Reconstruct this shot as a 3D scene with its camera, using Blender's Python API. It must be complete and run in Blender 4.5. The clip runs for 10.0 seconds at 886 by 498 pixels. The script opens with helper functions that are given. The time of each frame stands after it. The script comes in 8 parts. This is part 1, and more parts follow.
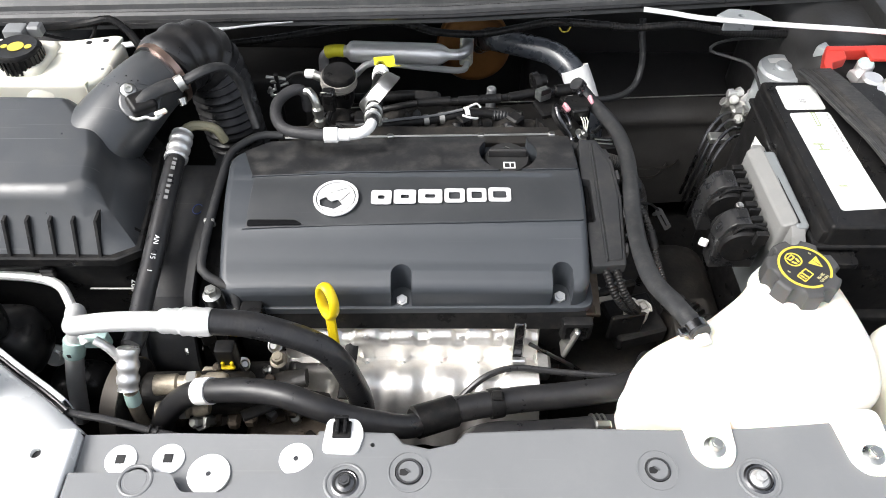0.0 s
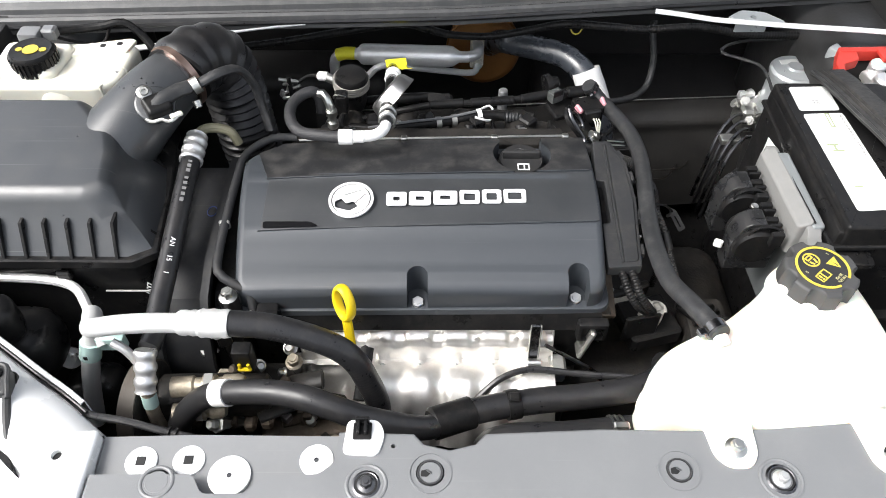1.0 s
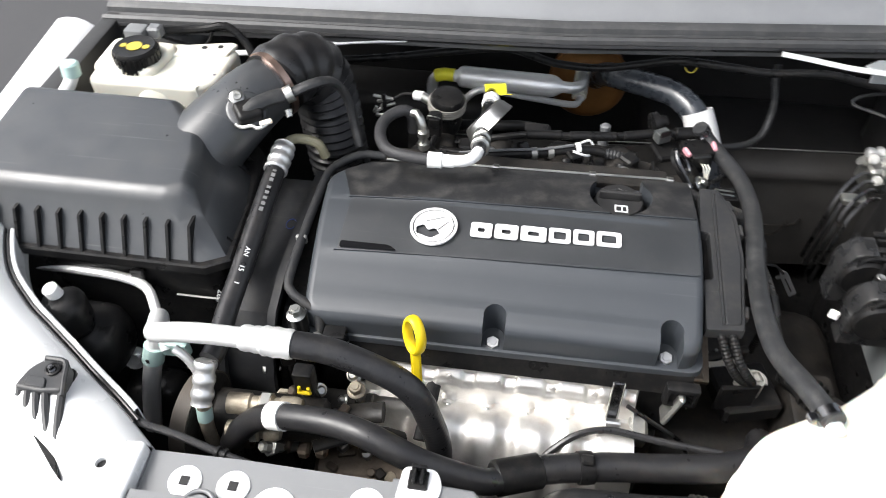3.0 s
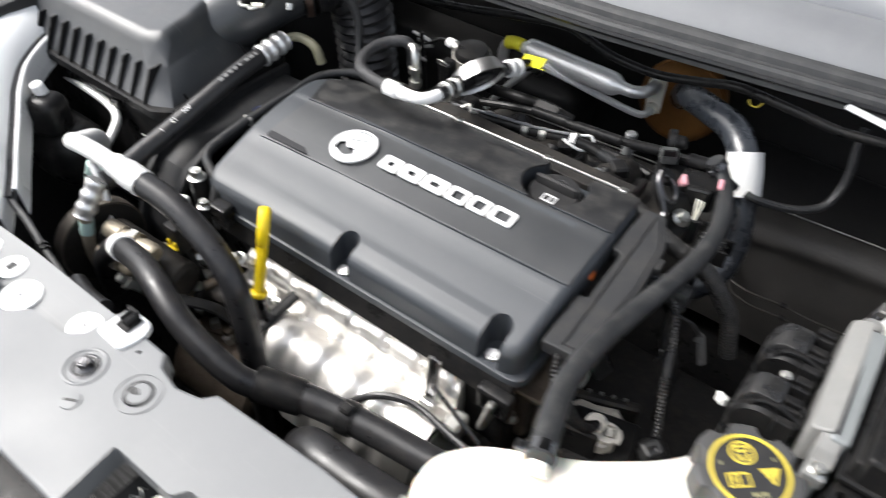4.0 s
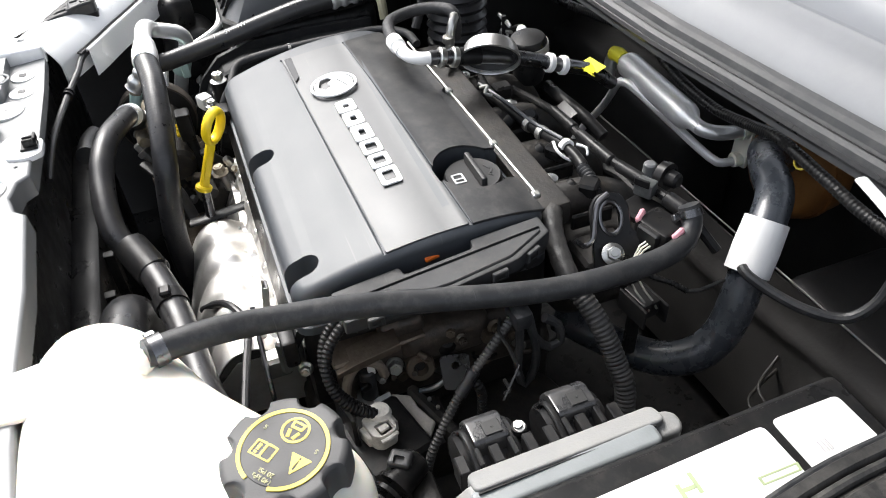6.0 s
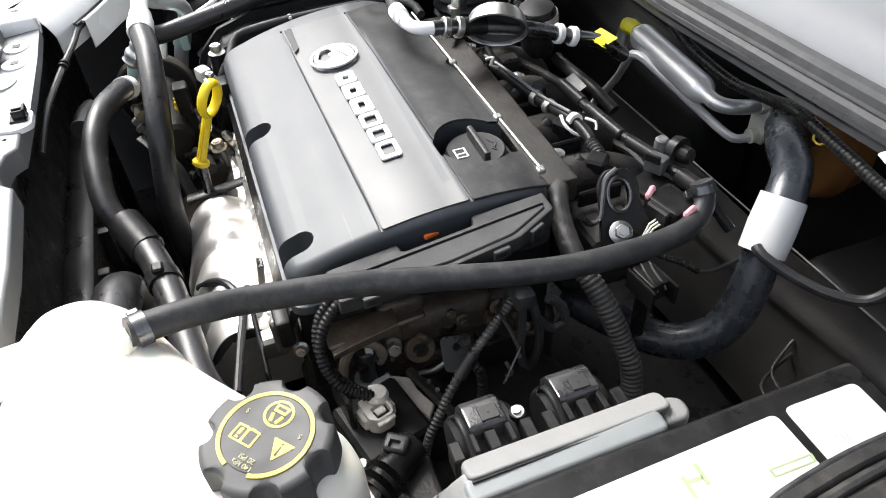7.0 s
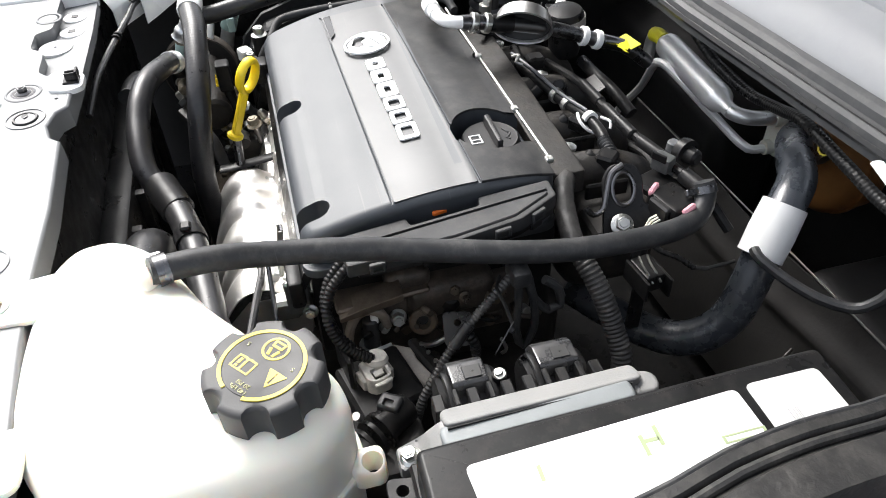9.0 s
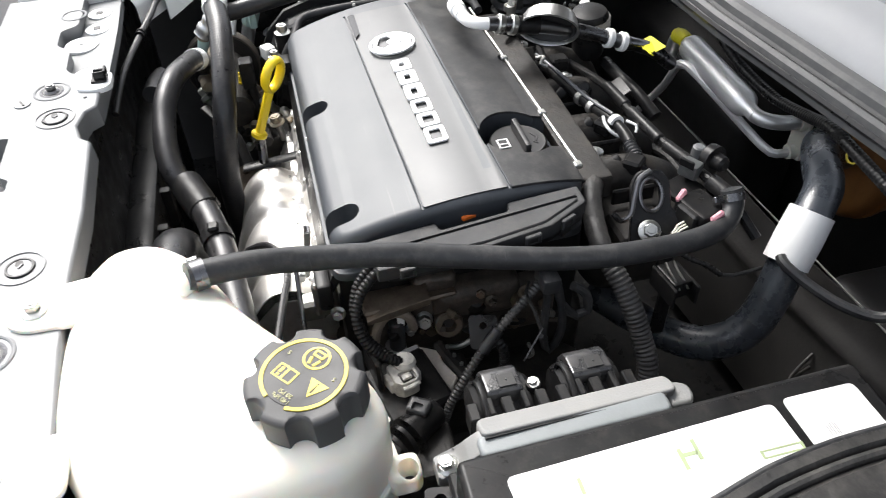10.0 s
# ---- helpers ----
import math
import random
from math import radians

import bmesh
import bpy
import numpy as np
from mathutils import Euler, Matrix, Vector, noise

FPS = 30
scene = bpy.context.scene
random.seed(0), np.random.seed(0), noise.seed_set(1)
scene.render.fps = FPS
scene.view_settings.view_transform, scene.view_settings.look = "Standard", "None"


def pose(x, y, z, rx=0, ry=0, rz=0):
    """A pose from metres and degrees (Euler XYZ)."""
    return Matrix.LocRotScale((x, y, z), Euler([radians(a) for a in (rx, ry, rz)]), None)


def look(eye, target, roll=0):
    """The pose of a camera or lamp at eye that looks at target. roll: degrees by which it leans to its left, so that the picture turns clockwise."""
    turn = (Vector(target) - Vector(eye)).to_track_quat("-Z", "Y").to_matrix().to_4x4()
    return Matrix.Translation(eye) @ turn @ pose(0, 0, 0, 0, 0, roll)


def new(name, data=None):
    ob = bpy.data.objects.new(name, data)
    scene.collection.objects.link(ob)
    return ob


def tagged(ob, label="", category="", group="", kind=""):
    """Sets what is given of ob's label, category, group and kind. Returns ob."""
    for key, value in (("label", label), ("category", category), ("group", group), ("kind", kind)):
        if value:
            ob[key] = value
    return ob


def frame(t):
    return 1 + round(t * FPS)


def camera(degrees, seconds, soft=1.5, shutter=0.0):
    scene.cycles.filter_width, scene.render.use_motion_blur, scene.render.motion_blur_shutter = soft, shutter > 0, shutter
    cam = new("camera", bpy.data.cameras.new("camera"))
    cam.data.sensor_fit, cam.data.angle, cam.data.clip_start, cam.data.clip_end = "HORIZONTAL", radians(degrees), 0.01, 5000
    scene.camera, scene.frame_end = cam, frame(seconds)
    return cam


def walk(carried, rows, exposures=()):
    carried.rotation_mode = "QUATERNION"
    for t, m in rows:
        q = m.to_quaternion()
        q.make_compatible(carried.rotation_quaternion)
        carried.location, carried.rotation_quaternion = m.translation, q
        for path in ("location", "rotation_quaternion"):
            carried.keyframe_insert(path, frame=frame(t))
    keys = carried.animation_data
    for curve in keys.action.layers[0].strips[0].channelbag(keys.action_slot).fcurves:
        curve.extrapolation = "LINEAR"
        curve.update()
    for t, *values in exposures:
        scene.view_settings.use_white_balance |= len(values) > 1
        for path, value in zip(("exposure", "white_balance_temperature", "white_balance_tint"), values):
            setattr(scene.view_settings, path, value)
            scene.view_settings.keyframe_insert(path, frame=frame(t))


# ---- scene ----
cam = camera(61.9, 10.0, soft=0.7, shutter=0.4)
PATH = [
    (0, (-0.014, 0.004, 1.533), (0.005, 1.306, 0.015), 0.8),
    (0.5, (-0.028, 0.003, 1.531), (-0.01, 1.307, 0.015), 0.7),
    (1, (-0.033, 0.002, 1.531), (-0.016, 1.312, 0.019), 0.6),
    (1.5, (-0.047, 0.006, 1.526), (-0.002, 1.32, 0.019), 1.5),
    (2, (-0.068, 0.009, 1.517), (-0.03, 1.333, 0.019), 1.0),
    (2.5, (-0.087, 0.02, 1.509), (-0.093, 1.35, 0.015), -0.1),
    (2.7, (-0.086, 0.026, 1.501), (-0.124, 1.391, 0.04), 0.7),
    (3.8, (0.298, 0.151, 1.427), (-0.492, 1.263, -0.035), -2.8),
    (4, (0.374, 0.174, 1.398), (-0.463, 1.297, -0.03), 0.8),
    (4.2, (0.438, 0.2, 1.409), (-0.384, 1.309, -0.038), 0.8),
    (4.5, (0.49, 0.249, 1.436), (-0.354, 1.344, -0.008), 0.8),
    (5, (0.617, 0.391, 1.409), (-0.506, 1.238, -0.012), 0.5),
    (5.5, (0.683, 0.505, 1.355), (-0.692, 1.012, -0.006), -3.5),
    (5.7, (0.69, 0.525, 1.326), (-0.732, 1.006, 0.004), -3.5),
    (6.8, (0.666, 0.554, 1.273), (-0.737, 0.994, -0.083), -3.6),
    (7, (0.672, 0.559, 1.273), (-0.729, 0.983, -0.091), -4.0),
    (7.5, (0.696, 0.573, 1.277), (-0.723, 0.961, -0.077), -4.4),
    (8, (0.719, 0.574, 1.278), (-0.717, 0.908, -0.073), -4.0),
    (8.5, (0.733, 0.569, 1.28), (-0.712, 0.888, -0.065), -3.4),
    (9, (0.729, 0.571, 1.277), (-0.714, 0.909, -0.066), -2.1),
    (9.5, (0.722, 0.566, 1.278), (-0.707, 0.933, -0.072), -1.2),
    (10, (0.715, 0.549, 1.291), (-0.711, 0.873, -0.074), -1.7),
]
walk(cam, [(t, look(eye, target, roll)) for t, eye, target, roll in PATH], exposures=[(0, 1.08), (2.7, 1.1), (4.0, 1.1), (4.5, 1.22), (5.0, 1.56), (5.5, 1.26), (7, 1.31), (10, 1.23)])

# ---- world, sun, large lights ----
SUN_EL, SUN_ROT = 51.0, 250.0
world = bpy.data.worlds.new("overcast")
scene.world = world
world.use_nodes = True
wn = world.node_tree
sky = wn.nodes.new("ShaderNodeTexSky")
sky.sky_type = "NISHITA"
sky.sun_disc = False
sky.sun_elevation = radians(SUN_EL)
sky.sun_rotation = radians(SUN_ROT)
sky.air_density, sky.dust_density, sky.ozone_density = 1.0, 4.0, 1.0
soft_sky = wn.nodes.new("ShaderNodeHueSaturation")
soft_sky.inputs["Saturation"].default_value = 0.35
wn.links.new(sky.outputs["Color"], soft_sky.inputs["Color"])
wn.links.new(soft_sky.outputs["Color"], wn.nodes["Background"].inputs["Color"])
wn.nodes["Background"].inputs["Strength"].default_value = 0.15
sun = bpy.data.lights.new("sun", "SUN")
sun.energy, sun.angle, sun.color = 1.85, radians(28), (1.0, 0.985, 0.965)
sun_ob = new("sun", sun)
sun_ob.matrix_world = look((-3.0, -0.3, 4.75), (0, 0.6, 0.8))


# ---- materials ----
def mat(name, base, rough=0.5, metal=0.0, var=0.15, scale=30, rvar=0.1, bump=0.05, bscale=400, dust=None, spec=0.5, coat=0.0, sss=0.0, scratch=0.0, drops=0.0):
    """A surface with coarse and fine variation. dust: (colour, amount, scale) of patches with a shape of their own."""
    m = bpy.data.materials.new(name)
    m.use_nodes = True
    nt = m.node_tree
    n, l = nt.nodes, nt.links
    b = n["Principled BSDF"]
    tc = n.new("ShaderNodeTexCoord")
    big = n.new("ShaderNodeTexNoise")
    big.inputs["Scale"].default_value, big.inputs["Detail"].default_value, big.inputs["Roughness"].default_value = scale, 6, 0.6
    fine = n.new("ShaderNodeTexNoise")
    fine.inputs["Scale"].default_value, fine.inputs["Detail"].default_value = bscale, 3
    for t in (big, fine):
        l.new(tc.outputs["Object"], t.inputs["Vector"])
    col = n.new("ShaderNodeMix")
    col.data_type = "RGBA"
    col.inputs["A"].default_value = (*[c * (1 - var) for c in base], 1)
    col.inputs["B"].default_value = (*[min(1, c * (1 + var)) for c in base], 1)
    l.new(big.outputs["Fac"], col.inputs["Factor"])
    out = col.outputs["Result"]
    rr = n.new("ShaderNodeMapRange")
    rr.inputs["From Min"].default_value, rr.inputs["From Max"].default_value = 0.3, 0.7
    rr.inputs["To Min"].default_value, rr.inputs["To Max"].default_value = max(0.02, rough - rvar), min(1, rough + rvar)
    l.new(big.outputs["Fac"], rr.inputs["Value"])
    rout = rr.outputs["Result"]
    if dust:
        dn = n.new("ShaderNodeTexNoise")
        dn.inputs["Scale"].default_value, dn.inputs["Detail"].default_value, dn.inputs["Roughness"].default_value = dust[2], 12, 0.74
        l.new(tc.outputs["Object"], dn.inputs["Vector"])
        dr = n.new("ShaderNodeMapRange")
        dr.inputs["From Min"].default_value, dr.inputs["From Max"].default_value = 0.47, 0.8
        dr.inputs["To Min"].default_value, dr.inputs["To Max"].default_value = 0.0, dust[1]
        l.new(dn.outputs["Fac"], dr.inputs["Value"])
        dm = n.new("ShaderNodeMix")
        dm.data_type = "RGBA"
        l.new(dr.outputs["Result"], dm.inputs["Factor"])
        l.new(out, dm.inputs["A"])
        dm.inputs["B"].default_value = (*dust[0], 1)
        out = dm.outputs["Result"]
        rm = n.new("ShaderNodeMix")
        l.new(dr.outputs["Result"], rm.inputs["Factor"])
        l.new(rout, rm.inputs["A"])
        rm.inputs["B"].default_value = 0.85
        rout = rm.outputs["Result"]
    if scratch:
        # long thin scuffs in two directions
        for k, (turn, stretch) in enumerate(((0.6, (5, 330, 40)), (-0.9, (7, 420, 60)))):
            mp = n.new("ShaderNodeMapping")
            mp.inputs["Rotation"].default_value = (0.3 * k, 0.2, turn)
            mp.inputs["Scale"].default_value = stretch
            l.new(tc.outputs["Object"], mp.inputs["Vector"])
            sn = n.new("ShaderNodeTexNoise")
            sn.inputs["Scale"].default_value, sn.inputs["Detail"].default_value = 1.0, 1.0
            l.new(mp.outputs["Vector"], sn.inputs["Vector"])
            sr = n.new("ShaderNodeMapRange")
            sr.inputs["From Min"].default_value, sr.inputs["From Max"].default_value = 0.735, 0.80
            sr.inputs["To Min"].default_value, sr.inputs["To Max"].default_value = 0.0, scratch
            l.new(sn.outputs["Fac"], sr.inputs["Value"])
            sm = n.new("ShaderNodeMix")
            sm.data_type = "RGBA"
            l.new(sr.outputs["Result"], sm.inputs["Factor"])
            l.new(out, sm.inputs["A"])
            sm.inputs["B"].default_value = (0.32, 0.32, 0.31, 1)
            out = sm.outputs["Result"]
    if drops:
        # scattered wet beads, dark and glossy, in patches
        vo = n.new("ShaderNodeTexVoronoi")
        vo.inputs["Scale"].default_value = drops
        wob = n.new("ShaderNodeTexNoise")
        wob.inputs["Scale"].default_value = drops * 2.5
        pn = n.new("ShaderNodeTexNoise")
        pn.inputs["Scale"].default_value, pn.inputs["Detail"].default_value = drops * 0.16, 2
        for t in (vo, wob, pn):
            l.new(tc.outputs["Object"], t.inputs["Vector"])
        pr = n.new("ShaderNodeMapRange")
        pr.inputs["From Min"].default_value, pr.inputs["From Max"].default_value = 0.5, 0.72
        pr.inputs["To Min"].default_value, pr.inputs["To Max"].default_value = -0.25, 0.42
        l.new(pn.outputs["Fac"], pr.inputs["Value"])
        ad = n.new("ShaderNodeMath")
        ad.operation = "MULTIPLY_ADD"
        l.new(wob.outputs["Fac"], ad.inputs[0])
        ad.inputs[1].default_value = 0.35
        l.new(vo.outputs["Distance"], ad.inputs[2])
        lt = n.new("ShaderNodeMath")
        lt.operation = "LESS_THAN"
        l.new(ad.outputs[0], lt.inputs[0])
        l.new(pr.outputs["Result"], lt.inputs[1])
        wm = n.new("ShaderNodeMix")
        wm.data_type = "RGBA"
        l.new(lt.outputs[0], wm.inputs["Factor"])
        l.new(out, wm.inputs["A"])
        wm.inputs["B"].default_value = (0.008, 0.008, 0.009, 1)
        out = wm.outputs["Result"]
        wr = n.new("ShaderNodeMix")
        l.new(lt.outputs[0], wr.inputs["Factor"])
        l.new(rout, wr.inputs["A"])
        wr.inputs["B"].default_value = 0.12
        rout = wr.outputs["Result"]
    l.new(out, b.inputs["Base Color"])
    l.new(rout, b.inputs["Roughness"])
    b.inputs["Metallic"].default_value = metal
    b.inputs["Specular IOR Level"].default_value = spec
    b.inputs["Coat Weight"].default_value = coat
    b.inputs["Coat Roughness"].default_value = 0.15
    if sss:
        b.inputs["Subsurface Weight"].default_value = sss
        b.inputs["Subsurface Radius"].default_value = (0.09, 0.07, 0.056)
    if bump:
        bp = n.new("ShaderNodeBump")
        bp.inputs["Strength"].default_value, bp.inputs["Distance"].default_value = bump, 0.001
        l.new(fine.outputs["Fac"], bp.inputs["Height"])
        l.new(bp.outputs["Normal"], b.inputs["Normal"])
    return m


DUST = (0.16, 0.14, 0.115)
M_COVER = mat("moulded_black_plastic", (0.035, 0.0405, 0.048), 0.52, var=0.08, scale=24, rvar=0.03, dust=((0.14, 0.14, 0.14), 0.06, 40), bump=0.08, bscale=1200, spec=0.78, scratch=0.06)
M_AIRBOX = mat("moulded_airbox_plastic", (0.030, 0.033, 0.037), 0.4, var=0.2, scale=20, rvar=0.12, dust=(DUST, 0.15, 22), bump=0.15, bscale=900, spec=0.95, scratch=0.2, drops=120)
M_COVER_REAR = mat("dusty_black_plastic", (0.015, 0.0155, 0.017), 0.5, var=0.3, scale=22, dust=((0.14, 0.132, 0.12), 0.55, 30), bump=0.12, bscale=900, spec=0.5)
M_PANEL = mat("satin_black_plastic", (0.025, 0.0275, 0.031), 0.47, var=0.1, scale=20, rvar=0.04, dust=((0.15, 0.148, 0.145), 0.12, 30), bump=0.03, spec=1.0, scratch=0.08)
M_PLASTIC = mat("black_plastic", (0.0105, 0.0105, 0.011), 0.36, var=0.3, rvar=0.18, dust=(DUST, 0.14, 70), bump=0.06, bscale=900, spec=0.22)
M_DARK = mat("black_bay_paint", (0.034, 0.0336, 0.0336), 0.45, var=0.4, scale=14, rvar=0.15, spec=0.4, dust=((0.1, 0.09, 0.08), 0.2, 18), bump=0.25, bscale=160)
M_GRIME = mat("grimy_black", (0.018, 0.0165, 0.015), 0.55, var=0.5, scale=40, rvar=0.2, dust=((0.12, 0.095, 0.072), 0.4, 45), bump=0.5, bscale=220)
M_BULK = mat("dusty_bulkhead_paint", (0.042, 0.0405, 0.039), 0.45, var=0.5, scale=16, rvar=0.15, dust=((0.09, 0.08, 0.07), 0.25, 22), bump=0.3, bscale=180, spec=0.35)
M_RUBBER = mat("black_rubber_hose", (0.019, 0.019, 0.0205), 0.34, var=0.3, scale=70, rvar=0.1, dust=(DUST, 0.16, 60), bump=0.1, bscale=1300, spec=0.5)
M_OLDRUBBER = mat("weathered_rubber_hose", (0.025, 0.026, 0.028), 0.46, var=0.35, scale=35, dust=((0.2, 0.19, 0.17), 0.3, 70), bump=0.1, bscale=1000, scratch=0.1)
M_WETRUBBER = mat("wet_rubber_hose", (0.042, 0.048, 0.058), 0.28, var=0.3, scale=45, rvar=0.12, dust=((0.13, 0.14, 0.155), 0.25, 60), bump=0.25, bscale=500, spec=0.9, drops=170)
M_BRAID = mat("braided_hose", (0.03, 0.03, 0.032), 0.5, var=0.3, bump=0.5, bscale=1500)
M_ALU = mat("bare_aluminium", (0.72, 0.72, 0.71), 0.34, 1.0, var=0.12, bump=0.1, bscale=500)
M_ALUDULL = mat("cast_aluminium", (0.5, 0.5, 0.48), 0.5, 1.0, var=0.25, dust=((0.2, 0.17, 0.13), 0.4, 30), bump=0.4, bscale=300)
M_BROWNMETAL = mat("tarnished_cast_metal", (0.17, 0.138, 0.108), 0.45, 0.6, var=0.45, scale=60, dust=((0.08, 0.06, 0.045), 0.7, 50), bump=0.5, bscale=300)
M_SHIELD = mat("heat_shield_metal", (0.9, 0.88, 0.845), 0.45, 0.88, var=0.06, scale=40, rvar=0.12, dust=((0.42, 0.35, 0.27), 0.34, 45), bump=0.2, bscale=140)
M_PIPE = mat("matte_aluminium_pipe", (0.9, 0.9, 0.89), 0.4, 0.55, var=0.1, bump=0.1, bscale=500)
M_SATIN = mat("satin_steel", (0.8, 0.8, 0.795), 0.36, 0.75, var=0.1, scale=40, bump=0.1, bscale=500)
M_SATINDULL = mat("dull_crimped_aluminium", (0.6, 0.6, 0.59), 0.4, 0.6, var=0.25, scale=60, bump=0.3, bscale=300)
M_CAN = mat("brushed_aluminium_can", (0.9, 0.9, 0.89), 0.4, 0.6, var=0.08, scale=40, bump=0.08, bscale=500)
M_STEEL = mat("zinc_steel", (0.58, 0.58, 0.55), 0.34, 1.0, var=0.15, bump=0.1)
M_DARKSTEEL = mat("blackened_steel", (0.16, 0.16, 0.165), 0.28, 1.0, var=0.3, rvar=0.12, dust=(DUST, 0.2, 40))
M_RUST = mat("rusty_brown_steel", (0.36, 0.165, 0.05), 0.5, 0.15, var=0.4, scale=20, dust=((0.1, 0.045, 0.02), 0.6, 15), bump=0.3)
M_WHITE = mat("white_tape", (0.88, 0.88, 0.865), 0.6, var=0.05, bump=0.1)
M_LABEL = mat("white_paper_label", (0.78, 0.79, 0.765), 0.45, var=0.05, scale=15, bump=0.02)
M_TANK = mat("milky_white_plastic", (0.96, 0.888, 0.79), 0.42, var=0.05, scale=12, bump=0.05, sss=0.85)
M_CREAM = mat("cream_plastic", (0.8, 0.78, 0.68), 0.5, var=0.06, scale=15, sss=0.2)
M_YELLOW = mat("yellow_plastic", (0.85, 0.62, 0.015), 0.38, var=0.08)
M_YTAPE = mat("yellow_tape", (0.9, 0.8, 0.04), 0.5, var=0.2, scale=80)
M_YPRINT = mat("yellow_print", (0.58, 0.46, 0.06), 0.5, var=0.08)
M_GREY = mat("grey_slam_panel_plastic", (0.168, 0.173, 0.178), 0.46, var=0.08, scale=14, dust=((0.28, 0.28, 0.27), 0.2, 12), bump=0.1, bscale=1100, spec=0.6, scratch=0.1)
M_BODY = mat("white_body_paint", (0.86, 0.87, 0.87), 0.3, var=0.03, scale=6, bump=0.0, coat=0.6)
M_SILVERPAINT = mat("pale_silver_paint", (0.5, 0.53, 0.54), 0.35, 0.3, var=0.05, bump=0.03, coat=0.4)
M_COWL = mat("grey_cowl_plastic", (0.335, 0.342, 0.352), 0.5, var=0.16, scale=9, dust=((0.42, 0.42, 0.42), 0.3, 30), bump=0.06, spec=0.5, scratch=0.15)
M_RED = mat("red_plastic", (0.6, 0.05, 0.035), 0.45, var=0.15)
M_ORANGE = mat("orange_plastic", (0.85, 0.18, 0.02), 0.45)
M_PINK = mat("pink_plastic", (0.75, 0.35, 0.4), 0.5)
M_GREEN = mat("pale_green_print", (0.33, 0.39, 0.22), 0.6, var=0.15)
M_TEAL = mat("pale_teal_plastic", (0.5, 0.68, 0.64), 0.4, var=0.1)
# black for print and spots, also laid in as the shade of holes and slots
M_INK_SHADE = mat("black_print_and_hole_shade", (0.01, 0.01, 0.01), 0.5, var=0.1)
M_PRINT = mat("white_print", (0.8, 0.8, 0.8), 0.45, var=0.05)
M_CAP = mat("matt_black_cap_plastic", (0.024, 0.024, 0.025), 0.48, var=0.2, dust=(DUST, 0.12, 60), bump=0.08, bscale=900, spec=0.4)
M_GLOSSBLACK = mat("semi_gloss_black_plastic", (0.022, 0.0225, 0.024), 0.3, var=0.25, scale=60, rvar=0.1, dust=(DUST, 0.2, 60), bump=0.1, bscale=700, spec=0.7)
M_CAPGREY = mat("dull_grey_cap_plastic", (0.05, 0.05, 0.051), 0.55, var=0.15, dust=(DUST, 0.12, 60), bump=0.1, bscale=900, spec=0.5)
M_FADEDPRINT = mat("faded_yellow_print", (0.4, 0.38, 0.2), 0.5, var=0.4, scale=200)
M_BRASS = mat("dull_brassy_metal", (0.42, 0.37, 0.29), 0.5, 0.6, var=0.4, scale=70, dust=((0.1, 0.08, 0.06), 0.7, 60), bump=0.4, bscale=300)
M_BLOCKGREY = mat("dark_grey_moulded_plastic", (0.032, 0.033, 0.035), 0.44, var=0.25, scale=40, dust=(DUST, 0.25, 45), bump=0.15, bscale=600)
M_FOLD = mat("dusty_folded_rubber", (0.022, 0.0215, 0.021), 0.55, var=0.35, scale=50, dust=((0.2, 0.185, 0.165), 0.32, 45), bump=0.9, bscale=160)
M_HARNESS = mat("dull_black_harness_plastic", (0.020, 0.021, 0.023), 0.62, var=0.2, scale=30, dust=(DUST, 0.2, 50), bump=0.06, bscale=900, spec=0.45, scratch=0.05)
M_CONDUIT = mat("dusty_corrugated_conduit", (0.045, 0.044, 0.043), 0.42, var=0.3, scale=60, rvar=0.15, dust=((0.24, 0.22, 0.195), 0.4, 55), bump=0.2, bscale=700)
M_HEADGRIME = mat("oily_dusty_casting", (0.062, 0.052, 0.044), 0.5, 0.15, var=0.55, scale=35, rvar=0.2, dust=((0.26, 0.21, 0.165), 0.5, 38), bump=0.6, bscale=200)
M_ECU = mat("cast_grey_metal", (0.22, 0.22, 0.215), 0.5, 0.0, var=0.14, scale=60, bump=0.25, bscale=500, dust=((0.3, 0.28, 0.25), 0.3, 40))
M_COWLLIP = mat("dark_cowl_lip", (0.075, 0.076, 0.078), 0.55, var=0.25, scale=12, dust=((0.26, 0.25, 0.24), 0.3, 40), bump=0.08, scratch=0.3)
M_STRAW = mat("straw_coloured_pipe", (0.24, 0.225, 0.15), 0.45, var=0.2)
M_GREYPRINT = mat("grey_print", (0.22, 0.22, 0.22), 0.5, var=0.2)
M_BLUEGREY = mat("blue_grey_plated_metal", (0.21, 0.225, 0.23), 0.46, 0.05, var=0.12, scale=50, bump=0.1)
M_ASPHALT = mat("asphalt", (0.05, 0.05, 0.052), 0.85, var=0.3, scale=3, bump=0.6, bscale=120)
M_GLASS = mat("dark_windscreen_glass", (0.01, 0.012, 0.012), 0.05, var=0.1, bump=0)


# ---- mesh helpers ----
def merge(bm, other, m=None):
    me = bpy.data.meshes.new("tmp")
    if m is not None:
        other.transform(m)
    other.to_mesh(me)
    bm.from_mesh(me)
    bpy.data.meshes.remove(me)
    other.free()
    return bm


def to_mesh(name, bm, material, angle=35):
    me = bpy.data.meshes.new(name)
    bmesh.ops.recalc_face_normals(bm, faces=bm.faces)
    bm.to_mesh(me)
    bm.free()
    me.materials.append(material)
    me.shade_smooth()
    me.set_sharp_from_angle(angle=radians(angle))
    return me


def thing(name, label, category, loc=(0, 0, 0), group="", kind=""):
    ob = new(name)
    ob.empty_display_size = 0.02
    ob.location = loc
    return tagged(ob, label, category, group, kind)


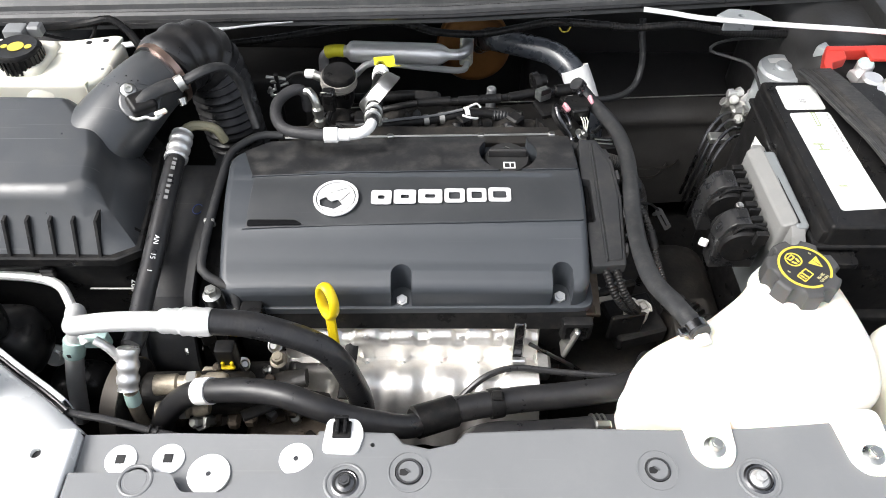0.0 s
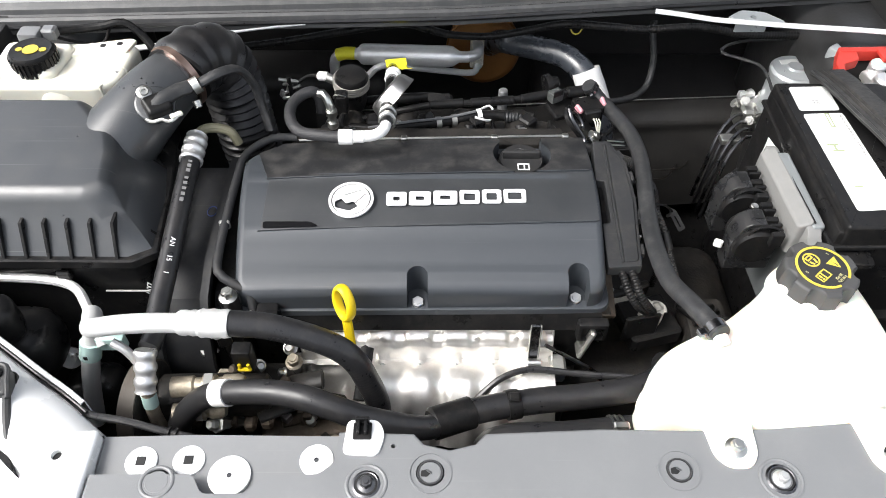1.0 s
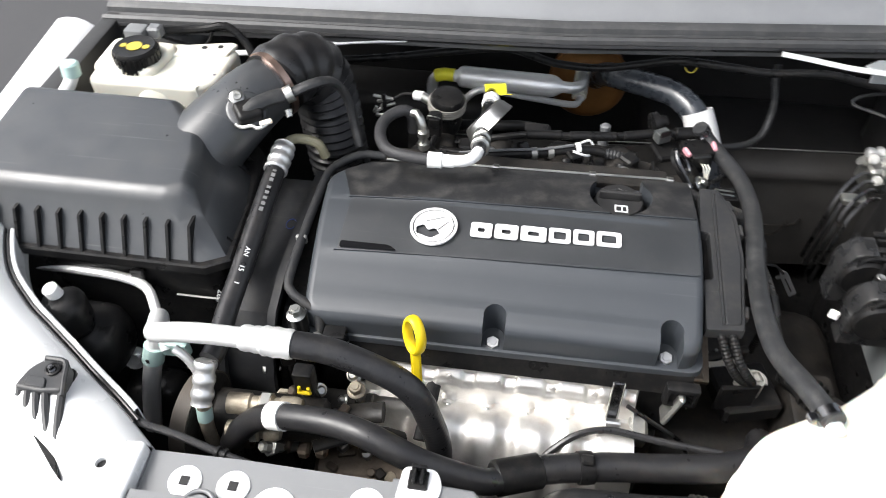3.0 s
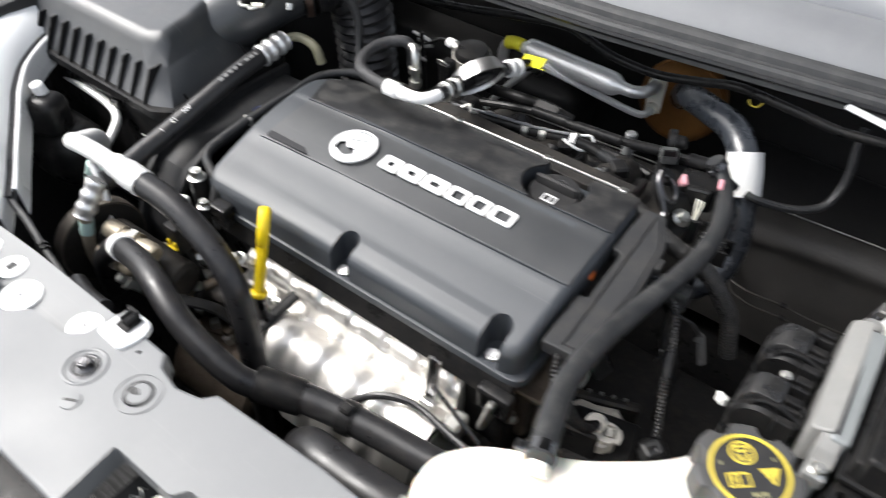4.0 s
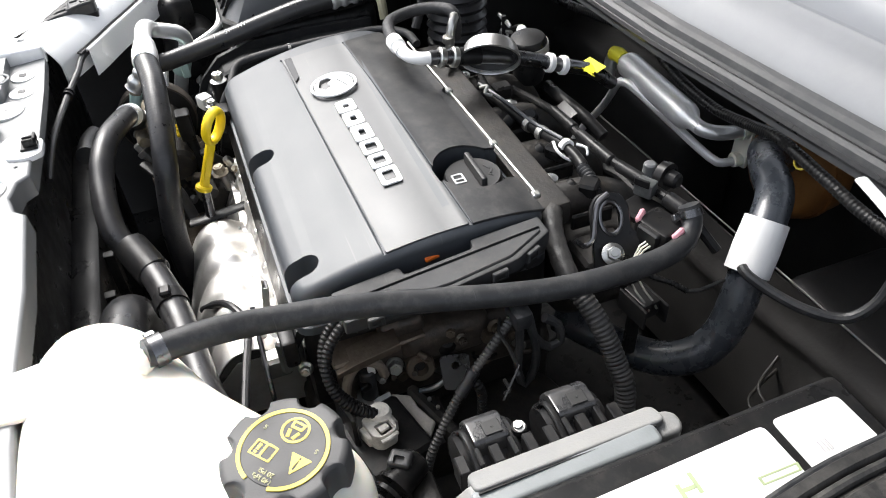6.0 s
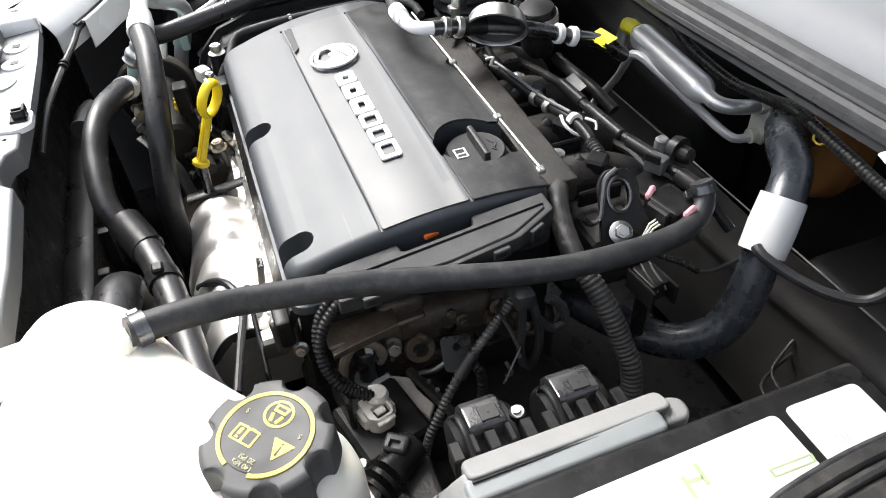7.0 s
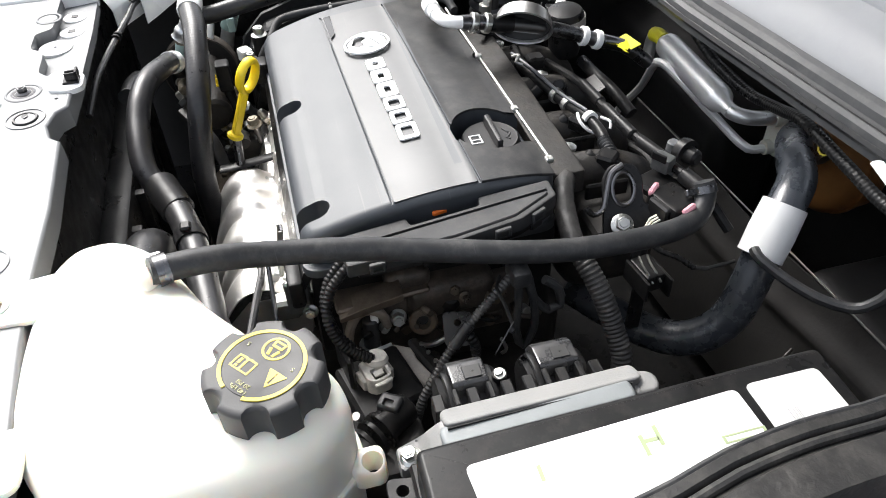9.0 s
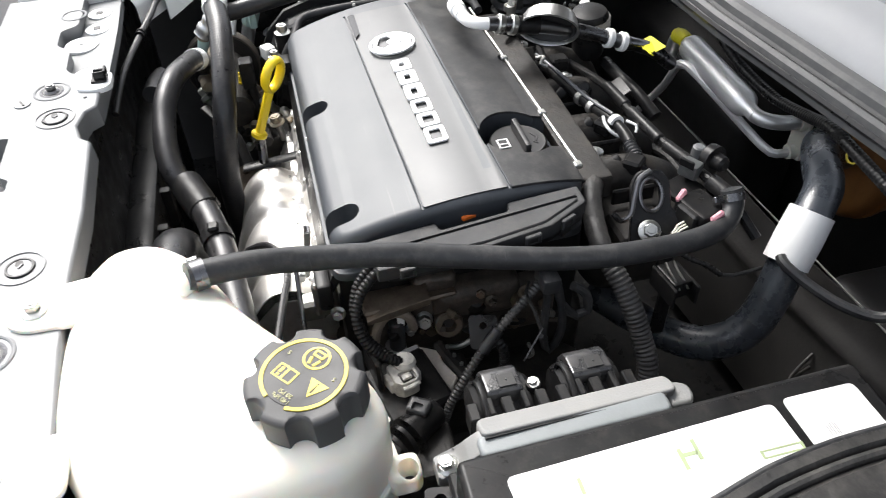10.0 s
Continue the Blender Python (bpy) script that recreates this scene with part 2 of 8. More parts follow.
def part(name, bm, material, parent, label="", angle=35):
    """Links a bmesh given in world metres as one mesh under a thing or under a part."""
    ob = new(name, to_mesh(name, bm, material, angle))
    ob.parent = parent
    ob.matrix_parent_inverse = Matrix.Translation(-parent.location)
    ob.modifiers.new("normals", "WEIGHTED_NORMAL").keep_sharp = True
    return tagged(ob, label)


def solid(name, bm, material, label, category, group="", kind="", angle=35):
    ob = new(name, to_mesh(name, bm, material, angle))
    ob.modifiers.new("normals", "WEIGHTED_NORMAL").keep_sharp = True
    return tagged(ob, label, category, group, kind)


def box(c, s, bevel=0.003, seg=2, m=None, bm=None):
    b = bmesh.new()
    bmesh.ops.create_cube(b, size=1.0, matrix=Matrix.Diagonal((*s, 1)))
    if bevel:
        bmesh.ops.bevel(b, geom=b.edges[:], offset=min(bevel, min(s) * 0.45), segments=seg, affect="EDGES", profile=0.5)
    b.transform(Matrix.Translation(c) @ (m if m is not None else Matrix()))
    return merge(bm, b) if bm is not None else b


def inset(outline, d):
    """A plan outline drawn in by d."""
    n = len(outline)
    area = sum(outline[i][0] * outline[(i + 1) % n][1] - outline[(i + 1) % n][0] * outline[i][1] for i in range(n))
    s = 1 if area > 0 else -1
    out = []
    for i in range(n):
        p0, p, p1 = (Vector(outline[k % n]) for k in (i - 1, i, i + 1))
        a, c = (p - p0).normalized(), (p1 - p).normalized()
        na, nc = Vector((-a.y, a.x)) * s, Vector((-c.y, c.x)) * s
        m = (na + nc).normalized()
        q = p + m * (d / max(0.4, m.dot(na)))
        out.append((q.x, q.y))
    return out


def prism(outline, z0, z1, bevel=0.0, seg=3, bm=None):
    """A plan outline raised from z0 to z1, its top edge rounded by bevel."""
    b = bmesh.new()
    levels = [(outline, z0)]
    if bevel:
        for k in range(seg + 1):
            a = math.pi / 2 * k / seg
            levels.append((inset(outline, bevel * (1 - math.cos(a))) if k else outline, z1 - bevel + bevel * math.sin(a)))
    else:
        levels.append((outline, z1))
    rings = [[b.verts.new((x, y, z)) for x, y in ol] for ol, z in levels]
    b.faces.new(rings[0][::-1])
    b.faces.new(rings[-1])
    for lo, hi in zip(rings, rings[1:]):
        for i in range(len(lo)):
            j = (i + 1) % len(lo)
            b.faces.new((lo[i], lo[j], hi[j], hi[i]))
    return merge(bm, b) if bm is not None else b


def extrude_yz(profile, x0, x1, bevel=0.0, bm=None, slant=0.0):
    """A closed profile in y, z drawn out along x; slant shifts y with x."""
    b = bmesh.new()
    a = [b.verts.new((x0, y + slant * x0, z)) for y, z in profile]
    c = [b.verts.new((x1, y + slant * x1, z)) for y, z in profile]
    b.faces.new(a)
    b.faces.new(c[::-1])
    for i in range(len(a)):
        j = (i + 1) % len(a)
        b.faces.new((a[j], a[i], c[i], c[j]))
    if bevel:
        bmesh.ops.bevel(b, geom=b.edges[:], offset=bevel, segments=2, affect="EDGES", profile=0.5)
    return merge(bm, b) if bm is not None else b


def rounded(outline, r, seg=5):
    """Rounds the corners of a plan outline."""
    out, n = [], len(outline)
    for i in range(n):
        p0, p, p1 = (Vector(outline[k % n]) for k in (i - 1, i, i + 1))
        a, c = (p0 - p), (p1 - p)
        rr = min(r, a.length * 0.45, c.length * 0.45)
        s, e = p + a.normalized() * rr, p + c.normalized() * rr
        for k in range(seg + 1):
            t = k / seg
            q = s * (1 - t) ** 2 + p * 2 * t * (1 - t) + e * t * t
            out.append((q.x, q.y))
    return out


def axis_matrix(p, d):
    return Matrix.Translation(p) @ Vector(d).to_track_quat("Z", "Y").to_matrix().to_4x4()


def lathe(profile, p=(0, 0, 0), d=(0, 0, 1), n=24, bm=None):
    """A profile of (radius, height) turned round the axis d through p."""
    b = bmesh.new()
    rings = []
    for r, z in profile:
        if r < 1e-6:
            rings.append([b.verts.new((0, 0, z))])
        else:
            rings.append([b.verts.new((r * math.cos(2 * math.pi * k / n), r * math.sin(2 * math.pi * k / n), z)) for k in range(n)])
    for a, c in zip(rings, rings[1:]):
        for k in range(n):
            j = (k + 1) % n
            if len(a) == 1 and len(c) > 1:
                b.faces.new((a[0], c[k], c[j]))
            elif len(c) == 1 and len(a) > 1:
                b.faces.new((a[k], a[j], c[0]))
            elif len(a) > 1:
                b.faces.new((a[k], a[j], c[j], c[k]))
    for ring in (rings[0], rings[-1]):
        if len(ring) > 1:
            b.faces.new(ring)
    b.transform(axis_matrix(p, d))
    return merge(bm, b) if bm is not None else b


def rod(p0, p1, r0, r1=None, n=16, bm=None, chamfer=0.0):
    p0, p1 = Vector(p0), Vector(p1)
    h, r1 = (p1 - p0).length, r0 if r1 is None else r1
    c = min(chamfer, r0 * 0.4, h * 0.4)
    prof = [(r0 - c, 0), (r0, c), (r1, h - c), (r1 - c, h)] if c else [(r0, 0), (r1, h)]
    return lathe([(0, prof[0][1])] + prof + [(0, prof[-1][1])], p0, p1 - p0, n, bm)


def smooth_path(pts, step):
    """Points of a smooth curve through pts, about step apart."""
    pts = [Vector(p) for p in pts]
    ext = [pts[0] * 2 - pts[1]] + pts + [pts[-1] * 2 - pts[-2]]
    out = []
    for i in range(len(pts) - 1):
        p0, p1, p2, p3 = ext[i:i + 4]
        k = max(1, round((p2 - p1).length / step))
        for j in range(k):
            t = j / k
            out.append(0.5 * (2 * p1 + (p2 - p0) * t + (2 * p0 - 5 * p1 + 4 * p2 - p3) * t * t + (3 * p1 - p0 - 3 * p2 + p3) * t ** 3))
    return out + [pts[-1]]


def tube(pts, r, n=14, step=0.012, rib=0.0, pitch=0.005, flat=1.0, bm=None, end=None):
    """A hose of radius r (end: its radius at the far end) through pts. rib: depth of its corrugation."""
    path = smooth_path(pts, pitch / 4 if rib else step)
    b = bmesh.new()
    rings, up, s = [], None, 0.0
    for i, p in enumerate(path):
        d = (path[min(i + 1, len(path) - 1)] - path[max(i - 1, 0)]).normalized()
        if up is None:
            up = Vector((0, 0, 1)) if abs(d.z) < 0.9 else Vector((1, 0, 0))
        up = (up - d * up.dot(d)).normalized()
        side = d.cross(up)
        s += (p - path[i - 1]).length if i else 0
        t = i / max(1, len(path) - 1)
        rr = r + ((end - r) * t if end is not None else 0)
        if rib:
            rr -= rib * (0.5 + 0.5 * math.tanh(2.5 * math.sin(2 * math.pi * s / pitch)))
        rings.append([b.verts.new(p + rr * (math.cos(a) * side + flat * math.sin(a) * up)) for a in (2 * math.pi * k / n for k in range(n))])
    for a, c in zip(rings, rings[1:]):
        for k in range(n):
            b.faces.new((a[k], a[(k + 1) % n], c[(k + 1) % n], c[k]))
    b.faces.new(rings[0][::-1])
    b.faces.new(rings[-1])
    return merge(bm, b) if bm is not None else b


def grid_surface(f, nu, nv, thick=0.0, bm=None):
    """A sheet through f(u, v), u and v from 0 to 1, with a thickness."""
    b = bmesh.new()
    vs = [[b.verts.new(f(i / nu, j / nv)) for j in range(nv + 1)] for i in range(nu + 1)]
    for i in range(nu):
        for j in range(nv):
            b.faces.new((vs[i][j], vs[i + 1][j], vs[i + 1][j + 1], vs[i][j + 1]))
    if thick:
        bmesh.ops.recalc_face_normals(b, faces=b.faces)
        bmesh.ops.solidify(b, geom=b.faces[:], thickness=thick)
    return merge(bm, b) if bm is not None else b


def cut(bm, *cutters):
    """bm with the cutters' volumes taken out."""
    me = bpy.data.meshes.new("tmp")
    bmesh.ops.recalc_face_normals(bm, faces=bm.faces)
    bm.to_mesh(me)
    bm.free()
    ob = new("tmp", me)
    made = []
    for c in cutters:
        cm = bpy.data.meshes.new("tmpc")
        bmesh.ops.recalc_face_normals(c, faces=c.faces)
        c.to_mesh(cm)
        c.free()
        co = new("tmpc", cm)
        made.append((co, cm))
        mod = ob.modifiers.new("cut", "BOOLEAN")
        mod.operation, mod.solver, mod.object = "DIFFERENCE", "EXACT", co
    bpy.context.view_layer.update()
    res = bpy.data.meshes.new_from_object(ob.evaluated_get(bpy.context.evaluated_depsgraph_get()))
    out = bmesh.new()
    out.from_mesh(res)
    bpy.data.objects.remove(ob)
    for o, m in made:
        bpy.data.objects.remove(o)
        bpy.data.meshes.remove(m)
    bpy.data.meshes.remove(me)
    bpy.data.meshes.remove(res)
    return out


def hex_head(p, d=(0, 0, 1), r=0.007, h=0.006, flange=0.011, bm=None):
    b = bmesh.new()
    lathe([(0, 0), (flange, 0), (flange, 0.0012), (r * 1.02, 0.003), (0, 0.003)], n=24, bm=b)
    six = bmesh.new()
    bmesh.ops.create_cone(six, cap_ends=True, segments=6, radius1=r, radius2=r, depth=h)
    bmesh.ops.bevel(six, geom=six.edges[:], offset=r * 0.09, segments=1, affect="EDGES")
    merge(b, six, Matrix.Translation((0, 0, 0.003 + h / 2)))
    lathe([(0, 0), (r * 0.55, 0), (r * 0.5, 0.0012), (0, 0.0012)], (0, 0, 0.003 + h), n=16, bm=b)
    b.transform(axis_matrix(p, d))
    return merge(bm, b) if bm is not None else b


def ring_clamp(p, d, r, w=0.009, bm=None):
    """A hose clip: a band round a hose with a tightening tab."""
    b = bmesh.new()
    lathe([(r, -w / 2), (r + 0.0016, -w / 2), (r + 0.0016, w / 2), (r, w / 2)], p, d, 24, b)
    m = axis_matrix(p, d)
    t = bmesh.new()
    box((r + 0.005, 0, 0), (0.009, 0.006, w * 0.9), 0.001, 1, bm=t)
    merge(b, t, m)
    return merge(bm, b) if bm is not None else b


# ---- the large structure ----
def cowl_y(x):
    return 1.045 + (0.11 if x > 0 else 0.045) * x


def build_setting():
    g = bmesh.new()
    bmesh.ops.create_grid(g, x_segments=2, y_segments=2, size=400)
    solid("ground", g, M_ASPHALT, "grey asphalt ground under the car", "ground", kind="structure")
    solid("undertray", box((0, 0.73, 0.335), (1.46, 1.32, 0.02), 0.004), M_PLASTIC, "black tray under the engine", "undertray", kind="structure")
    legs = bmesh.new()
    for x in (-0.55, 0.55):
        box((x, 0.7, 0.165), (0.2, 0.62, 0.33), 0.04, 3, bm=legs)
    solid("axle_mass", legs, M_DARK, "dark wheels and axle under the engine bay", "wheels", kind="structure")
    # firewall: a dark stepped wall under the cowl
    fw = bmesh.new()
    box((0, 1.37, 0.62), (1.44, 0.02, 0.60), 0.004, bm=fw)
    box((0.42, 1.275, 0.47), (0.5, 0.2, 0.28), 0.03, 3, bm=fw)
    box((-0.4, 1.29, 0.46), (0.56, 0.13, 0.34), 0.03, 3, bm=fw)
    solid("firewall", fw, M_DARK, "black painted firewall below the cowl", "firewall", kind="structure")
    # lower bulkhead panel: a seam edge, then a dusty slope down to the gearbox

    def slope(u, v):
        x = -0.27 + 0.96 * u
        top = 0.626 + 0.05 * (x - 0.15)
        y = 1.157 - 0.045 * v - 0.008 * math.sin(math.pi * v) + 0.006 * math.sin(12 * u + 2 * v) - 0.010 * math.exp(-((v - 0.2 - 0.05 * math.sin(5 * u)) / 0.06) ** 2)
        return (x, y, top - 0.24 * v)

    bulk = solid("bulkhead_panel", grid_surface(slope, 48, 40, -0.003), M_BULK, "dusty dark grey lower bulkhead panel", "bulkhead", kind="structure")
    part("seam_edge", tube([(x, 1.158, 0.629 + 0.05 * (x - 0.15)) for x in (-0.27, -0.1, 0.1, 0.3, 0.45, 0.6, 0.69)], 0.0013, 8, 0.03), M_ALUDULL, bulk, "thin worn seam edge")
    for side, name in ((-1, "wall_west"), (1, "wall_east")):
        w = bmesh.new()
        box((side * 0.71, 0.79, 0.61), (0.03, 1.18, 0.57), 0.006, bm=w)
        box((side * 0.66, 1.13, 0.66), (0.16, 0.34, 0.42), 0.05, 4, bm=w)
        solid(name, w, M_DARK, "dark inner wing of the engine bay", "inner wing", kind="structure")
    # radiator and fan shroud in front of the engine
    sh = bmesh.new()
    box((0, 0.3, 0.59), (1.2, 0.06, 0.5), 0.01, bm=sh)
    box((-0.05, 0.345, 0.65), (0.62, 0.04, 0.14), 0.012, bm=sh)
    shroud = solid("fan_shroud", sh, M_PLASTIC, "black ribbed plastic fan shroud behind the slam panel", "fan shroud", kind="structure")
    for k in range(9):
        part("rib", box((-0.32 + k * 0.075, 0.3695, 0.64), (0.012, 0.014, 0.14), 0.002), M_PLASTIC, shroud)


def build_cowl():
    cowl = thing("cowl", "dark grey ribbed plastic cowl panel below the windscreen", "cowl", (0, 1.1, 0.9))
    prof = [(0.002, 0.874), (0.0, 0.889), (0.001, 0.8955), (0.004, 0.8975), (0.007, 0.8955), (0.0085, 0.889), (0.022, 0.894), (0.0235, 0.902), (0.0255, 0.9035),
            (0.027, 0.898), (0.0285, 0.898), (0.030, 0.9045), (0.033, 0.906), (0.036, 0.899), (0.044, 0.899), (0.052, 0.912), (0.062, 0.925), (0.078, 0.936),
            (0.092, 0.943), (0.096, 0.9475), (0.101, 0.9475), (0.106, 0.944), (0.128, 0.949), (0.15, 0.956), (0.156, 0.951), (0.168, 0.953), (0.20, 0.966), (0.23, 0.972)]

    def sheet(rows):
        def f(u, v):
            x = -0.72 + 1.44 * u
            a = rows[min(int(v * (len(rows) - 1) + 0.5), len(rows) - 1)]
            return (x, cowl_y(x) + a[0], a[1])
        return grid_surface(f, 24, len(rows) - 1, -0.002)

    part("lip", sheet(prof[:15]), M_COWLLIP, cowl, "dark grooved front lip", angle=30)
    part("panel", sheet(prof[14:]), M_COWL, cowl, angle=30)
    lip = tube([(x, cowl_y(x) + 0.0015, 0.886) for x in (-0.71, -0.45, -0.2, 0, 0.2, 0.45, 0.71)], 0.0055, 8, 0.03)
    part("seal_strip", lip, M_RUBBER, cowl, "dark rubber seal strip")
    groove = tube([(x, cowl_y(x) + 0.0155, 0.8915) for x in (-0.71, -0.45, -0.2, 0, 0.2, 0.45, 0.71)], 0.0028, 8, 0.03)
    part("groove_strip", groove, M_RUBBER, cowl, "dark rubber groove strip")
    rnd = random.Random(4)
    for x, d, z, w in ((0.394, 0.054, 0.9146, 0.007), (0.400, 0.0545, 0.9153, 0.004), (0.417, 0.058, 0.9198, 0.008), (0.443, 0.061, 0.9238, 0.010), (0.451, 0.0625, 0.9254, 0.007), (0.458, 0.0615, 0.9244, 0.004)):
        fl = lathe([(0, 0), (w * 0.5, 0), (w * 0.35, 0.0008), (0, 0.001)], (0, 0, 0), (0, -0.78, 0.62), 7)
        for v in fl.verts:
            v.co.x *= rnd.uniform(0.9, 1.5)
            v.co.z *= rnd.uniform(0.5, 0.9)
        fl.transform(Matrix.Translation((x, cowl_y(x) + d, z)))
        part("tar_mark", fl, M_INK_SHADE, cowl, "dark flaked spot")
    ws = bmesh.new()
    box((0, 1.62, 1.2), (1.36, 0.9, 0.006), 0.002, m=Matrix.Rotation(radians(30), 4, "X"), bm=ws)
    solid("windscreen", ws, M_GLASS, "dark raked windscreen glass behind the cowl", "windscreen", kind="structure")
    # the raised bonnet, hinged at the cowl
    bn = bmesh.new()

    def hood(u, v):
        x = (u - 0.5) * 1.34
        s = 0.97 * v
        return (x, 1.19 - s * math.cos(radians(66)) + 0.05 * (2 * u - 1) ** 2, 0.985 + s * math.sin(radians(66)) + 0.02 * math.sin(math.pi * u))

    grid_surface(hood, 14, 8, 0.02, bn)
    solid("bonnet", bn, M_DARK, "raised bonnet with a dark lined underside", "bonnet", kind="structure")


def build_slam_panel():
    p = thing("slam_panel", "satin grey slam panel across the front of the bay", "slam panel", (0, 0.3, 0.864))
    out = [(-0.362, 0.343), (-0.27, 0.345), (-0.12, 0.343), (-0.055, 0.341), (-0.045, 0.330), (-0.02, 0.324), (0.005, 0.330), (0.015, 0.341),
           (0.13, 0.346), (0.22, 0.344), (0.30, 0.346), (0.38, 0.352), (0.46, 0.35), (0.62, 0.35), (0.62, 0.20), (-0.362, 0.20)]
    base = prism(out, 0.838, 0.8635, 0.0035, 3)
    # a shallow sloping recess behind the mounting bosses, and sunk discs
    wedge = prism(rounded([(-0.40, 0.2985), (-0.264, 0.2995), (-0.252, 0.280), (-0.212, 0.280), (-0.196, 0.2975), (-0.145, 0.2985), (-0.131, 0.31), (-0.127, 0.36), (-0.40, 0.36)], 0.006, 3), 0.8475, 0.89)
    slope = Matrix(((1, 0, 0, 0), (0, 1, 0, 0), (0, 0.085, 1, -0.085 * 0.29), (0, 0, 0, 1)))
    wedge.transform(slope)
    holes = [lathe([(0, -0.02), (0.0135, -0.02), (0.0135, 0.02), (0, 0.02)], (-0.039, 0.300, 0.862), n=24),
             lathe([(0, -0.02), (0.0125, -0.02), (0.0125, 0.02), (0, 0.02)], (0.198, 0.302, 0.862), n=24),
             lathe([(0, -0.02), (0.0022, -0.02), (0.0022, 0.02), (0, 0.02)], (-0.075, 0.327, 0.862), n=12)]
    # the latch opening, with a bolt notch in its rear edge
    mouth = prism(rounded([(-0.004, 0.15), (-0.013, 0.258), (0.056, 0.258), (0.064, 0.270), (0.082, 0.270), (0.090, 0.258), (0.108, 0.257), (0.100, 0.15)], 0.004, 4), 0.80, 0.90)
    part("panel", cut(base, wedge, mouth, *holes), M_GREY, p)
    for x, y, r in ((-0.2955, 0.2915, 0.0148), (0.293, 0.293, 0.0195), (-0.099, 0.289, 0.0185)):
        part("embossed_ring", lathe([(r - 0.0022, 0.8625), (r - 0.0014, 0.8643), (r, 0.8648), (r + 0.0014, 0.8643), (r + 0.0022, 0.8625)], (x, y, 0), n=36), M_GREY, p)
    part("sunk_disc", lathe([(0, 0), (0.0112, 0), (0.0104, 0.0006), (0, 0.0004)], (-0.2955, 0.2915, 0.8632), n=28), M_GREY, p)
    return p


def annulus(r0, r1, z0, z1, x, y, sx=1.0, bm=None):
    b = bmesh.new()
    n = 32
    rings = [[b.verts.new((x + sx * r * math.cos(2 * math.pi * k / n), y + r * math.sin(2 * math.pi * k / n), z)) for k in range(n)] for r, z in ((r0, z0), (r1, z0), (r1, z1), (r0, z1))]
    for i in range(4):
        a, c = rings[i], rings[(i + 1) % 4]
        for k in range(n):
            b.faces.new((a[k], a[(k + 1) % n], c[(k + 1) % n], c[k]))
    return merge(bm, b) if bm is not None else b


def arc_band(r0, r1, z0, z1, a0, a1, n=72):
    """A flat ring left open between two angles."""
    b = bmesh.new()
    rows = []
    for k in range(n + 1):
        a = a0 + (a1 - a0) * k / n
        rows.append([b.verts.new((r * math.cos(a), r * math.sin(a), z)) for r, z in ((r0, z0), (r1, z0), (r1, z1), (r0, z1))])
    for p, q in zip(rows, rows[1:]):
        for i in range(4):
            b.faces.new((p[i], p[(i + 1) % 4], q[(i + 1) % 4], q[i]))
    b.faces.new(rows[0][::-1])
    b.faces.new(rows[-1])
    return b


def nudge(ob, dx, dy, dz):
    ob.location = (ob.location.x + dx, ob.location.y + dy, ob.location.z + dz)


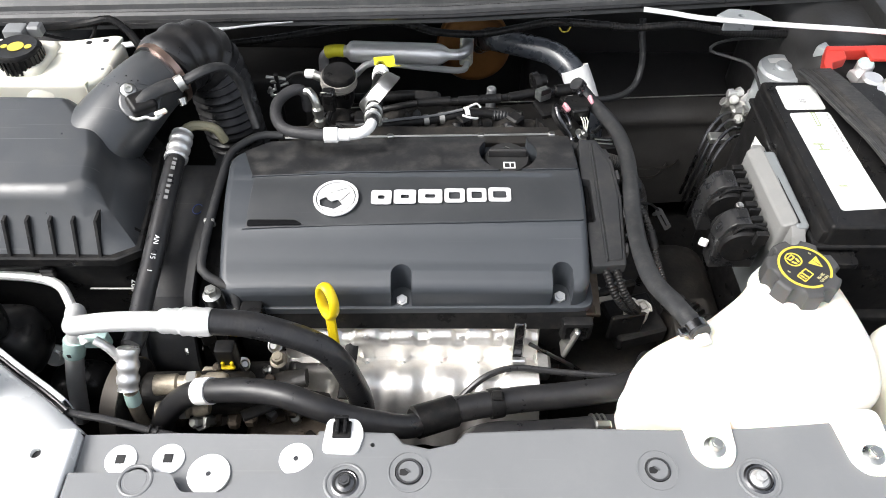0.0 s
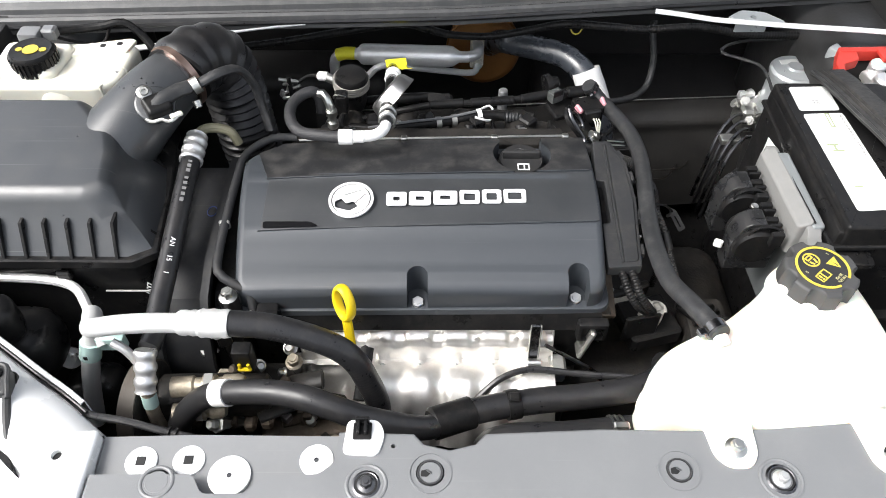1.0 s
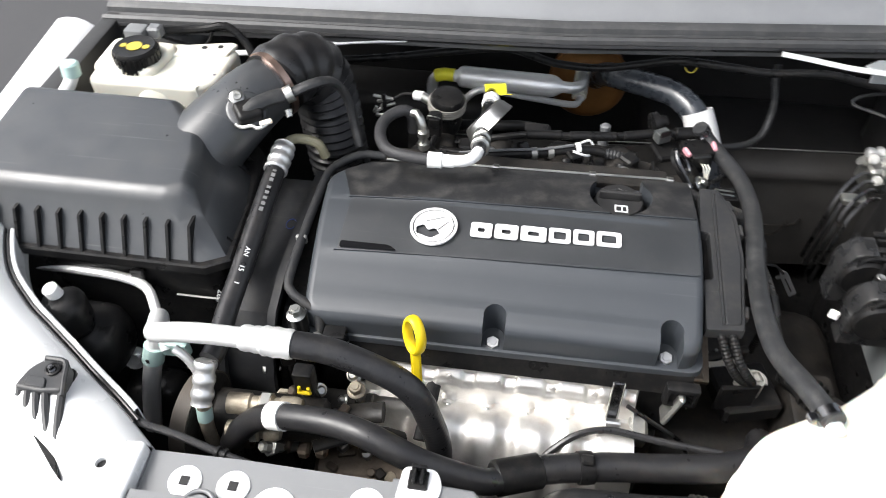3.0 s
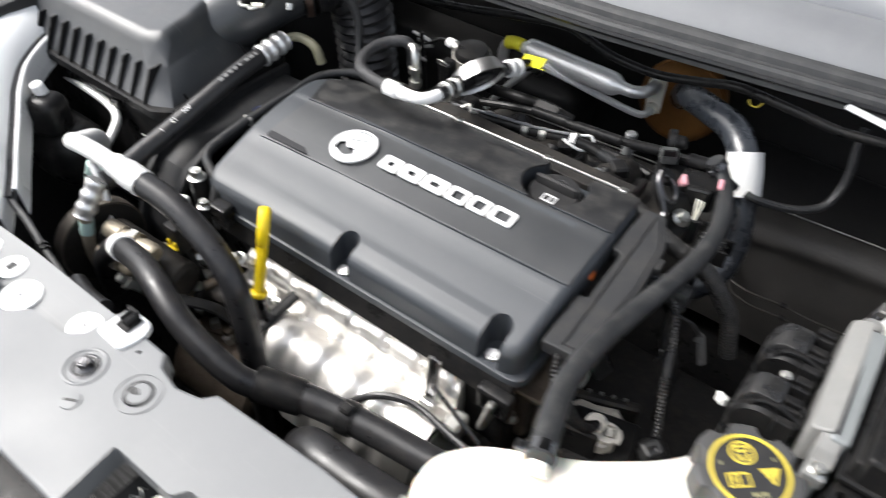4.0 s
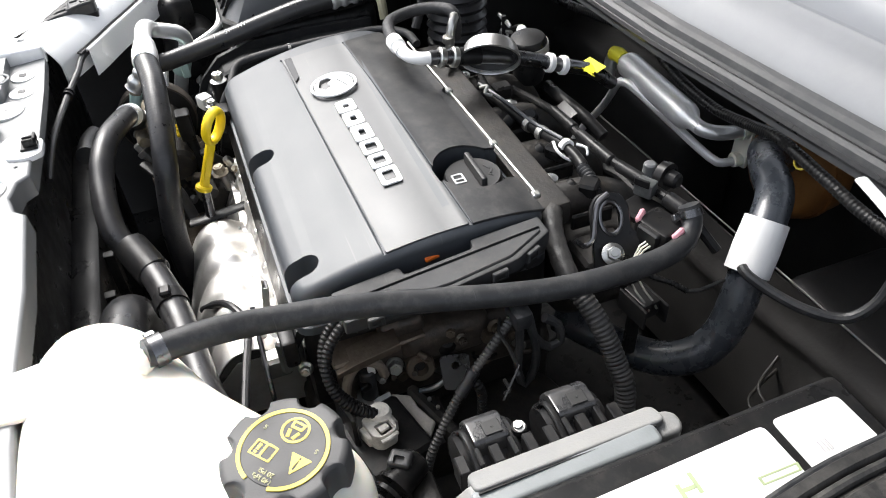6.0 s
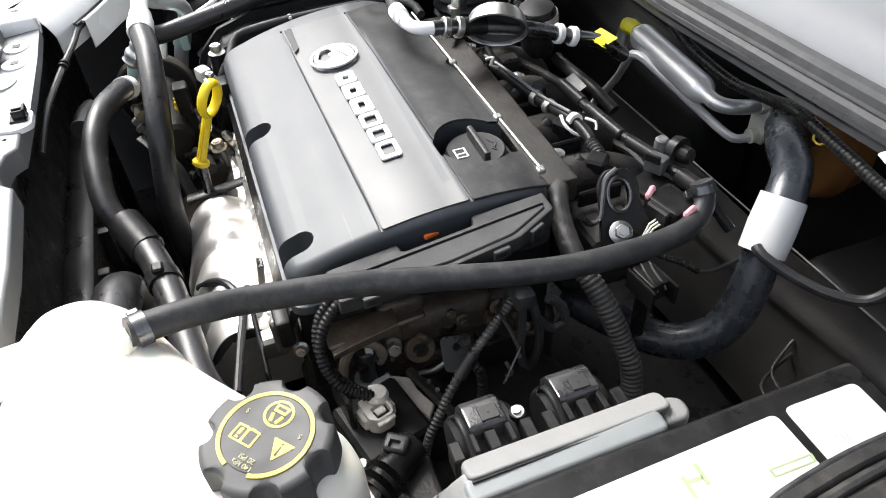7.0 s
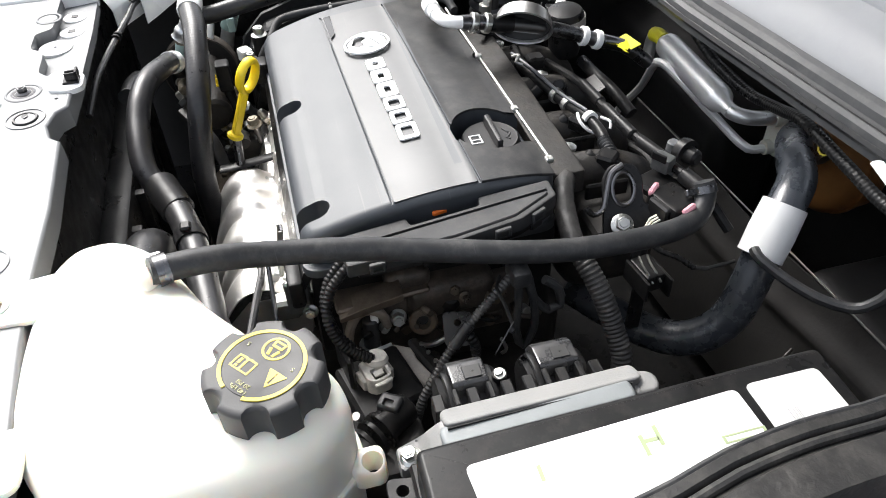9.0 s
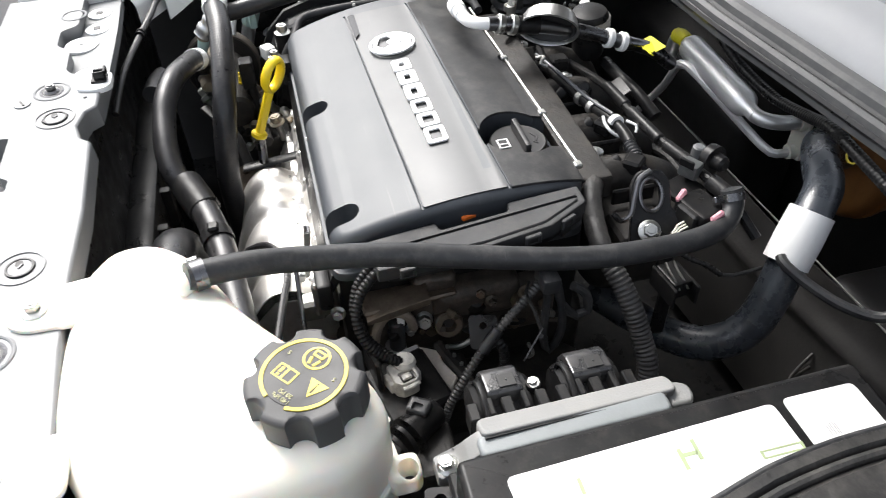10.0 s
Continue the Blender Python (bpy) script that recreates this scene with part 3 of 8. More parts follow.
def build_slam_fittings():
    for x, y, r, hole, what in ((-0.320, 0.3175, 0.0155, "square", "pale painted mounting boss with a square hole"), (-0.274, 0.3185, 0.0155, "square", "pale painted mounting boss with a square hole"),
                                (-0.232, 0.303, 0.0205, "round", "large pale mounting boss with a small hole"), (-0.150, 0.3185, 0.0165, "round", "pale mounting boss with a small hole")):
        t = thing("mounting_boss", what + " on the slam panel", "boss", (x, y, 0.8495), "mounting bosses on the slam panel")
        part("disc", lathe([(0, -0.006), (r, -0.006), (r, 0.0008), (r - 0.0012, 0.0016), (0, 0.0016)], (x, y, 0.8507), n=32), M_BODY, t)
        if hole == "square":
            # flat black square on the disc, the hole's shade put in as colour
            part("hole", box((x, y, 0.8526), (0.009, 0.009, 0.001), 0.0004, 1), M_INK_SHADE, t, "dark square hole")
        else:
            # flat dark disc laid on top in place of a shaded hole
            part("hole", lathe([(0, 0), (0.0026, 0), (0.0022, 0.0006), (0, 0.0006)], (x, y, 0.8522), n=12), M_DARKSTEEL, t, "small dark hole")
    t = thing("spring_clip", "black spring clip in a white square tab", "clip", (-0.105, 0.338, 0.862))
    tab = prism(rounded([(-0.124, 0.318), (-0.089, 0.316), (-0.083, 0.338), (-0.09, 0.354), (-0.121, 0.354)], 0.007), 0.8605, 0.867, 0.0015, 2)
    part("tab", tab, M_BODY, t)
    c = bmesh.new()
    box((-0.1055, 0.341, 0.868), (0.018, 0.018, 0.003), 0.001, 1, bm=c)
    box((-0.109, 0.343, 0.873), (0.003, 0.014, 0.010), 0.0006, 1, bm=c)
    box((-0.102, 0.343, 0.873), (0.003, 0.014, 0.010), 0.0006, 1, bm=c)
    box((-0.1055, 0.349, 0.876), (0.014, 0.003, 0.008), 0.0006, 1, bm=c)
    part("clip", c, M_PLASTIC, t)
    for x, y, r in ((-0.039, 0.300, 0.0125), (0.198, 0.302, 0.012)):
        t = thing("push_plug", "dark plastic push plug sunk in the slam panel", "plug", (x, y, 0.86), "push plugs in the slam panel")
        part("plug", lathe([(0, 0.84), (r, 0.84), (r, 0.862), (r * 0.8, 0.8645), (0, 0.8645)], (x, y, 0), n=24), M_GREY, t)
        # black crescent laid on the plug, painted dark instead of cut in
        part("driver_slot", prism(rounded([(x - r * 0.72, y - 0.004), (x - 0.003, y - 0.0045), (x + 0.0005, y - 0.001), (x - 0.002, y + 0.003), (x - r * 0.7, y + 0.0015)], 0.001, 2), 0.8640, 0.8649), M_INK_SHADE, t)
        part("catch", box((x - 0.001, y + 0.0005, 0.8650), (0.0055, 0.0018, 0.0014), 0.0004, 1, m=Matrix.Rotation(-0.6, 4, "Z")), M_DARKSTEEL, t)
        part("collar", annulus(r * 0.86, r * 0.98, 0.860, 0.8652, x, y), M_BLOCKGREY, t)
        part("rim", annulus(0.019, 0.0205, 0.861, 0.8645, x, y), M_GREY, t)
    for x, y, r in ((-0.099, 0.289, 0.0145), (0.293, 0.293, 0.016)):
        t = thing("panel_screw", "black panel screw with a wide washer", "screw", (x, y, 0.862), "black screws in the slam panel")
        part("washer", lathe([(0, 0), (r, 0), (r, 0.0015), (r * 0.8, 0.003), (r * 0.62, 0.0015), (0, 0.0015)], (x, y, 0.8615), n=28), M_DARKSTEEL, t)
        part("head", hex_head((x, y, 0.863), r=0.0058, h=0.005, flange=0.0085), M_SATINDULL if x > 0 else M_DARKSTEEL, t)
        # black ring in the washer's groove, its shade given as colour
        part("recess", annulus(r * 0.62, r * 0.8, 0.8632, 0.8640, x, y), M_INK_SHADE, t)
    t = thing("panel_pin", "small round plastic pin in the slam panel", "plug", (-0.078, 0.261, 0.862))
    part("head", lathe([(0, 0), (0.009, 0), (0.0085, 0.0015), (0, 0.002)], (-0.078, 0.261, 0.8632), n=24), M_GREY, t)
    # slot drawn as a black bar, with no depth to shade it
    part("driver_slot", box((-0.078, 0.261, 0.8653), (0.011, 0.0022, 0.0006), 0, m=Matrix.Rotation(0.5, 4, "Z")), M_INK_SHADE, t)
    t = thing("bonnet_latch", "steel bonnet latch in the slam panel's opening", "latch", (0.045, 0.23, 0.80))
    part("well_floor", box((0.047, 0.215, 0.785), (0.15, 0.12, 0.008), 0.002, 1), M_DARK, t)
    part("well_back", box((0.047, 0.268, 0.81), (0.15, 0.006, 0.05), 0.002, 1), M_DARK, t)
    plate = cut(prism(rounded([(0.012, 0.205), (0.082, 0.205), (0.086, 0.262), (0.060, 0.270), (0.020, 0.262)], 0.008, 4), 0.815, 0.819, 0.001, 1), box((0.045, 0.225, 0.817), (0.014, 0.05, 0.02), 0.003, 2))
    part("plate", plate, M_ALUDULL, t)
    part("claw", tube([(0.032, 0.222, 0.822), (0.036, 0.236, 0.832), (0.046, 0.242, 0.838), (0.056, 0.236, 0.832), (0.058, 0.224, 0.824)], 0.0055, 10, 0.006, flat=0.6), M_STEEL, t)
    part("pivot", lathe([(0, 0), (0.010, 0), (0.010, 0.008), (0.006, 0.012), (0, 0.012)], (0.066, 0.244, 0.818), n=20), M_CREAM, t, "pale plastic pivot bush")
    part("lever", tube([(0.024, 0.252, 0.822), (0.034, 0.250, 0.828), (0.044, 0.256, 0.832), (0.050, 0.262, 0.834)], 0.004, 8, 0.006, flat=0.5), M_ALUDULL, t)
    part("spring", tube([(0.010 + 0.003 * math.cos(q), 0.224 + 0.0014 * q, 0.822 + 0.003 * math.sin(q)) for q in (0.8 * k for k in range(30))], 0.0009, 6, 0.003), M_STEEL, t)
    part("bolt", hex_head((0.073, 0.263, 0.846), r=0.0058, h=0.005, flange=0.0082), M_STEEL, t)
    part("bolt_post", rod((0.073, 0.263, 0.80), (0.073, 0.263, 0.847), 0.0075, n=14), M_DARK, t)


def build_wing():
    """The near wing's inner edge, its seal and the headlamp bracket."""
    w = thing("front_wing", "white painted front wing edge with a black seal", "wing", (-0.45, 0.36, 0.85))
    line = [(-0.372, 0.360), (-0.40, 0.381), (-0.428, 0.401), (-0.464, 0.424), (-0.504, 0.451), (-0.545, 0.478), (-0.58, 0.502), (-0.63, 0.55), (-0.67, 0.63), (-0.695, 0.75), (-0.705, 0.9), (-0.71, 1.0)]
    pts = smooth_path([(*p, 0.0) for p in line], 0.012)

    def ribbon(off, start):
        def f(u, v):
            i = start + min(int(u * (len(pts) - 1 - start) + 0.5), len(pts) - 1 - start)
            d = (pts[min(i + 2, len(pts) - 1)] - pts[max(i - 2, 0)]).normalized()
            o = off[min(int(v * (len(off) - 1) + 0.5), len(off) - 1)]
            return (pts[i].x - d.y * o[0], pts[i].y + d.x * o[0], 0.831 + 0.04 * i / (len(pts) - 1) + o[1])
        return grid_surface(f, len(pts) - 1 - start, len(off) - 1, 0.0015)

    skin = [(0.004, -0.03), (0.004, -0.002), (0.006, 0.003), (0.012, 0.011), (0.020, 0.019), (0.030, 0.026), (0.042, 0.030), (0.06, 0.031), (0.075, 0.027), (0.084, 0.018), (0.088, -0.01)]
    part("skin", ribbon(skin, 0), M_BODY, w, angle=60)
    part("lip", ribbon([(-0.008, -0.04), (-0.008, -0.001), (-0.0065, 0.0012), (-0.003, 0.0012), (-0.0015, -0.003)], 4), M_BODY, w, angle=60)
    sp, sp2 = [], []
    for i in range(3, len(pts), 2):
        d = (pts[min(i + 2, len(pts) - 1)] - pts[max(i - 2, 0)]).normalized()
        z = 0.830 + 0.04 * i / (len(pts) - 1)
        sp.append((pts[i].x - d.y * -0.0005, pts[i].y + d.x * -0.0005, z))
        sp2.append((pts[i].x - d.y * 0.0042, pts[i].y + d.x * 0.0042, z + 0.0005))
    part("seal", tube(sp, 0.0019, 8, 0.01), M_RUBBER, w, "thin black rubber wing seal")
    part("seal_edge", tube(sp2, 0.0017, 8, 0.01), M_RUBBER, w, "thin black rubber wing seal")
    plate = cut(prism(rounded([(-0.406, 0.326), (-0.392, 0.334), (-0.389, 0.3425), (-0.3635, 0.3445), (-0.3635, 0.21), (-0.42, 0.21), (-0.415, 0.29)], 0.005), 0.845, 0.8672, 0.004, 3),
                lathe([(0, 0.86), (0.0052, 0.86), (0.0056, 0.9), (0, 0.9)], (-0.396, 0.317, 0), n=20))
    part("corner_plate", plate, M_BODY, w, "white corner plate with a round hole")
    # black floor gives the hole its shade by colour
    part("hole_floor", lathe([(0, 0), (0.005, 0), (0.005, 0.001), (0, 0.001)], (-0.396, 0.317, 0.8608), n=16), M_INK_SHADE, w)
    lamp = prism(rounded([(-0.57, 0.392), (-0.526, 0.363), (-0.49, 0.341), (-0.461, 0.327), (-0.437, 0.314), (-0.421, 0.300), (-0.424, 0.21), (-0.95, 0.21), (-0.95, 0.50)], 0.006), 0.828, 0.845, 0.005, 3)
    part("lamp_surround", lamp, M_SILVERPAINT, w, "pale silver lamp surround")
    hb = thing("headlamp_bracket", "dark grey ribbed headlamp bracket with a screw", "bracket", (-0.48, 0.37, 0.86))
    part("base", prism(rounded([(-0.518, 0.372), (-0.513, 0.403), (-0.499, 0.417), (-0.474, 0.415), (-0.464, 0.388), (-0.447, 0.322), (-0.432, 0.300), (-0.445, 0.310)], 0.003, 2), 0.835, 0.858, 0.001, 1), M_PLASTIC, hb)
    part("body", prism(rounded([(-0.516, 0.378), (-0.511, 0.402), (-0.499, 0.415), (-0.475, 0.414), (-0.467, 0.394), (-0.464, 0.380), (-0.488, 0.376)], 0.006, 3), 0.852, 0.8735, 0.004, 3), M_BLOCKGREY, hb)
    for a, b in (((-0.512, 0.384), (-0.508, 0.366)), ((-0.503, 0.382), (-0.492, 0.352)), ((-0.494, 0.381), (-0.475, 0.340)), ((-0.484, 0.380), (-0.458, 0.329)), ((-0.470, 0.388), (-0.446, 0.318))):
        part("finger", tube([(a[0], a[1], 0.867), ((a[0] + b[0]) / 2, (a[1] + b[1]) / 2, 0.864), (b[0], b[1], 0.852)], 0.0042, 8, 0.008), M_BLOCKGREY, hb)
    part("inner_step", prism(rounded([(-0.505, 0.392), (-0.486, 0.391), (-0.482, 0.380), (-0.506, 0.381)], 0.003, 2), 0.872, 0.8755, 0.001, 1), M_BLOCKGREY, hb)
    part("edge_rim", tube([(-0.499, 0.414, 0.8735), (-0.477, 0.412, 0.8735), (-0.469, 0.394, 0.8735), (-0.463, 0.376, 0.871)], 0.0028, 8, 0.006), M_BLOCKGREY, hb)
    part("screw", lathe([(0, 0), (0.008, 0), (0.008, 0.003), (0.006, 0.0035), (0.0055, 0.0015), (0, 0.0015)], (-0.485, 0.402, 0.8725), n=20), M_PLASTIC, hb)
    part("screw_cross", hex_head((-0.486, 0.4015, 0.8735), r=0.003, h=0.003, flange=0.0045), M_DARKSTEEL, hb)
    c = thing("bonnet_release_cable", "black bonnet release cable dropping behind the slam panel", "cable", (-0.35, 0.37, 0.82))
    part("cable", tube([(-0.46, 0.420, 0.829), (-0.43, 0.398, 0.827), (-0.40, 0.382, 0.826), (-0.36, 0.375, 0.824), (-0.31, 0.363, 0.821), (-0.25, 0.351, 0.818), (-0.20, 0.343, 0.815), (-0.14, 0.335, 0.80)], 0.0042, 10), M_RUBBER, c)
    for x, y in ((-0.312, 0.3635), (-0.304, 0.3618)):
        part("tie", lathe([(0.0042, -0.0015), (0.0066, -0.0015), (0.0066, 0.0015), (0.0042, 0.0015)], (x, y, 0.821), (0.97, -0.2, -0.05), 12), M_PLASTIC, c)


# ---- the engine ----
def build_block():
    e = thing("engine_block", "grimy dark engine block and cylinder head", "engine", (-0.05, 0.7, 0.36))
    part("head", box((-0.055, 0.695, 0.70), (0.45, 0.27, 0.14), 0.008, 2), M_PLASTIC, e)
    part("crankcase", box((-0.055, 0.70, 0.49), (0.44, 0.30, 0.29), 0.02, 3), M_GRIME, e)
    part("gearbox", box((0.30, 0.70, 0.47), (0.3, 0.3, 0.24), 0.05, 4), M_GRIME, e)
    rail = extrude_yz([(0.547, 0.742), (0.553, 0.742), (0.566, 0.764), (0.566, 0.768), (0.556, 0.768)], -0.272, 0.178)
    part("gasket_rail", rail, M_PLASTIC, e)
    lip = box((-0.05, 0.556, 0.749), (0.44, 0.012, 0.006), 0.0015, 1)
    part("head_edge", lip, M_ALUDULL, e, "dull cast aluminium edge")
    return e


def domed(bm):
    """The engine cover's crown: lower towards the front and rear edges, highest behind the badge."""
    for k in range(28):
        y = 0.552 + 0.01 * k
        bmesh.ops.bisect_plane(bm, geom=bm.verts[:] + bm.edges[:] + bm.faces[:], plane_co=(0, y, 0), plane_no=(0, 1, 0))
    for v in bm.verts:
        w = max(0.0, min(1.0, (v.co.z - 0.785) / 0.04))
        y = v.co.y - 0.0277 * v.co.x
        rise = 0.0045 - 1.05 * (y - 0.735) ** 2 if y < 0.735 else 0.0045 - 1.5 * (y - 0.735) ** 2
        v.co.z += w * (rise - 0.006 * max(0.0, -0.12 - v.co.x) / 0.16)
    return bm


def build_cover():
    c = thing("engine_cover", "large satin black plastic engine cover with a badge panel", "engine cover", (-0.05, 0.69, 0.77))
    plan = rounded([(-0.283, 0.556), (0.179, 0.560), (0.184, 0.70), (0.180, 0.822), (-0.255, 0.814), (-0.302, 0.778), (-0.296, 0.70)], 0.022, 8)
    shell = prism(plan, 0.774, 0.8385, 0.011, 6)
    turn = Matrix.Rotation(math.atan(0.0277), 4, "Z")
    front_groove, rear_groove = 0.6468, 0.7345
    grooves = [box((-0.04, y - 0.0011, 0.84), (0.445, 0.0024, 0.007), 0, m=turn) for y in (front_groove, rear_groove)]
    scal = []
    for x, y in ((-0.057, 0.576), (0.144, 0.581)):
        s = lathe([(0, 0.76), (0.0125, 0.76), (0.0135, 0.86), (0, 0.86)], (x, y, 0), n=24)
        scal.append(s)
        scal.append(box((x, y - 0.025, 0.81), (0.026, 0.05, 0.1), 0))
    oil = (0.086, 0.777)
    scal.append(lathe([(0, 0.8), (0.040, 0.8), (0.043, 0.86), (0, 0.86)], (*oil, 0), n=40))
    scal.append(box((oil[0], oil[1] + 0.033, 0.84), (0.06, 0.05, 0.05), 0.0))
    scal.append(lathe([(0, 0.81), (0.012, 0.81), (0.012, 0.86), (0, 0.86)], (-0.082, 0.82, 0), n=20))
    shell = cut(shell, *grooves, *scal)
    part("shell", domed(shell), M_COVER, c, angle=24)
    fl = prism(rounded([(-0.290, 0.552), (0.188, 0.556), (0.188, 0.70), (0.183, 0.826), (-0.26, 0.82), (-0.308, 0.78), (-0.303, 0.70)], 0.02), 0.766, 0.776, 0.003, 2)
    part("flange", fl, M_COVER, c)

    def across(x, y):
        return y + 0.0277 * (x + 0.04)

    rear = cut(prism([(-0.262, across(-0.262, rear_groove + 0.001)), (0.1785, across(0.1785, rear_groove + 0.001)), (0.1755, 0.819), (-0.25, 0.8105), (-0.283, 0.785)], 0.836, 0.8389, 0.0005, 1),
               lathe([(0, 0.8), (0.0405, 0.8), (0.0405, 0.86), (0, 0.86)], (*oil, 0), n=40), box((oil[0], oil[1] + 0.033, 0.84), (0.06, 0.05, 0.05), 0.0),
               lathe([(0, 0.81), (0.0125, 0.81), (0.0125, 0.86), (0, 0.86)], (-0.082, 0.82, 0), n=20))
    part("rear_section", domed(rear), M_COVER_REAR, c, "dusty black rear section")
    lo, hi = front_groove + 0.001, rear_groove - 0.0025
    pan = prism(rounded([(-0.259, across(-0.259, lo)), (0.1775, across(0.1775, lo)), (0.1775, across(0.1775, hi)), (-0.259, across(-0.259, hi))], 0.0025, 3), 0.836, 0.8389, 0.0005, 2)
    panel = part("badge_panel", domed(cut(pan, lathe([(0, 0.8), (0.0405, 0.8), (0.0405, 0.86), (0, 0.86)], (*oil, 0), n=40))), M_PANEL, c, "smoother satin black badge panel")
    # emblem and lettering as plain raised shapes
    ex, ey = -0.1452, 0.6855
    em = annulus(0.0262, 0.0296, 0.839, 0.8412, ex, ey)
    disc = lathe([(0, 0.8393), (0.0245, 0.8393), (0.0245, 0.8408), (0, 0.8408)], (ex, ey, 0), n=40)
    bite = prism(rounded([(ex - 0.020, ey - 0.013), (ex - 0.001, ey - 0.0195), (ex + 0.010, ey - 0.012), (ex + 0.003, ey - 0.003), (ex - 0.006, ey - 0.0065), (ex - 0.013, ey + 0.002), (ex - 0.0215, ey - 0.003)], 0.002, 3), 0.83, 0.85)
    slits = [box((ex + 0.002, ey + 0.011, 0.84), (0.026, 0.0018, 0.01), 0, m=Matrix.Rotation(radians(20), 4, "Z")), box((ex + 0.0125, ey + 0.001, 0.84), (0.020, 0.0018, 0.01), 0, m=Matrix.Rotation(radians(50), 4, "Z"))]
    merge(em, cut(disc, bite, *slits))
    part("emblem", domed(em), M_PRINT, panel, "round white emblem of plain shapes")
    x = -0.099
    for w, s in ((0.0295, 0.0074), (0.032, 0.0074), (0.0345, 0.0074), (0.0295, 0.0048), (0.0285, 0.0048), (0.0325, 0.0048)):
        y0, h = 0.6893 + 0.036 * x, 0.0222
        outl = rounded([(x, y0 - h / 2), (x + w - 0.003, y0 - h / 2), (x + w - 0.003, y0 + h / 2), (x, y0 + h / 2)], 0.004, 4)
        b = prism(outl, 0.839, 0.8409)
        inner = prism(rounded([(x + s * 1.2, y0 - h / 2 + s), (x + w - 0.003 - s * 1.2, y0 - h / 2 + s), (x + w - 0.003 - s * 1.2, y0 + h / 2 - s), (x + s * 1.2, y0 + h / 2 - s)], 0.002, 3), 0.83, 0.85)
        part("badge_block", domed(cut(b, inner)), M_PRINT, panel, "white badge block")
        x += w
    blk = prism(rounded([(-0.2565, 0.6432), (-0.185, 0.6445), (-0.196, 0.6515), (-0.2565, 0.653)], 0.003, 3), 0.8395, 0.8402)
    part("gloss_chip", domed(blk), mat("gloss_black_lacquer", (0.008, 0.008, 0.009), 0.08, var=0.1, bump=0), panel, "gloss black strip at the panel's end")
    # cover bolts
    for x, y in ((-0.057, 0.567), (0.144, 0.573)):
        t = thing("cover_bolt", "bright zinc flange bolt holding the engine cover", "bolt", (x, y, 0.78), "bolts of the engine cover")
        part("shank", rod((x, y, 0.755), (x, y, 0.773), 0.006, n=12), M_STEEL, t)
        part("head", hex_head((x, y, 0.7705), (0, -0.25, 1), 0.0082, 0.0075, 0.0122), M_ALU, t)


def build_oil_cap():
    o = thing("oil_filler_cap", "black round oil filler cap with a grip bar", "cap", (0.086, 0.779, 0.80))
    x, y = 0.086, 0.779
    part("well", lathe([(0, 0.79), (0.040, 0.79), (0.040, 0.808), (0, 0.808)], (x, y, 0), n=32), M_PLASTIC, o)
    part("disc", lathe([(0, 0.805), (0.0315, 0.805), (0.0315, 0.826), (0.0295, 0.829), (0.026, 0.8285), (0, 0.8285)], (x, y, 0), n=36), M_CAP, o)
    g = bmesh.new()
    box((x, y + 0.003, 0.834), (0.054, 0.007, 0.013), 0.0025, 2, bm=g)
    box((x, y + 0.003, 0.8395), (0.050, 0.003, 0.003), 0.001, 1, bm=g)
    part("grip", g, M_CAP, o)
    ic = bmesh.new()
    for bx, by, sx, sy in ((-0.0075, 0, 0.0018, 0.011), (0.0075, 0, 0.0018, 0.011), (0, 0.0055, 0.0165, 0.0018), (0, -0.0055, 0.0165, 0.0018), (0.001, 0, 0.0018, 0.009)):
        box((x + 0.002 + bx, y - 0.017 + by, 0.8289), (sx, sy, 0.0012), 0.0002, 1, bm=ic)
    part("icon", ic, M_PRINT, o, "white outlined symbol")
    em = bmesh.new()
    for bx, by, sx, sy, a in ((-0.007, 0.0, 0.010, 0.0022, 25), (0.002, 0.002, 0.008, 0.0022, -30), (0.008, -0.001, 0.006, 0.0022, 40)):
        box((x + bx, y + 0.0185 + by, 0.8288), (sx, sy, 0.0014), 0.0005, 1, m=Matrix.Rotation(radians(a), 4, "Z"), bm=em)
    part("embossed_mark", em, M_BLOCKGREY, o, "small embossed mark")


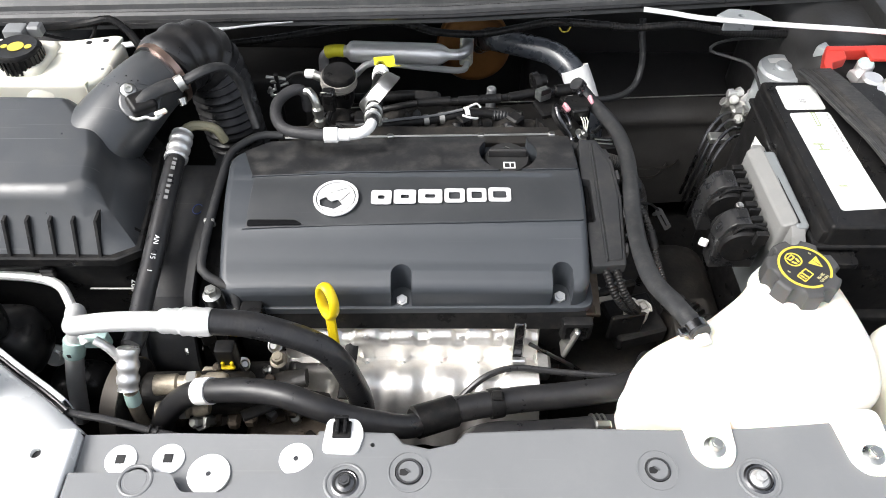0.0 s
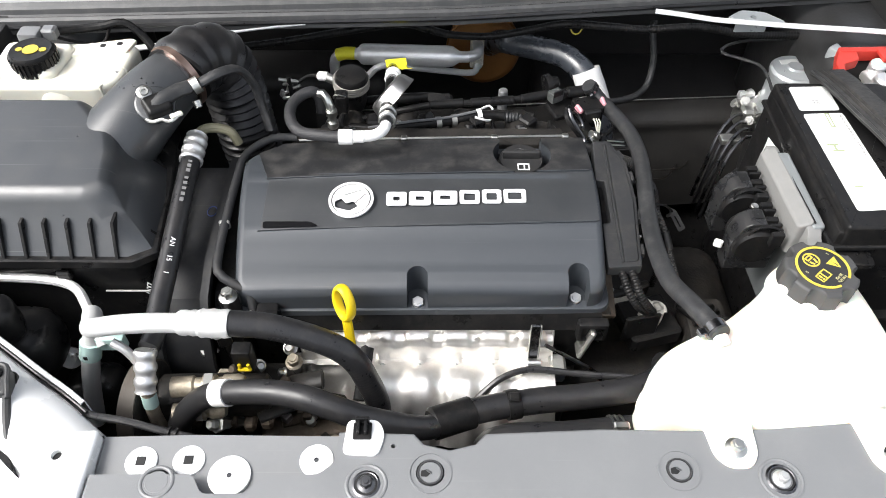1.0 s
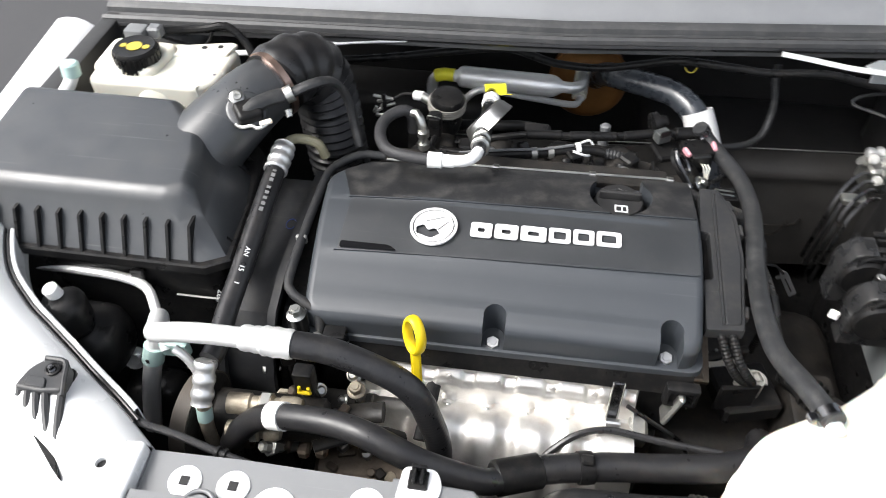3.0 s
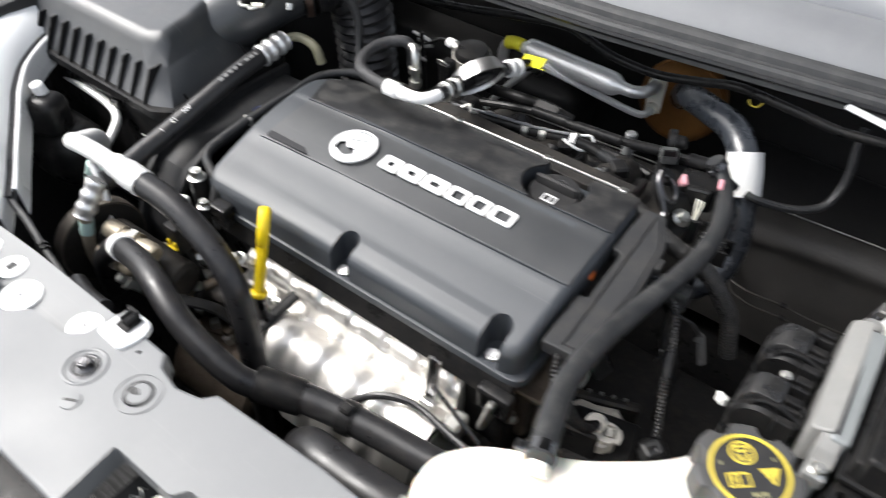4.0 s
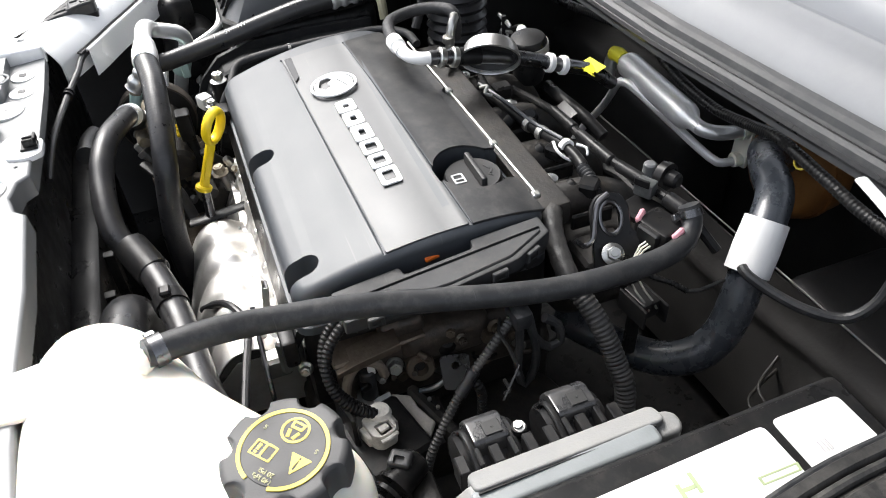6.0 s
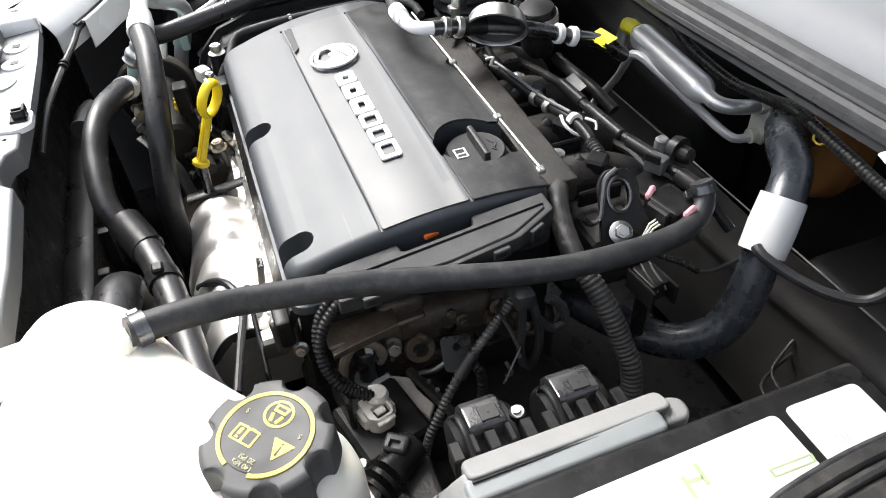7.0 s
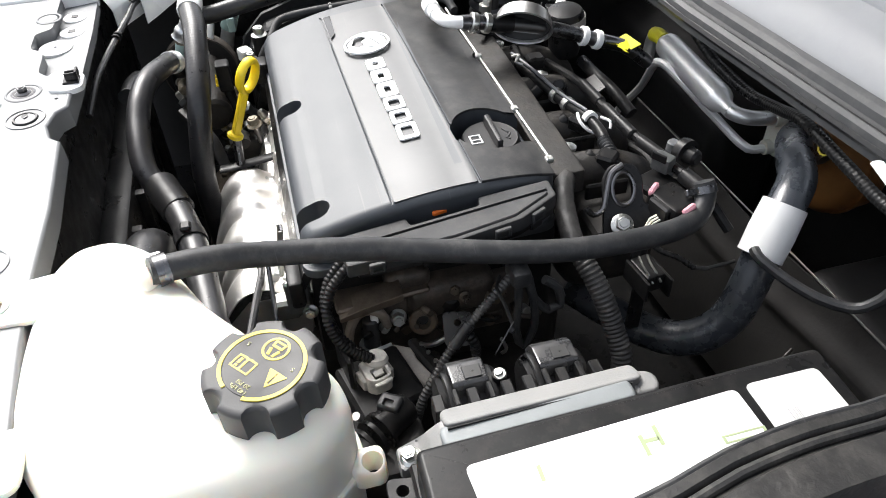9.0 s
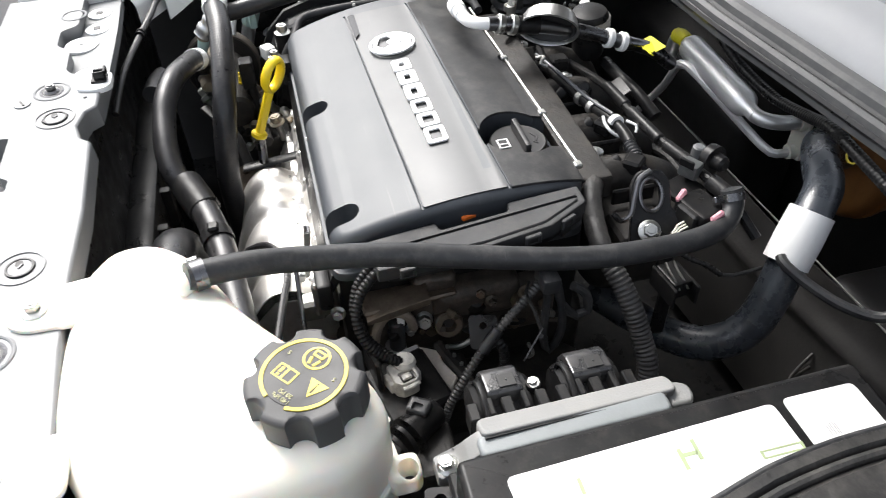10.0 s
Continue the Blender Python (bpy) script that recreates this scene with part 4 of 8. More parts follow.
def build_coil_cover():
    t = thing("harness_cover", "dark grey plastic harness cover beside the engine cover", "harness cover", (0.205, 0.7, 0.76))
    a = [(0.184, 0.594), (0.228, 0.597), (0.236, 0.70), (0.232, 0.765), (0.213, 0.806), (0.188, 0.806), (0.184, 0.735), (0.196, 0.733), (0.196, 0.665), (0.184, 0.663)]
    slope = Matrix(((1, 0, 0, 0), (0, 1, 0, 0), (0, 0.13, 1, -0.13 * 0.64), (0, 0, 0, 1)))

    def sl(b):
        b.transform(slope)
        return b

    part("lid", sl(prism(rounded(a, 0.003, 2), 0.8025, 0.8175, 0.003, 2)), M_HARNESS, t)
    ridge = extrude_yz([(0.60, 0.817), (0.80, 0.817), (0.797, 0.8205), (0.603, 0.8205)], 0.202, 0.2045)
    part("ridge", sl(ridge), M_HARNESS, t)
    low = prism(rounded([(0.19, 0.605), (0.222, 0.607), (0.231, 0.70), (0.227, 0.765), (0.210, 0.806), (0.19, 0.806)], 0.004, 2), 0.792, 0.803, 0.002, 2)
    part("tray", sl(low), M_PLASTIC, t)
    for x, y, rz in ((0.2325, 0.675, -3), (0.224, 0.782, 25)):
        b = box((x, y, 0.798), (0.004, 0.014, 0.009), 0.001, 1, m=Matrix.Rotation(radians(rz), 4, "Z"))
        part("latch", sl(b), M_PLASTIC, t)
    for x, y, rz in ((0.2325, 0.625, -4), (0.2375, 0.68, -4), (0.236, 0.745, 3), (0.226, 0.783, 22)):
        q = cut(box((x, y, 0.8095), (0.005, 0.016, 0.011), 0.001, 1, m=Matrix.Rotation(radians(rz), 4, "Z")), box((x + 0.002, y, 0.8095), (0.006, 0.009, 0.006), 0, m=Matrix.Rotation(radians(rz), 4, "Z")))
        part("catch", sl(q), M_HARNESS, t)
        # black box behind the catch window, the shade inside it as colour
        part("catch_slot", sl(box((x + 0.0002, y, 0.8095), (0.002, 0.009, 0.006), 0, m=Matrix.Rotation(radians(rz), 4, "Z"))), M_INK_SHADE, t)
    part("lid_step", sl(prism(rounded([(0.206, 0.602), (0.224, 0.604), (0.231, 0.70), (0.227, 0.76), (0.210, 0.798), (0.206, 0.798)], 0.003, 2), 0.8165, 0.8195, 0.0012, 1)), M_HARNESS, t)
    part("orange_lock", box((0.180, 0.697, 0.8185), (0.010, 0.017, 0.006), 0.0015, 1, m=Matrix.Rotation(radians(12), 4, "Z")), M_ORANGE, t, "bright orange connector lock")
    part("coil_rail", box((0.186, 0.70, 0.80), (0.012, 0.16, 0.018), 0.003, 2), M_PLASTIC, t)


def build_belt_cover():
    t = thing("timing_cover", "black plastic timing belt cover at the engine's end", "timing cover", (-0.34, 0.62, 0.5))
    arc = [(0.512, 0.50), (0.512, 0.66), (0.52, 0.715), (0.538, 0.757), (0.565, 0.785), (0.61, 0.799), (0.70, 0.803), (0.79, 0.80), (0.79, 0.50)]
    part("body", extrude_yz(arc, -0.382, -0.318), M_HARNESS, t, angle=28)
    arc2 = [(0.502, 0.50), (0.502, 0.66), (0.511, 0.719), (0.531, 0.765), (0.561, 0.795), (0.61, 0.8105), (0.70, 0.8145), (0.80, 0.811), (0.80, 0.50)]
    part("rim", extrude_yz(arc2, -0.388, -0.380), M_HARNESS, t, angle=28)
    part("inner_rim", extrude_yz(arc2, -0.328, -0.318), M_HARNESS, t, angle=28)
    arc3 = [(0.525, 0.5), (0.525, 0.68), (0.545, 0.745), (0.585, 0.775), (0.70, 0.785), (0.80, 0.782), (0.80, 0.5)]
    part("inner_cover", extrude_yz(arc3, -0.318, -0.283), M_PLASTIC, t, angle=28)
    part("code_oval", annulus(0.0085, 0.0095, 0.8028, 0.8040, -0.338, 0.70, 0.7), mat("blue_ink", (0.05, 0.08, 0.25), 0.6), t, "faint blue inked oval")
    b = thing("timing_bolt", "bright zinc bolt on the timing cover", "bolt", (-0.289, 0.553, 0.8))
    part("boss", rod((-0.289, 0.553, 0.74), (-0.289, 0.553, 0.806), 0.012, n=16), M_PLASTIC, b)
    part("head", hex_head((-0.289, 0.553, 0.805), r=0.0078, h=0.009, flange=0.0115), M_STEEL, b)
    p = thing("breather_pipe", "black plastic breather pipe round the cover's end", "pipe", (-0.3, 0.7, 0.8))
    part("pipe", tube([(-0.235, 0.826, 0.826), (-0.27, 0.822, 0.828), (-0.303, 0.79, 0.826), (-0.308, 0.74, 0.824), (-0.309, 0.68, 0.823), (-0.309, 0.62, 0.82),
                       (-0.306, 0.585, 0.815), (-0.288, 0.573, 0.808), (-0.268, 0.565, 0.80), (-0.262, 0.552, 0.785), (-0.262, 0.548, 0.74)], 0.0058, 12), M_HARNESS, p)
    part("clip", box((-0.310, 0.66, 0.820), (0.014, 0.007, 0.014), 0.002, 1), M_ALUDULL, p)
    s = thing("cam_sensor", "black sensor plug with a bright bolt", "sensor", (-0.245, 0.55, 0.76))
    part("body", box((-0.243, 0.547, 0.775), (0.028, 0.02, 0.03), 0.004, 2), M_PLASTIC, s)
    part("bolt", hex_head((-0.262, 0.536, 0.784), r=0.006, h=0.006, flange=0.009), M_STEEL, s)


def build_heat_shield():
    t = thing("heat_shield", "bright stamped metal exhaust heat shield below the cover", "heat shield", (0, 0.53, 0.6))

    def ease(a, b, x):
        s = max(0.0, min(1.0, (x - a) / (b - a)))
        return s * s * (3 - 2 * s)

    def wall(u, v):
        # a standing band: scalloped top, a pressed crease, then a turned-out flange
        x = -0.212 + 0.332 * u
        cell = abs(((x + 0.105) / 0.0485 + 0.5) % 1.0 - 0.5) * 0.0485
        top = 0.754 - 0.009 * (1 - ease(0.006, 0.011, abs(((x + 0.082) / 0.05 + 0.5) % 1.0 - 0.5) * 0.05))
        z = top + (0.6835 - top) * min(1.0, v / 0.86)
        y = 0.556 - 0.010 * ease(0.30, 0.42, v) - 0.004 * ease(0.44, 0.5, v)
        bump = 1 - ease(0.004, 0.009, cell)
        if v > 0.86:
            y -= 0.011 * (v - 0.86) / 0.14
            z += 0.004 * bump
        elif v > 0.62:
            y -= 0.006 * bump * ease(0.62, 0.86, v)
        return (x, y + 0.0012 * noise.noise((x * 60, v * 6, 3)), z + 0.0012 * noise.noise((x * 55, v * 5, 9)))

    part("upper_skin", grid_surface(wall, 150, 36, 0.0012), M_SHIELD, t, angle=50)

    def low(u, v):
        # a broad rounded shelf over the manifold, with shallow pressed panels and a closed west end
        x = -0.225 + 0.345 * u
        deep = ease(-0.136, -0.118, x)
        raised = 1.0
        for c, w in ((-0.083, 0.008), (-0.030, 0.006), (0.026, 0.007), (0.064, 0.007)):
            raised = min(raised, ease(0.25 * w, 2.6 * w, abs(x - c)))
        rim = ease(0.05, 0.25, v)
        y = 0.536 - (0.030 + 0.056 * deep) * v - 0.006 * raised * rim * v
        z = 0.683 + 0.045 * v * deep - 0.115 * v ** 3 * deep - 0.072 * v * (1 - deep) + 0.006 * raised * rim * deep
        return (x, y + 0.0008 * noise.noise((x * 40, v * 5, 1)), z + 0.0012 * noise.noise((x * 36, v * 5, 7)))

    part("lower_skin", grid_surface(low, 130, 34, 0.0012), M_SHIELD, t, angle=50)
    end = extrude_yz([(0.555, 0.752), (0.556, 0.60), (0.45, 0.60), (0.462, 0.655), (0.490, 0.686), (0.522, 0.684), (0.542, 0.70)], 0.1195, 0.1212)
    part("end_plate", end, M_SHIELD, t)
    for k in range(6):
        x = -0.1535 + 0.0485 * k
        part("rivet", lathe([(0, 0), (0.0038, 0), (0.0034, 0.0016), (0.002, 0.0026), (0, 0.003)], (x, 0.527, 0.6885), (0, -0.7, 0.7), 12), M_STEEL, t)
    for x in (-0.165, -0.105, -0.045, 0.02, 0.07):
        part("dimple", lathe([(0, 0), (0.0042, 0), (0.0032, 0.0014), (0, 0.002)], (x, 0.5455, 0.7245), (0, -0.9, 0.4), 12), M_SHIELD, t)
    part("end_edge", tube([(-0.205, 0.535, 0.682), (-0.207, 0.528, 0.668), (-0.203, 0.520, 0.645), (-0.198, 0.51, 0.615), (-0.195, 0.505, 0.58)], 0.005, 10, 0.006), M_ALUDULL, t, "rolled end edge")
    s = thing("manifold_stud", "dull metal stud and nut beside the heat shield", "nut", (-0.22, 0.525, 0.70))
    part("stud", rod((-0.219, 0.528, 0.675), (-0.219, 0.522, 0.708), 0.005, n=12), M_ALUDULL, s)
    part("nut", hex_head((-0.219, 0.5225, 0.704), (0, -0.15, 1), 0.0085, 0.009, 0.0115), M_BRASS, s)
    br = thing("shield_bracket", "grey steel strap bracket over the heat shield", "bracket", (0.095, 0.54, 0.72))
    part("strap", box((0.0935, 0.536, 0.730), (0.012, 0.004, 0.066), 0.001, 1, m=Matrix.Rotation(radians(-8), 4, "X")), M_DARKSTEEL, br)
    # channel edges in a paler metal, their highlights put into the colour
    for dx in (-0.0065, 0.0065):
        part("strap_edge_glint", box((0.0935 + dx, 0.5345, 0.730), (0.0014, 0.005, 0.066), 0.0004, 1, m=Matrix.Rotation(radians(-8), 4, "X")), M_ALUDULL, br)
    part("clip", box((0.0945, 0.523, 0.700), (0.020, 0.010, 0.012), 0.002, 1, m=Matrix.Rotation(radians(-20), 4, "X")), M_ALU, br, "bright folded clip")
    part("clip_tab", box((0.0945, 0.516, 0.690), (0.026, 0.006, 0.006), 0.001, 1), M_ALU, br)
    part("foot", box((0.128, 0.53, 0.678), (0.022, 0.03, 0.03), 0.004, 1), M_ALUDULL, br)
    b = thing("dipstick_bracket", "flat dark steel bracket bar at the shield's end", "bracket", (-0.11, 0.52, 0.72))
    part("bar", tube([(-0.130, 0.470, 0.698), (-0.128, 0.492, 0.701), (-0.123, 0.563, 0.713)], 0.009, 10, 0.01, flat=0.35), M_PLASTIC, b)
    w = thing("oxygen_sensor_lead", "thin black sheathed sensor lead across the heat shield", "cable", (0.1, 0.52, 0.7))
    part("lead", tube([(0.0, 0.462, 0.665), (0.018, 0.478, 0.685), (0.045, 0.495, 0.704), (0.075, 0.507, 0.708), (0.10, 0.509, 0.708), (0.15, 0.50, 0.712), (0.215, 0.49, 0.72)], 0.0044, 10), M_RUBBER, w)


def build_dipstick():
    t = thing("dipstick", "yellow plastic oil dipstick with a ring handle", "dipstick", (-0.13, 0.50, 0.7))
    a, top = Vector((-0.136, 0.500, 0.745)), Vector((-0.146, 0.541, 0.845))
    d = (top - a).normalized()
    part("tube", tube([(-0.10, 0.49, 0.60), (-0.118, 0.495, 0.66), (-0.13, 0.498, 0.71), tuple(a)], 0.006, 10), M_DARKSTEEL, t, "dark metal dipstick tube")
    c = bmesh.new()
    rod(a - d * 0.006, a + d * 0.002, 0.0105, n=20, bm=c, chamfer=0.002)
    part("collar", c, M_YELLOW, t)
    s = bmesh.new()
    for k in range(2):
        box((0, 0, 0.030), (0.012 - 0.004 * k, 0.008 + 0.003 * k, 0.060), 0.0015, 2, bm=s)
    s.transform(axis_matrix(a, d))
    part("stem", s, M_YELLOW, t)
    facing = (Matrix.Rotation(radians(-6), 3, d) @ Vector((-0.64, -0.73, 0.24))).normalized()
    side = facing.cross(d).normalized()
    out = bmesh.new()
    cen = a + d * 0.083
    loops = []
    for k in range(32):
        q = 2 * math.pi * k / 32
        rad = math.sin(q) * side * 0.0135 + math.cos(q) * d * 0.021
        n = rad.normalized()
        loops.append([out.verts.new(cen + rad + 0.0042 * math.cos(p) * n + 0.0068 * math.sin(p) * facing) for p in (2 * math.pi * m / 12 for m in range(12))])
    for k in range(32):
        u, v = loops[k], loops[(k + 1) % 32]
        for m in range(12):
            out.faces.new((u[m], u[(m + 1) % 12], v[(m + 1) % 12], v[m]))
    bmesh.ops.recalc_face_normals(out, faces=out.faces)
    part("ring", out, M_YELLOW, t)


# ---- hoses and pipes ----
def ribbed_fitting(p, d, r, length, rings, bm=None):
    prof, n = [(0, 0)], rings * 8
    for k in range(n + 1):
        s = k / n
        prof.append((r * (0.86 + 0.14 * (0.5 + 0.5 * math.tanh(3 * math.sin(2 * math.pi * rings * s)))), s * length))
    return lathe(prof + [(0, length)], p, d, 20, bm)


def hose_marks(parent, pts, r, s0, s1, count, size, up=(0, -0.6, 0.8), rng=3):
    """Small pale unreadable print along a hose."""
    path = smooth_path(pts, 0.004)
    rnd = random.Random(rng)
    b = bmesh.new()
    for k in range(count):
        i = int((s0 + (s1 - s0) * k / count) * (len(path) - 2))
        d = (path[i + 1] - path[i]).normalized()
        n = (Vector(up) - d * Vector(up).dot(d)).normalized()
        m = Matrix.Translation(path[i] + n * (r + 0.0001)) @ Matrix((d, n.cross(d), n)).transposed().to_4x4()
        t = box((0, 0, 0), (size * rnd.uniform(0.5, 1.1), size * 0.9, 0.0006), 0)
        merge(b, t, m)
    part("print", b, M_GREYPRINT, parent, "pale worn print")


def letters(word, size, depth=0.0005):
    """The built-in font's letters as a flat mesh round the origin, reading along x."""
    cu = bpy.data.curves.new("word", "FONT")
    cu.body, cu.size, cu.extrude = word, size, depth
    cu.align_x, cu.align_y = "CENTER", "CENTER"
    ob = bpy.data.objects.new("word", cu)
    me = bpy.data.meshes.new_from_object(ob)
    b = bmesh.new()
    b.from_mesh(me)
    bpy.data.objects.remove(ob)
    bpy.data.meshes.remove(me)
    bpy.data.curves.remove(cu)
    return b


def hose_word(parent, word, pts, r, along, size, up):
    path = smooth_path(pts, 0.004)
    i = int(along * (len(path) - 2))
    d = (path[i + 1] - path[i]).normalized()
    n = (Vector(up) - d * Vector(up).dot(d)).normalized()
    b = letters(word, size)
    b.transform(Matrix.Translation(path[i] + n * r) @ Matrix((d, n.cross(d), n)).transposed().to_4x4())
    part("lettering", b, M_PRINT, parent, "white printed letters")


def build_hoses():
    t = thing("air_con_suction_hose", "thick black air conditioning hose with a bright metal end", "hose", (-0.25, 0.47, 0.7))
    part("metal_pipe", tube([(-0.487, 0.478, 0.63), (-0.474, 0.492, 0.70), (-0.461, 0.508, 0.755), (-0.451, 0.520, 0.785), (-0.446, 0.524, 0.803), (-0.440, 0.517, 0.818), (-0.432, 0.501, 0.828), (-0.427, 0.486, 0.835), (-0.414, 0.479, 0.846), (-0.385, 0.475, 0.857), (-0.35, 0.473, 0.863), (-0.29, 0.472, 0.864)], 0.0112, 18, 0.006), M_PIPE, t, "bare aluminium pipe")
    s = bmesh.new()
    lathe([(0, 0), (0.0122, 0), (0.0140, 0.003), (0.0145, 0.009), (0.0137, 0.013), (0.0149, 0.018), (0.0142, 0.023), (0.0164, 0.027), (0.0156, 0.033), (0.0166, 0.039), (0.0156, 0.046), (0.0164, 0.053), (0.0154, 0.058), (0, 0.058)], (-0.317, 0.473, 0.864), (1, -0.03, 0), 24, s)
    part("crimp_sleeve", s, M_PIPE, t, "crimped aluminium sleeve")
    hp = [(-0.262, 0.472, 0.864), (-0.225, 0.475, 0.855), (-0.192, 0.474, 0.843), (-0.162, 0.472, 0.828), (-0.14, 0.469, 0.812), (-0.126, 0.465, 0.793), (-0.118, 0.461, 0.773), (-0.106, 0.454, 0.731), (-0.104, 0.45, 0.69), (-0.107, 0.45, 0.62), (-0.11, 0.45, 0.54)]
    part("hose", tube(hp, 0.0148, 18, rib=0.0001, pitch=0.0042), M_RUBBER, t)
    c = thing("pipe_clip", "pale teal plastic pipe clip on the metal pipe", "clip", (-0.455, 0.51, 0.76))
    part("band", lathe([(0.0113, -0.012), (0.0132, -0.012), (0.0132, 0.012), (0.0113, 0.012)], (-0.4605, 0.5085, 0.757), (0.25, 0.3, 0.92), 20), M_TEAL, c)
    part("arm", box((-0.432, 0.512, 0.768), (0.036, 0.012, 0.024), 0.003, 2), M_TEAL, c)
    part("print_bar", box((-0.4625, 0.4945, 0.756), (0.004, 0.0012, 0.008), 0), M_INK_SHADE, c)

    t = thing("heater_hose", "black coolant hose looping behind the slam panel", "hose", (-0.15, 0.4, 0.7))
    hp = [(-0.357, 0.432, 0.66), (-0.342, 0.427, 0.718), (-0.326, 0.430, 0.746), (-0.303, 0.434, 0.769), (-0.271, 0.4275, 0.791), (-0.218, 0.418, 0.809), (-0.177, 0.407, 0.816), (-0.145, 0.398, 0.810), (-0.116, 0.393, 0.798), (-0.080, 0.392, 0.783), (-0.050, 0.396, 0.767), (-0.030, 0.408, 0.753), (-0.008, 0.424, 0.744)]
    part("hose", tube(hp, 0.0141, 18, 0.008), M_RUBBER, t)
    part("band", lathe([(0.0143, -0.010), (0.0157, -0.010), (0.0157, 0.010), (0.0143, 0.010)], (-0.2755, 0.4285, 0.789), (0.88, -0.2, 0.42), 24), M_WHITE, t, "white marking band")
    j = bmesh.new()
    rod((-0.040, 0.407, 0.754), (0.010, 0.429, 0.744), 0.0195, n=20, bm=j, chamfer=0.003)
    part("joint", j, M_PLASTIC, t, "black plastic hose joint")
    hp = [(0.0, 0.425, 0.748), (0.04, 0.437, 0.742), (0.09, 0.447, 0.738), (0.15, 0.455, 0.735), (0.21, 0.465, 0.735), (0.25, 0.49, 0.72), (0.27, 0.53, 0.69)]
    part("outlet_hose", tube(hp, 0.0160, 18, 0.008), M_RUBBER, t)

    t = thing("radiator_hose", "thick dark radiator hose with a wire clip", "hose", (0.1, 0.39, 0.7))
    hp = [(0.03, 0.40, 0.66), (0.035, 0.397, 0.71), (0.06, 0.392, 0.735), (0.11, 0.39, 0.742), (0.16, 0.393, 0.745), (0.21, 0.40, 0.74), (0.24, 0.42, 0.70)]
    part("hose", tube(hp, 0.0245, 20, 0.008), M_RUBBER, t)
    k = bmesh.new()
    for q in (-0.006, 0.0, 0.006):
        lathe([(0.0246, -0.0012), (0.0268, -0.0012), (0.0268, 0.0012), (0.0246, 0.0012)], (0.175 + q, 0.3945, 0.7445), (1, 0.08, 0), 24, k)
    box((0.175, 0.394, 0.775), (0.018, 0.010, 0.008), 0.002, 1, bm=k)
    part("wire_clip", k, M_STEEL, t)
    hose_marks(t, hp, 0.0245, 0.62, 0.68, 3, 0.006)
    z = thing("cable_tie", "wide black plastic tie strap round the hose", "tie strap", (0.058, 0.441, 0.74))
    part("strap", lathe([(0.0162, -0.008), (0.0180, -0.008), (0.0184, 0.0), (0.0180, 0.008), (0.0162, 0.008)], (0.058, 0.4405, 0.7403), (1, 0.22, -0.06), 24), M_PLASTIC, z)
    part("buckle", box((0.059, 0.4395, 0.7600), (0.014, 0.012, 0.007), 0.002, 1), M_PLASTIC, z)

    t = thing("air_con_pressure_hose", "black air conditioning hose between two ribbed metal ends", "hose", (-0.36, 0.62, 0.78))
    hp = [(-0.3625, 0.758, 0.860), (-0.361, 0.70, 0.856), (-0.362, 0.636, 0.843), (-0.363, 0.583, 0.830), (-0.364, 0.533, 0.820), (-0.362, 0.49, 0.813), (-0.364, 0.474, 0.812)]
    part("hose", tube(hp, 0.0128, 18, 0.008), M_RUBBER, t)
    part("upper_end", ribbed_fitting((-0.362, 0.738, 0.8585), (0, 1, 0.1), 0.0158, 0.046, 3), M_SATIN, t, "ribbed aluminium end")
    part("upper_pipe", tube([(-0.362, 0.776, 0.8625), (-0.360, 0.792, 0.864), (-0.352, 0.801, 0.864), (-0.338, 0.804, 0.862), (-0.322, 0.804, 0.856), (-0.314, 0.804, 0.835)], 0.0068, 10, 0.005), M_STRAW, t, "straw coloured pipe bend")
    part("lower_end", ribbed_fitting((-0.3645, 0.468, 0.818), (-0.05, -0.62, -0.72), 0.0130, 0.050, 3), M_SATIN, t, "ribbed aluminium end")
    part("lower_pipe", tube([(-0.3655, 0.440, 0.785), (-0.3670, 0.434, 0.762), (-0.367, 0.428, 0.722), (-0.362, 0.43, 0.67)], 0.0080, 12), M_BRASS, t)
    part("paint_mark", lathe([(0.0083, -0.009), (0.0088, -0.009), (0.0088, 0.009), (0.0083, 0.009)], (-0.3668, 0.4345, 0.764), (0, -0.3, -1), 14), M_TEAL, t, "dab of green paint")
    hose_marks(t, hp, 0.0132, 0.12, 0.36, 8, 0.0055, (0.35, -0.3, 0.9), 1)
    for word, along in (("AN", 0.53), ("15", 0.62), ("1", 0.69)):
        hose_word(t, word, hp, 0.0130, along, 0.0088, (0.35, -0.3, 0.9))

    t = thing("overflow_hose", "dusty black coolant overflow hose across the bay", "hose", (0.26, 0.7, 0.8))
    hp = [(0.2675, 0.4435, 0.8835), (0.2525, 0.490, 0.872), (0.240, 0.540, 0.854), (0.2385, 0.605, 0.841), (0.246, 0.678, 0.827), (0.257, 0.752, 0.816), (0.262, 0.805, 0.810), (0.259, 0.865, 0.803), (0.246, 0.922, 0.793), (0.231, 0.955, 0.792), (0.217, 0.968, 0.803), (0.208, 0.968, 0.815)]
    part("hose", tube(hp, 0.0112, 16, 0.01), M_OLDRUBBER, t)
    part("end_clip", ring_clamp((0.2645, 0.4525, 0.8810), (-0.27, 0.9, -0.05), 0.0113, 0.010), M_DARKSTEEL, t)
    part("far_clip", ring_clamp((0.213, 0.968, 0.808), (-0.6, 0, 0.7), 0.0113, 0.008), M_DARKSTEEL, t)

    t = thing("engine_breather_hose", "thin black breather hose arching from the intake", "hose", (-0.33, 0.83, 0.9))
